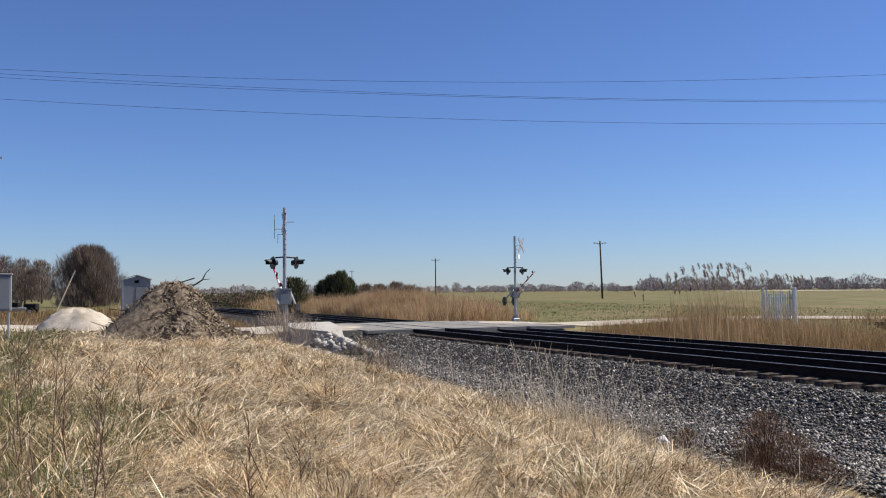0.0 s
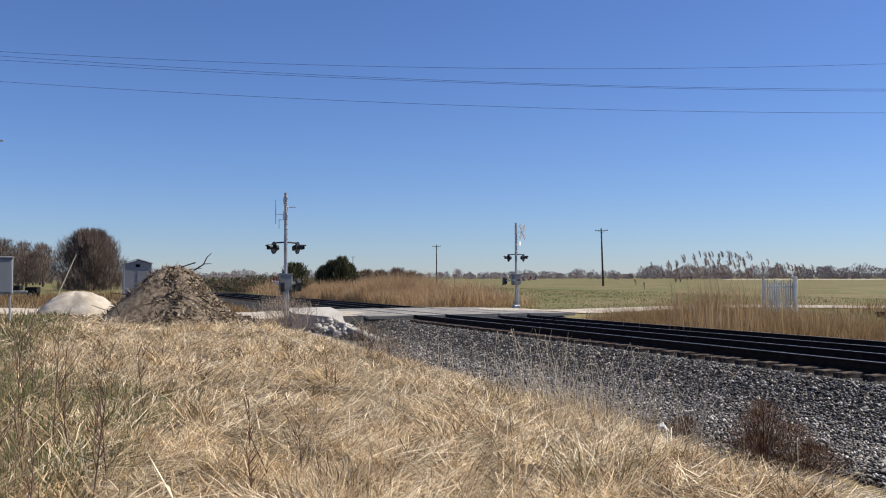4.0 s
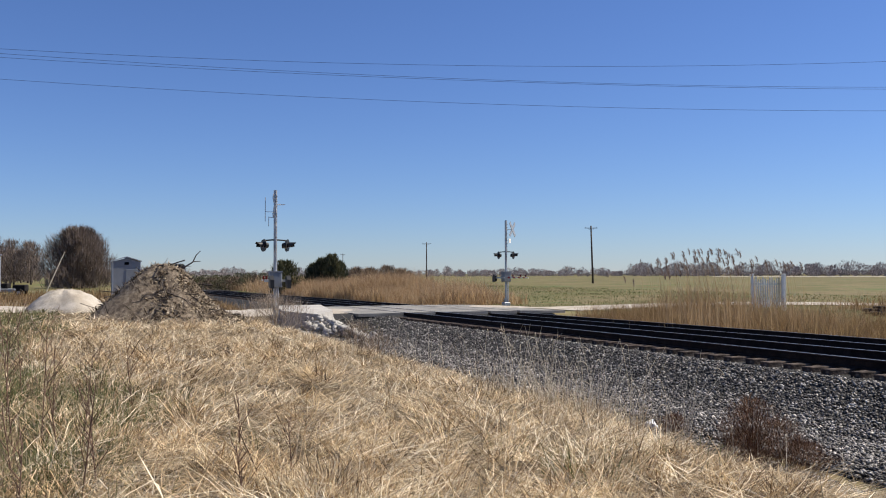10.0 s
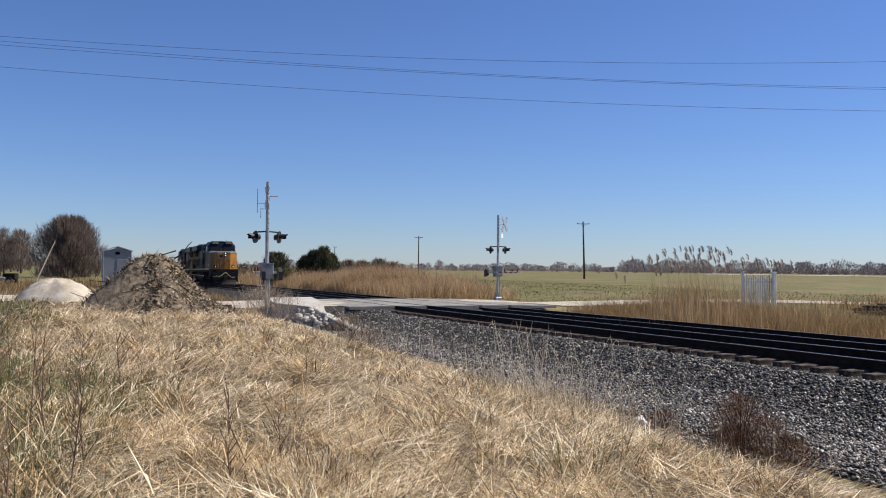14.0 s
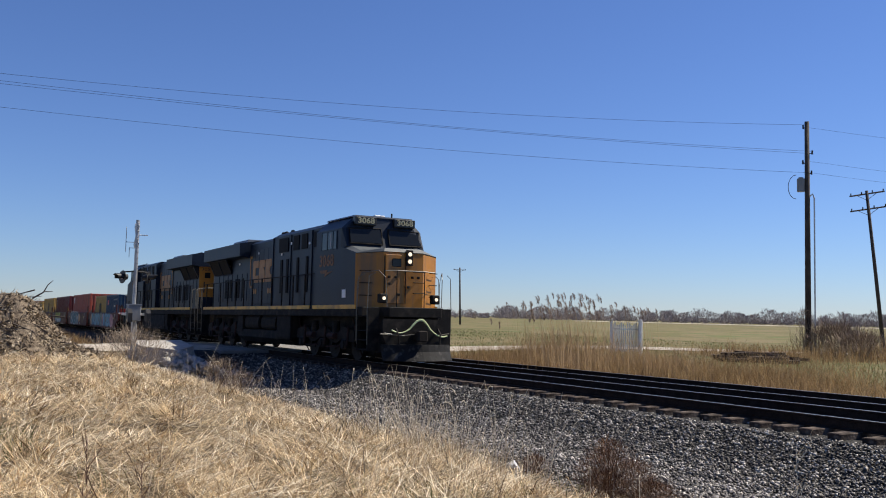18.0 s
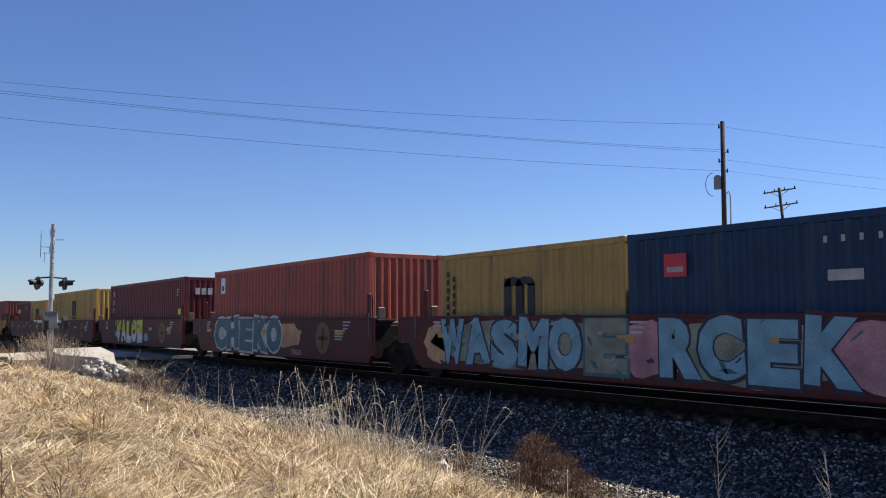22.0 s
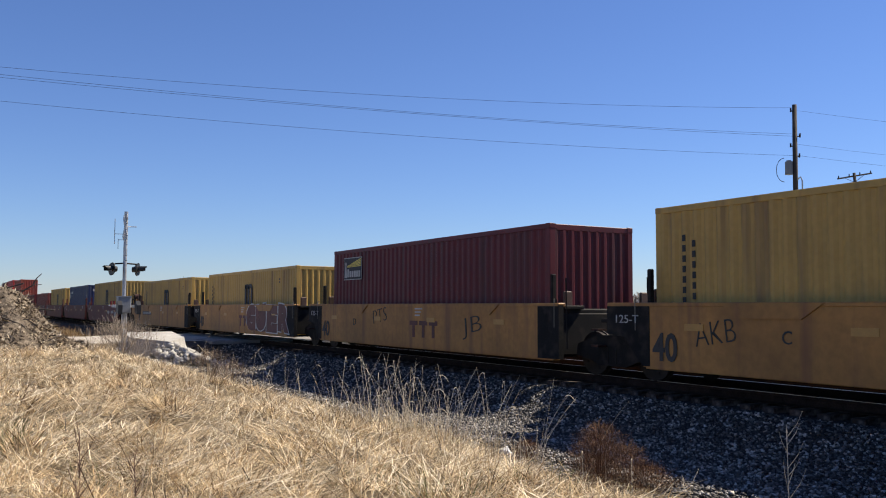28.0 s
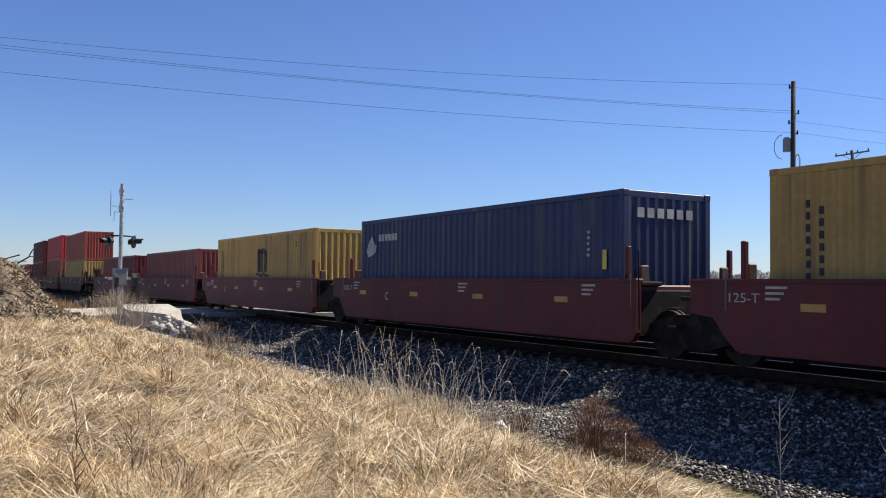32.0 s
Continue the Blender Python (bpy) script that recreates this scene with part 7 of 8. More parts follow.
def weed(x, y, h, seed, label, material=None):
    """A dead branching weed: a dark stem with rising side twigs."""
    r = random.Random(seed)
    w = thing("dead_weed", label, "dead weed", group="dead weeds on the bank", at=pose(x, y, at_ground(x, y)))
    lx, ly = r.uniform(-0.12, 0.12), r.uniform(-0.12, 0.12)
    part("stem", Geo().tube([(0, 0, 0), (lx * 0.5, ly * 0.5, h * 0.5), (lx, ly, h)], 0.006, 5, 0.0025), material or M_WEED, w)
    for k in range(9):
        u = 0.25 + 0.7 * k / 9
        a = r.uniform(0, 6.28)
        l = h * r.uniform(0.16, 0.34)
        b = Vector((lx * u, ly * u, h * u))
        part("twig", Geo().tube([b, b + Vector((math.cos(a) * l * 0.4, math.sin(a) * l * 0.4, l * 0.55)), b + Vector((math.cos(a) * l * 0.6, math.sin(a) * l * 0.6, l))], 0.004, 4, 0.002), material or M_WEED, w)
    return w


M_WEED = mat("dark_dead_weed", (0.15, 0.088, 0.058), 0.9, var=0.3, scale=6, bump=0.0)
for k, (x, y, h) in enumerate(((-6.4, -0.15, 0.85), (-6.7, -0.05, 0.7), (-8.6, -0.75, 1.25), (-8.9, -0.55, 1.3), (-8.2, -1.0, 1.1), (-9.6, -0.9, 1.2), (-7.4, -0.95, 0.75), (-7.8, 1.1, 0.6), (-10.5, 0.3, 0.9), (-7.0, 1.4, 0.5), (-6.2, 0.9, 0.45), (-7.9, -0.9, 0.9), (-8.0, -0.35, 0.8), (-9.2, -0.2, 1.0), (-7.1, -0.6, 0.7), (-10.2, -1.3, 1.2), (-9.9, -0.5, 0.9), (-6.0, -0.5, 0.6), (-11.3, -0.9, 1.1))):
    weed(x, y, h, 40 + k, "dead branching weed with dark stems in the grass")


def shrub_cloud(seed, n, r, h, width, lean, lo=0.15, hi=0.5):
    """Places and turns for the fine twigs of a shrub."""
    rng = np.random.default_rng(seed)
    a = rng.uniform(0, 6.28318, n)
    e = np.sqrt(rng.uniform(0, 1, n))
    zz = rng.uniform(0, 1, n) ** 0.8
    rad = r * np.sin(np.clip(0.25 + 0.72 * zz, 0, 1) * math.pi) ** 0.6 * e * (1 + 0.25 * np.sin(a * 3 + seed + 4 * zz) + 0.16 * np.sin(a * 7 + 3 * zz))
    b = np.stack([np.cos(a) * rad, np.sin(a) * rad, h * zz * 0.88], 1)
    a2 = a + rng.normal(0, 0.9, n)
    dirs = np.stack([np.cos(a2), np.sin(a2), np.zeros(n)], 1)
    return b, rng.uniform(lo, hi, n) * r, width * rng.uniform(0.6, 1.5, n), rng.uniform(0.0, lean, n), rng.uniform(-0.5, 0.8, n), rng, dirs


def twig_shrub(name, x, y, r, h, n, material, label, category, seed, width=0.006, lo=0.15, hi=0.5, lean=1.5):
    """A shrub of many fine twigs round a few stems."""
    rng = np.random.default_rng(seed)
    s = thing(name, label, category, at=pose(x, y, at_ground(x, y)))
    g = Geo()
    for k in range(9):
        a, l = rng.uniform(0, 6.28), rng.uniform(0.3, 0.8)
        g.tube([(0, 0, -0.05), (math.cos(a) * r * l * 0.4, math.sin(a) * r * l * 0.4, h * 0.45), (math.cos(a) * r * l, math.sin(a) * r * l, h * rng.uniform(0.7, 0.95))], min(0.016, 0.010 * r / 0.5), 5, 0.003)
    part("stem_tangle", g, material, s)
    v, f = blades(*shrub_cloud(seed, n, r, h, width, lean, lo, hi))
    o = new("twig_crown", sheet_mesh("twig_crown", v, f, material))
    o.parent = s
    return s


bush = twig_shrub("bare_shrub", -8.85, 7.48, 0.44, 0.92, 2600, M_RUSSET, "russet leafless shrub with fine twigs at the ballast's edge", "shrub", 3, 0.0036, 0.12, 0.36, 1.9)
for dx, dy, k, hh in ((0.34, 0.14, 31, 0.66), (-0.26, 0.16, 32, 0.72), (0.14, -0.22, 33, 0.52), (0.55, 0.30, 34, 0.40)):
    v, f = blades(*shrub_cloud(k, 2200, 0.34, hh, 0.0036, 1.9))
    o = new("twig_crown", sheet_mesh("twig_crown", v, f, M_RUSSET))
    o.parent = bush
    o.matrix_basis = pose(dx, dy, 0)
twig_shrub("bare_shrub", -10.65, 7.62, 0.28, 0.36, 1700, M_RUSSET, "small dark leafless shrub beside the litter", "shrub", 4, 0.0036, 0.12, 0.4, 1.9)
twig_shrub("bare_shrub", -34.2, 6.1, 1.5, 1.3, 1500, M_PALEBRUSH, "pale grey leafless brush below the signal mast", "shrub", 5, 0.010)
twig_shrub("bare_shrub", -26.5, 7.3, 0.75, 0.85, 700, M_VINE, "grey twiggy brush where bank and ballast meet", "shrub", 25, 0.008, 0.2, 0.6, 1.2)
twig_shrub("bare_shrub", -24.6, 7.4, 0.6, 0.6, 450, M_VINE, "low grey twiggy brush at the bank's foot", "shrub", 26, 0.008, 0.2, 0.6, 1.2)
for az_, d_, h_, sd_ in ((16.2, 128, 3.3, 81), (17.3, 132, 3.6, 82), (18.2, 128, 3.0, 83), (15.3, 135, 3.4, 84)):
    twig_shrub("bare_shrub", *from_eye(az_, d_), 2.0, h_, 2200, M_VINE, "grey-brown leafless brush behind the reeds", "shrub", sd_, 0.05, 0.15, 0.4, 1.0)
twig_shrub("bare_shrub", -6.3, 1.55, 0.45, 0.22, 700, M_BLADE, "grey tangle of dead brush in the straw", "shrub", 6)
twig_shrub("bare_shrub", UPX + 1.3, UPY + 0.7, 2.1, 1.9, 3400, M_VINE, "brown tangle of dead vines about the tall pole", "shrub", 15, 0.02)
twig_shrub("bare_shrub", UPX + 4.6, UPY - 1.4, 2.0, 1.5, 1800, M_VINE, "low brown brush beside the tall pole", "shrub", 16, 0.02)
twig_shrub("bare_shrub", UPX - 0.1, UPY - 0.2, 0.5, 3.2, 500, M_VINE, "dead vine climbing the tall pole", "shrub", 18, 0.02, 0.3, 0.9)
weed(-6.35, 7.95, 1.05, 71, "pale dead weed with rising twigs on the ballast's edge", M_STEM)
weed(-5.35, 8.5, 0.85, 72, "pale dead weed with rising twigs on the ballast's edge", M_STEM)
spray = thing("dead_branch", "fallen dead branch with a spray of needle twigs", "branch", at=pose(-8.0, 7.35, at_ground(-8.0, 7.35)))
tip = Vector((0.45, 0.42, 0.30))
part("stem", Geo().tube([(0, 0, 0), tip * 0.5 + Vector((0, 0, 0.03)), tip], 0.008, 5, 0.004), M_STEM, spray)
for k in range(22):
    a = sr.uniform(0, 6.28)
    b = tip * sr.uniform(0.45, 1.0)
    part("twig", Geo().tube([b, b + Vector((0.16 * math.cos(a) + 0.05, 0.16 * math.sin(a) + 0.05, 0.12 * sr.uniform(-0.4, 1.3)))], 0.003, 4, 0.0015), M_STEM, spray)
lit = thing("litter_scrap", "crumpled white plastic scrap lying in the grass", "litter", at=pose(-11.35, 7.72, at_ground(-11.35, 7.72, 0.06)) @ Matrix.Diagonal((0.95, 0.95, 0.6, 1)))
lr = random.Random(2)
part("plastic_sheet", Geo().loft([[(0.13 * math.cos(a) * lr.uniform(0.6, 1.2) * k, 0.11 * math.sin(a) * lr.uniform(0.6, 1.2) * k, z + lr.uniform(-0.03, 0.03)) for a in np.linspace(0, 5.6, 8)] for k, z in ((1.0, -0.02), (0.8, 0.06), (0.25, 0.13))]), M_WHITEBOX, lit)


# ---- ballast stones ----
ROCK_V = np.array([(1, 0, 0), (-1, 0, 0), (0, 1, 0), (0, -1, 0), (0, 0, 1), (0, 0, -1)], float)
ROCK_F = np.array([(0, 2, 4), (2, 1, 4), (1, 3, 4), (3, 0, 4), (2, 0, 5), (1, 2, 5), (3, 1, 5), (0, 3, 5)])


def rocks(p, size, rng, squash=0.75):
    """Angular stones, six corners each, turned and stretched at random."""
    n = len(p)
    v = ROCK_V[None] * rng.uniform(0.65, 1.3, (n, 6, 1)) + rng.normal(0, 0.22, (n, 6, 3))
    q = rng.normal(0, 1, (n, 4))
    q /= np.linalg.norm(q, axis=1, keepdims=True)
    w, x, y, z = q.T
    R = np.stack([1 - 2 * (y * y + z * z), 2 * (x * y - z * w), 2 * (x * z + y * w), 2 * (x * y + z * w), 1 - 2 * (x * x + z * z), 2 * (y * z - x * w), 2 * (x * z - y * w), 2 * (y * z + x * w), 1 - 2 * (x * x + y * y)], 1).reshape(n, 3, 3)
    v = np.einsum("nij,nkj->nki", R, v * size[:, None, None]) * np.array([1, 1, squash]) + p[:, None]
    f = ROCK_F[None] + (np.arange(n) * 6)[:, None, None]
    return v.reshape(-1, 3), f.reshape(-1, 3)


M_STONE = ramp_mat("crushed_ballast_stone", [(0.10, (0.018, 0.0155, 0.013)), (0.42, (0.058, 0.051, 0.044)), (0.66, (0.165, 0.148, 0.130)), (0.92, (0.62, 0.575, 0.51))], 3.0, rough=0.6, spec=0.45, bump=0.0, fine=20, by_island=True)


def ballast_stones():
    rng = np.random.default_rng(31)
    p = scatter(360000, -62, 4, 5.0, 11.75, rng)
    d = np.hypot(p[:, 0], p[:, 1])
    p = p[in_view(p, 4, 80) & distance_thin(p, 12.5, rng)]
    fringe = edge_y(p[:, 0], p[:, 1]) + rng.uniform(-0.1, 0.4, len(p))
    p = p[(p[:, 1] > fringe) & (road_distance(p[:, 0], p[:, 1]) > 5.6)]
    d = np.hypot(p[:, 0], p[:, 1])
    s = rng.uniform(0.015, 0.035, len(p)) * (0.8 + 0.2 * d / 13)
    b = with_z(p, 0.03)
    b[:, 2] += rng.uniform(-0.01, 0.02, len(p))
    b[:, 2] -= 0.03 * ((p[:, 1] > 11.55))
    q = scatter(16000, -50, 6, 11.8, 19.6, rng)
    q = q[distance_thin(q, 14, rng) & (road_distance(q[:, 0], q[:, 1]) > 5.8)]
    c = with_z(q, 0.02)
    return rocks(np.concatenate([b, c]), np.concatenate([s, rng.uniform(0.025, 0.045, len(q))]), rng)


stuff("ballast_stones", *ballast_stones(), M_STONE, "angular grey and white crushed stones of the track bed", "ballast stones")

# pale broken rock by the crossing
M_RIPRAP = ramp_mat("pale_limestone_rock", [(0.1, (0.21, 0.195, 0.175)), (0.5, (0.36, 0.34, 0.31)), (0.9, (0.56, 0.54, 0.50))], 2.0, rough=0.9, bump=0.3, fine=25, by_island=True)
rr = random.Random(8)
rip = thing("rock_pile", "heap of pale broken limestone rocks beside the crossing", "rock pile", at=pose(-34.0, 8.4, at_ground(-34.0, 8.4)))
rrn = np.random.default_rng(8)
for k in range(300):
    u, t = rr.random(), rr.gauss(0, 0.55)
    x, y = -1.4 + 3.2 * u, -0.75 + 0.75 * u + t
    v, f = rocks(np.zeros((1, 3)), np.array([rr.uniform(0.08, 0.23)]), rrn)
    crest = max(0.0, 1 - (t / 0.8) ** 2) * (0.9 - 0.55 * u)
    z = at_ground(-34.0 + x, 8.4 + y) - rip.matrix_basis.translation.z + 0.06 + crest * rr.random() ** 0.5
    o = new("rock", sheet_mesh("rock", v, f, M_RIPRAP))
    o.parent = rip
    o.matrix_basis = pose(x, y, z)
slab = thing("concrete_slab", "pale broken concrete slab half buried beside the crossing", "concrete slab", at=pose(-37.0, 7.8, at_ground(-37.0, 7.8) + 0.22, 0, 0, -8))
part("slab", Geo().loft([[(-2.2, -1.2, -0.5), (1.9, -1.0, -0.5), (2.6, 0.5, -0.5), (0.9, 1.3, -0.5), (-2.0, 1.0, -0.5)], [(-2.1, -1.1, 0.32), (1.7, -0.9, 0.24), (2.4, 0.45, 0.12), (0.8, 1.15, 0.22), (-1.9, 0.9, 0.36)]]), M_RIPRAP, slab)


# ---- heaps ----
def blunt(u):
    """A cone with its top worn round."""
    c = np.clip((1 - u) * 1.26, 0, None)
    return np.where(c < 0.75, c, 0.75 + 0.25 * np.tanh((c - 0.75) / 0.25))


def heap(name, x, y, r, h, label, material, seed, flat=0.0, squash=1.0, lean=0.0):
    rng = np.random.default_rng(seed)
    n, m = 64, 26
    th, u = np.meshgrid(np.linspace(0, 6.28318, n, endpoint=False), np.linspace(0, 1, m))
    rad = r * u * (1 + 0.10 * np.sin(th * 2 + seed) + 0.06 * np.sin(th * 5))
    prof = blunt(u) if flat < 1 else 1 - u ** 2.2
    if lean:
        prof = prof ** (1 + lean * np.clip(np.sin(th), 0, 1))
    z = h * prof + 0.10 * h * (np.sin(th * 7 + u * 9) * np.sin(u * 13)) * u * (1 - u) * 2
    z += rng.normal(0, 0.012, z.shape) * h
    base = at_ground(x, y)
    X, Y = rad * np.cos(th), rad * np.sin(th) * squash
    Z = z + np.where(u > 0.97, -0.25, 0)
    i = np.arange(n * m).reshape(m, n)
    f = np.stack([i[:-1], np.roll(i, -1, 1)[:-1], np.roll(i, -1, 1)[1:], i[1:]], -1).reshape(-1, 4)
    t = thing(name, label, name.replace("_", " "), at=pose(x, y, base))
    o = new("heap_body", sheet_mesh("heap_body", np.stack([X, Y, Z], -1).reshape(-1, 3), f, material, True))
    o.parent = t
    return t, (lambda a, q: (r * q * np.cos(a), r * q * np.sin(a) * squash, h * blunt(q) ** (1 + lean * np.clip(np.sin(a), 0, 1))))


M_MULCH = ramp_mat("rotting_wood_debris", [(0.25, (0.06, 0.045, 0.033)), (0.5, (0.16, 0.125, 0.09)), (0.75, (0.30, 0.245, 0.18))], 6.0, bump=1.0, fine=28)
M_CHIP = ramp_mat("splintered_wood_chips", [(0.08, (0.05, 0.037, 0.027)), (0.45, (0.17, 0.13, 0.09)), (0.8, (0.33, 0.27, 0.19)), (0.97, (0.55, 0.50, 0.42))], 2.0, rough=0.9, bump=0.2, fine=20, by_island=True)
MX, MY = from_eye(3.45, 35.2)
mound, surf = heap("debris_mound", MX, MY, 2.85, 2.12, "steep mound of broken branches, chips and soil", M_MULCH, 3, lean=0.75)
crn = np.random.default_rng(12)
ca, cq = crn.uniform(0, 6.28318, 5200), np.sqrt(crn.uniform(0, 1, 5200)) * 1.05
cx, cy, cz = surf(ca, cq)
cv, cf = blades(np.stack([cx, cy, cz - 0.02], 1), crn.uniform(0.08, 0.42, 5200), crn.uniform(0.02, 0.065, 5200), crn.uniform(0.7, 1.65, 5200), crn.uniform(-0.4, 0.4, 5200), crn)
o = new("wood_chip_cover", sheet_mesh("wood_chip_cover", cv, cf, M_CHIP))
o.parent = mound
o["kind"] = "stuff"
sv, sf = rocks(np.stack([*surf(crn.uniform(0, 6.28318, 1400), np.sqrt(crn.uniform(0.05, 1.1, 1400)))], 1), crn.uniform(0.03, 0.10, 1400), crn)
o = new("clod_cover", sheet_mesh("clod_cover", sv, sf, M_CHIP))
o.parent = mound
o["kind"] = "stuff"
for k in range(42):
    a, q = crn.uniform(0, 6.28318), math.sqrt(crn.uniform(0.0, 0.9))
    p = Vector(surf(a, q))
    d = Vector((crn.normal(), crn.normal(), crn.normal() * 0.35)).normalized()
    l = crn.uniform(0.4, 1.3)
    part("branch", Geo().tube([p - d * l / 2 + Vector((0, 0, 0.05)), p + Vector((0, 0, 0.10)), p + d * l / 2 + Vector((0, 0, 0.04))], crn.uniform(0.012, 0.035), 5, 0.01), M_WOODPOLE, mound)
top = Vector(surf(1.2, 0.12))
part("branch", Geo().tube([top + Vector((0, 0.3, -0.05)), top + Vector((0.1, 0.65, 0.18)), top + Vector((0.1, 0.78, 0.45)), top + Vector((0.05, 0.95, 0.62))], 0.035, 6, 0.012), M_WOODPOLE, mound, "forked dead branch on top")
part("branch", Geo().tube([top + Vector((0.1, 0.66, 0.2)), top + Vector((0.1, 0.95, 0.22))], 0.02, 5, 0.01), M_WOODPOLE, mound)
WX, WY = from_eye(-2.25, 41.5)
pile, psurf = heap("gravel_pile", WX, WY, 1.75, 1.05, "low smooth pile of pale gravel", M_GRAVEL, 6, 1.0)
patch_n = np.random.default_rng(14)
pp = np.stack([patch_n.normal(-18.0, 1.6, 700), patch_n.normal(0.9, 0.55, 700)], 1)
stuff("spilled_gravel", *rocks(with_z(pp, 0.04), patch_n.uniform(0.012, 0.032, 700), patch_n), M_GRAVEL, "thin spill of pale gravel among the grass", "gravel")

# ---- fence, wood, parked machine ----
fx, fy = from_eye(41.2, 51.5)
fence = thing("picket_fence", "short weathered white picket fence panel among reeds", "fence", at=pose(fx, fy, at_ground(fx, fy), 0, 0, 60))
for k in range(13):
    x = -0.72 + k * 0.12
    h = 1.84 + 0.09 * math.sin(k * 1.9)
    part("picket", Geo().prism([(x - 0.037, 0.2), (x + 0.037, 0.2), (x + 0.037, h - 0.1), (x, h), (x - 0.037, h - 0.1)], "y", -0.012, 0.012), M_WHITE, fence)
for x, y in ((-0.81, 0), (0.81, 0), (1.0, 0.5)):
    part("post", Geo().box(x - 0.07, x + 0.07, y - 0.055, y + 0.055, -0.2, 2.0, 0.01).box(x - 0.09, x + 0.09, y - 0.075, y + 0.075, 2.0, 2.06, 0.01), M_WHITE, fence)
for z in (0.55, 1.5):
    part("rail", Geo().box(-0.78, 0.78, 0.013, 0.05, z - 0.045, z + 0.045), M_WHITE, fence)
px_, py_ = from_eye(49.3, 48.0)
wood = thing("timber_pile", "low pile of old timbers and broken ties in the grass", "timber pile", at=pose(px_, py_, at_ground(px_, py_), 0, 0, 38))
for k in range(16):
    l = rr.uniform(1.6, 3.2)
    z = 0.1 + 0.16 * (k // 6)
    part("timber", Geo().box(-l / 2, l / 2, -0.1, 0.1, -0.08, 0.08, 0.01), M_TIE, wood, at=pose(rr.uniform(-1.0, 1.0), rr.uniform(-0.6, 0.6), z, rr.uniform(-6, 6), rr.uniform(-4, 4), rr.uniform(-14, 14)))
vx, vy = from_eye(-5.3, 74.0)
veh = thing("utility_vehicle", "small parked utility cart with dark tyres beyond the road", "vehicle", at=pose(vx, vy, at_ground(vx, vy), 0, 0, 80))
bpart("body", veh, M_GREYBOX, (-0.65, 0.6, -0.6, 0.6, 0.32, 0.62), 0.06)
bpart("bonnet", veh, M_BLACK, (0.35, 1.25, -0.5, 0.5, 0.4, 0.9), 0.06)
bpart("seat", veh, M_BLACK, (-0.5, 0.0, -0.5, 0.5, 0.62, 1.0), 0.05)
bpart("cargo_bed", veh, M_BLACK, (-1.6, -0.6, -0.65, 0.65, 0.35, 0.95), 0.04)
for x in (-1.2, 0.85):
    for y in (-0.62, 0.62):
        wh = part("wheel", Geo().disc((x, y, 0.3), "y", 0.3, 0.2, 16), M_BLACK, veh)
        part("rim", Geo().disc((x, y, 0.3), "y", 0.14, 0.22, 10), M_ALU, wh)
x, y = from_eye(-2.9, 92)
lean = thing("leaning_post", "pale thin pole leaning before the bare trees", "pole", at=pose(x, y, at_ground(x, y)))
part("shaft", Geo().tube([(0, -0.7, 0), (0, 0.9, 3.9)], 0.06, 6, 0.04), M_STEM, lean)

# ---- trees and scrub ----
def bare_tree(x, y, h, spread_, n, seed, label, material=None, width=0.05, base=0.06, group="bare trees", belly=0.42):
    rng = np.random.default_rng(seed)
    z = at_ground(x, y)
    t = thing("bare_tree", label, "tree", group=group, at=pose(x, y, z))
    g = Geo()
    trunks = 1 if spread_ < h * 0.45 else 5
    for k in range(trunks):
        a = rng.uniform(0, 6.28)
        d = Vector((math.cos(a), math.sin(a), 0)) * (spread_ * 0.35 if trunks > 1 else 0.1)
        g.tube([d * 0.6, d * 0.8 + Vector((0, 0, h * 0.35)), d * 1.1 + Vector((0, 0, h * 0.8))], 0.024 * h, 7, 0.004 * h)
        for j in range(7):
            u = rng.uniform(0.18, 0.8)
            b = d * (0.6 + 0.5 * u) + Vector((0, 0, h * u * 0.85))
            a2 = rng.uniform(0, 6.28)
            o = Vector((math.cos(a2), math.sin(a2), rng.uniform(0.5, 1.2))).normalized() * h * rng.uniform(0.18, 0.34)
            g.tube([b, b + o * 0.6, b + o + Vector((0, 0, 0.05 * h))], 0.008 * h, 5, 0.002 * h)
    part("trunk", g, M_TWIG if material is None else M_WOODPOLE, t)
    u = rng.uniform(0, 1, n)
    a = rng.uniform(0, 6.28318, n)
    zz = base + (1 - base) * u
    lump = 1 + 0.22 * np.sin(a * 3 + zz * 5 + seed) + 0.16 * np.sin(a * 5 - zz * 11) + 0.12 * np.sin(a * 11 + zz * 23)
    rad = spread_ * np.clip(1 - np.abs((zz - belly) / (1.04 - belly)) ** 2.4, 0.03, 1) ** 0.6 * np.sqrt(rng.uniform(0.02, 1, n)) * lump
    b = np.stack([np.cos(a) * rad, np.sin(a) * rad, zz * h * 0.94], 1)
    dirs = np.stack([np.cos(a), np.sin(a), np.zeros(n)], 1)
    v, f = blades(b, rng.uniform(0.05, 0.15, n) * h, width * rng.uniform(0.5, 1.4, n), rng.uniform(0.0, 0.9, n), rng.uniform(-0.3, 0.4, n), rng, dirs)
    o = new("crown", sheet_mesh("crown", v, f, material or M_TWIG))
    o.parent = t
    return t


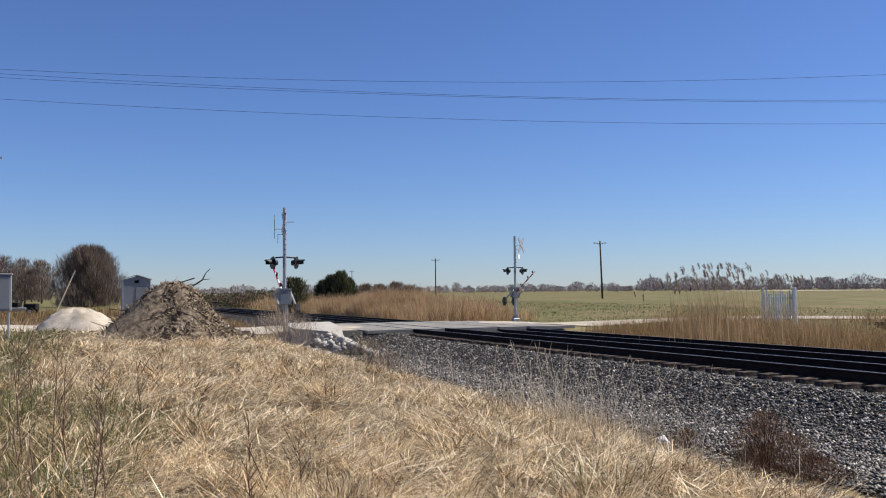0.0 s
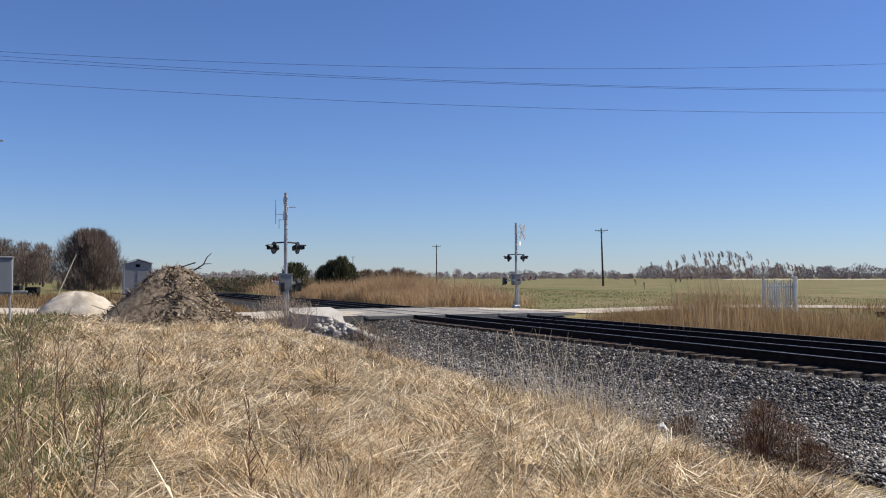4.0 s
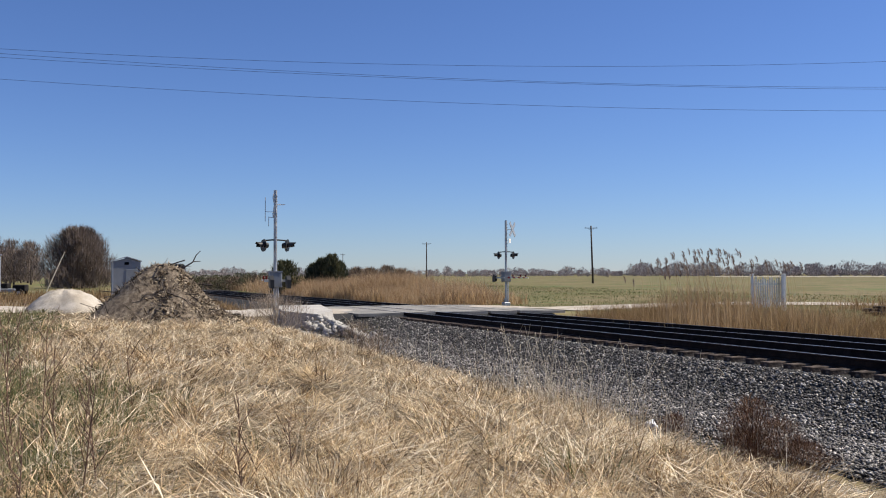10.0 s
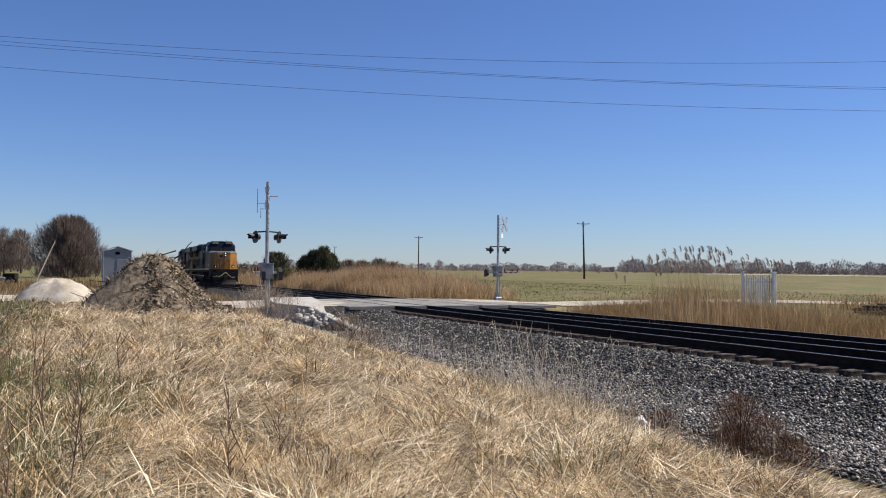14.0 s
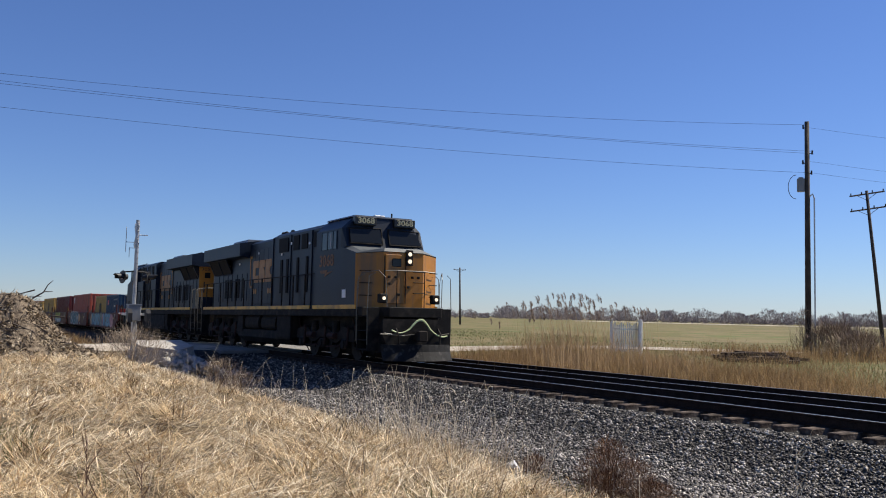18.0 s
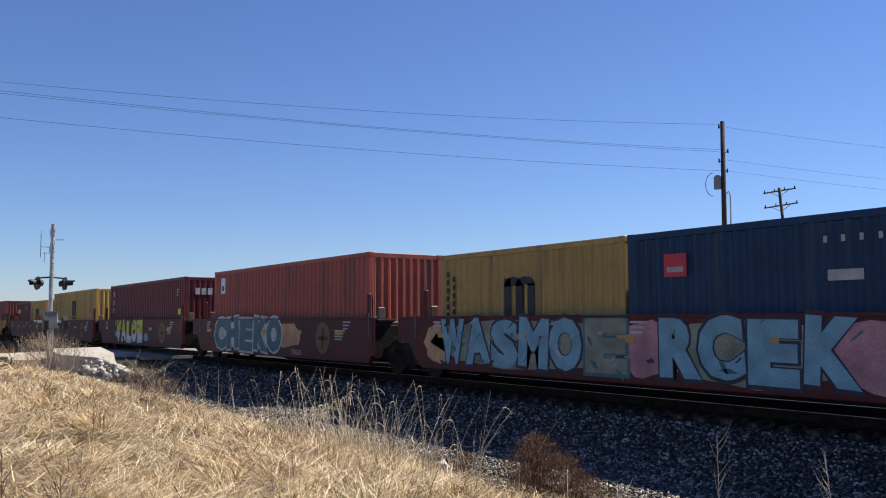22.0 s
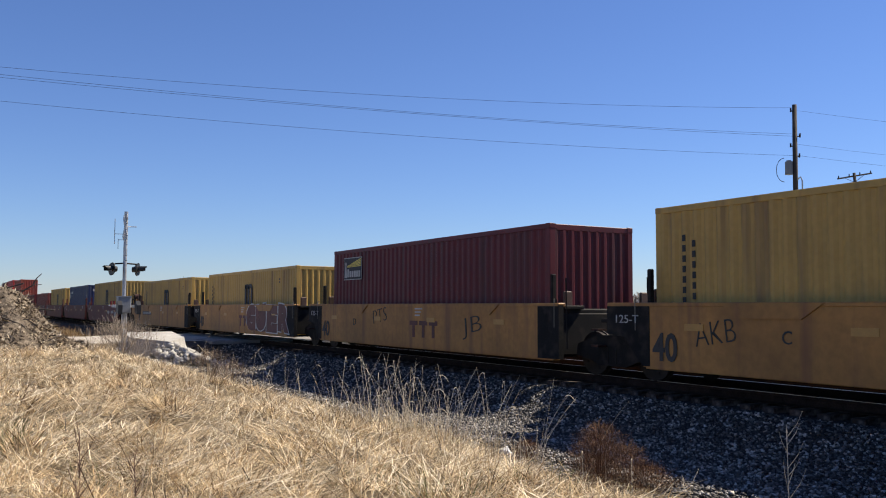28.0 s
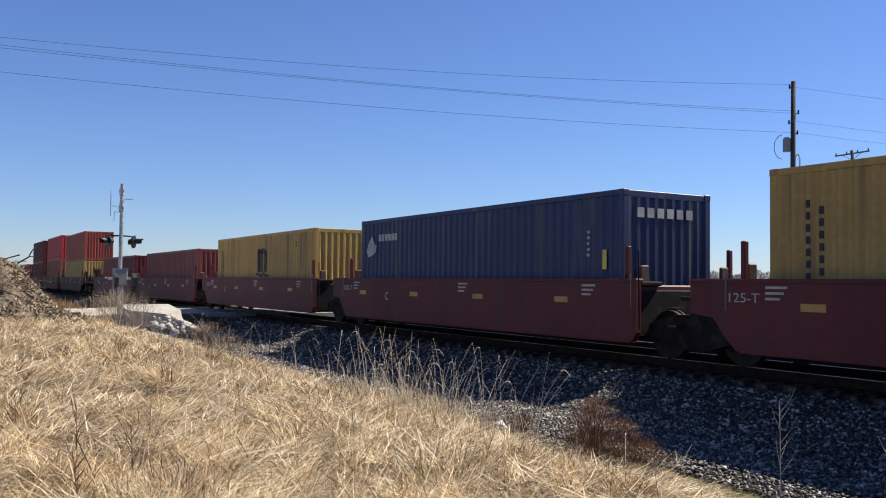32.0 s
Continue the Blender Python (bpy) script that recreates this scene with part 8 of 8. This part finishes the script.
x, y = from_eye(-1.55, 122)
bare_tree(x, y, 7.8, 3.9, 24000, 3, "dense rounded brown leafless tree thicket beyond the road", M_THICKET, width=0.05, base=0.0, belly=0.22)
for k in range(26):
    az = -9.6 + 5.6 * k / 25
    x, y = from_eye(az + 0.15 * math.sin(k * 5), 190 + 22 * math.sin(k * 2.3))
    bare_tree(x, y, 7.4 + 1.3 * math.sin(k * 1.7), 2.2, 1500, 100 + k, "bare brown tree of the wood beyond the road", M_THICKET, width=0.09)
for az, dist, h, w, sd in ((10.75, 112, 4.3, 1.75, 7), (13.75, 108, 4.75, 1.1, 8), (13.15, 109, 4.3, 1.1, 10), (14.2, 110, 3.9, 1.0, 11), (12.6, 111, 3.7, 1.0, 9)):
    x, y = from_eye(az, dist)
    bare_tree(x, y, h, w, 3600, sd, "dark green cedar bush behind the reeds", M_CEDAR, 0.10, 0.02, "cedar bushes")
for k in range(22):
    x, y = from_eye(4.8 + 0.24 * k, 165 + 20 * math.sin(k * 3.1))
    bare_tree(x, y, 2.3 + 0.5 * math.sin(k * 2.1), 1.9, 700, 200 + k, "low dark scrub bush along the track", M_CEDAR if k % 3 else None, 0.10, 0.02, "scrub bushes")


def tree_line(seed, lo, hi, dist, hmin, hmax, count, per, width):
    rng = np.random.default_rng(seed)
    out = []
    for k in range(count):
        az = rng.uniform(lo, hi)
        d = dist * rng.uniform(0.85, 1.2)
        x, y = from_eye(az, d)
        g = 0.55 + 0.45 * math.sin(az * 0.9 + seed) * math.sin(az * 2.3)
        h = hmin + (hmax - hmin) * max(0.0, g) * rng.uniform(0.6, 1.15)
        n = per
        u = rng.uniform(0, 1, n)
        a = rng.uniform(0, 6.28318, n)
        rad = h * 0.42 * np.clip(1 - np.abs((u - 0.5) / 0.6) ** 2.2, 0.1, 1) * np.sqrt(rng.uniform(0, 1, n))
        b = np.stack([x + np.cos(a) * rad, y + np.sin(a) * rad, -0.8 + u * h * 0.9], 1)
        dirs = np.stack([np.cos(a), np.sin(a), np.zeros(n)], 1)
        out.append(blades(b, rng.uniform(0.08, 0.22, n) * h, width * rng.uniform(0.5, 1.5, n), rng.uniform(0, 0.9, n), rng.uniform(-0.3, 0.3, n), rng, dirs))
    return merge(out)


# Twig colours paled towards grey to stand in for distance haze.
M_FARTREE = ramp_mat("haze_tinted_far_trees", [(0.1, (0.25, 0.215, 0.215)), (0.5, (0.28, 0.24, 0.235)), (0.9, (0.31, 0.265, 0.25))], 0.01, rough=1.0, bump=0.0, fine=0.2, by_island=True)
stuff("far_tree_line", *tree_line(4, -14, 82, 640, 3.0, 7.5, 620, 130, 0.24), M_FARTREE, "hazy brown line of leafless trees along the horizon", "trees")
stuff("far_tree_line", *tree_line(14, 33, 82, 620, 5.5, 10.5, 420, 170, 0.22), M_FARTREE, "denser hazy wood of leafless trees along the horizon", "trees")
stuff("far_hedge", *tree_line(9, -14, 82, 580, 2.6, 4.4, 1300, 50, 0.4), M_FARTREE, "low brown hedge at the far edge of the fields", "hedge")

# ---- reeds and verge behind the track ----
def strip_blades(seed, n, x0, x1, y0, y1, lo, hi, width, lean=0.45, keep=None):
    rng = np.random.default_rng(seed)
    p = scatter(n, x0, x1, y0, y1, rng)
    if keep is not None:
        p = p[keep(p, rng)]
    p = p[road_distance(p[:, 0], p[:, 1]) > 3.6]
    n = len(p)
    d = np.hypot(p[:, 0], p[:, 1])
    hl = rng.uniform(lo, hi, n) * (0.75 + 0.35 * waves(p[:, 0], p[:, 1], 0.55))
    return blades(with_z(p), hl, (width + 0.0003 * d) * rng.uniform(0.6, 1.4, n), rng.uniform(0.0, lean, n), rng.uniform(0.0, 0.7, n), rng)


def reed_stand(p, rng):
    """A clump that thins towards its ends."""
    az = np.degrees(np.arctan2(p[:, 1], -p[:, 0]))
    return rng.uniform(0, 1, len(p)) < smooth(33.0, 36.5, az) * smooth(48.0, 41.0, az)


stuff("verge_reeds", *merge([
    strip_blades(51, 30000, -36, 12, 20.2, 24.5, 0.3, 0.95, 0.006, 0.9),
    strip_blades(52, 9000, -37, -17, 20.6, 26.0, 0.6, 1.5, -0.001, 0.6),
    strip_blades(62, 6500, -34, -19, 21.0, 25.5, 1.2, 2.3, -0.003, 0.45, reed_stand),
    strip_blades(55, 5000, -110, -55, 5.5, 8.8, 0.3, 0.8, 0.02, 0.5),
    strip_blades(56, 7000, -75, -47, -12, 7.5, 0.4, 1.1, 0.012, 0.5),
    strip_blades(57, 8000, -40, -18, 38, 52, 0.4, 1.3, 0.012, 0.5, lambda p, r: np.hypot(p[:, 0] - UPX - 1, p[:, 1] - UPY + 1) < 6 + 3 * r.random(len(p))),
]), M_REED, "dense brown dry reeds and grass behind the track", "reeds")
stuff("pale_reeds", *merge([
    strip_blades(53, 30000, -125, -56, 20.2, 28.0, 1.1, 2.5, 0.010, 0.6, lambda p, r: np.sin(p[:, 0] * 0.11 + 1.0) + r.uniform(-0.4, 1.0, len(p)) > -0.2),
    strip_blades(54, 9000, -190, -125, 20.5, 30.0, 1.2, 2.4, 0.02, 0.5),
    strip_blades(60, 3600, -33, -19, 20.6, 25.5, 1.2, 2.3, -0.004, 0.5, reed_stand),
    strip_blades(63, 16000, -92, -70, 20.6, 27.0, 1.7, 2.9, 0.008, 0.45),
    strip_blades(64, 9000, -135, -92, 21.0, 34.0, 1.4, 2.5, 0.015, 0.45),
]), M_REEDPALE, "pale tan feathery reeds standing along the track", "reeds")
stuff("verge_green", *merge([strip_blades(58, 16000, -52, 12, 24.5, 40, 0.12, 0.38, 0.012, 1.0), strip_blades(59, 16000, -140, -46, 28, 60, 0.08, 0.2, 0.03, 1.1)]), M_GREEN, "thin green grass in the field behind the track", "grass")


# plumed reeds
M_PLUME = ramp_mat("feathery_reed_plume", [(0.1, (0.14, 0.10, 0.085)), (0.5, (0.27, 0.205, 0.17)), (0.9, (0.44, 0.36, 0.30))], 1.0, rough=0.9, bump=0.0, fine=3, thin=0.5, by_island=True)
prn = np.random.default_rng(61)
plume_meshes = []
for k in range(4):
    n = 80
    u = prn.uniform(0, 1, n)
    b = np.stack([0.16 * u ** 1.3, np.zeros(n), 0.22 * u - 0.10 * u ** 2], 1)
    a = prn.uniform(0, 6.28318, n)
    dirs = np.stack([np.cos(a) * 0.5 + 0.7, np.sin(a) * 0.5, np.zeros(n)], 1)
    plume_meshes.append(sheet_mesh("plume", *blades(b, prn.uniform(0.06, 0.15, n) * (1.15 - 0.6 * u), np.full(n, 0.012), prn.uniform(0.5, 1.9, n), prn.uniform(0, 0.6, n), prn, dirs), M_PLUME))
reed_stem = sheet_mesh("stem", [(-0.003, 0, 0), (0.003, 0, 0), (0.028, -0.002, 0.5), (0.033, 0.002, 0.5), (0.12, 0, 1.0)], [(0, 1, 3), (0, 3, 2), (2, 3, 4)], M_REEDPALE)
for k in range(110):
    if k < 92:
        az = prn.normal(37.5, 1.85)
        dist, top = prn.uniform(30, 35), prn.uniform(0.25, 1.65) - 0.06 * (az - 38.2) ** 2 * 0.5
    else:
        az, dist, top = prn.uniform(39.5, 45.0), prn.uniform(29, 37), prn.uniform(0.3, 0.9)
    x, y = from_eye(az, dist)
    z = at_ground(x, y)
    h = 1.4 + dist * math.tan(radians(top)) - z - 0.25
    if h < 0.8:
        continue
    r = thing("plumed_reed", "tall dry reed with a feathery brown plume", "reed", group="plumed reeds", at=pose(x, y, z, 0, 0, prn.uniform(150, 260)))
    s = new("stem", reed_stem)
    s.parent = r
    s.matrix_basis = Matrix.Diagonal((h * 0.9, 1, h, 1))
    q = new("plume", plume_meshes[k % 4])
    q.parent = r
    q.matrix_basis = pose(0.12 * h * 0.9, 0, h - 0.03, 0, -35, 0) @ Matrix.Scale(prn.uniform(0.9, 1.35), 4)

cut_letters()

GATE_FALL = [(0.0, 25.0), (0.5, 21.0), (1.0, 17.5), (1.5, 14.0), (2.0, 11.5), (2.5, 8.5), (3.3, 4.0), (4.2, 0.5), (4.5, 0.0), (32.0, 0.0)]


def motions():
    for ob, offset, extra in MOVING:
        turned = extra is True
        lift = 0.0 if isinstance(extra, bool) else extra
        walk(ob, [(t, TRACK @ pose(p + offset, 0, lift, 0, 0, 180 if turned else 0)) for t, p in TRAIN_POS])
    for arm, z, side in GATES:
        walk(arm, [(t, pose(0, 0, z - 0.05, 0, -a, 0 if side > 0 else 180) if side > 0 else pose(0, 0, z - 0.05, 0, 0, 180) @ pose(0, 0, 0, 0, -a, 0)) for t, a in GATE_FALL])


motions()
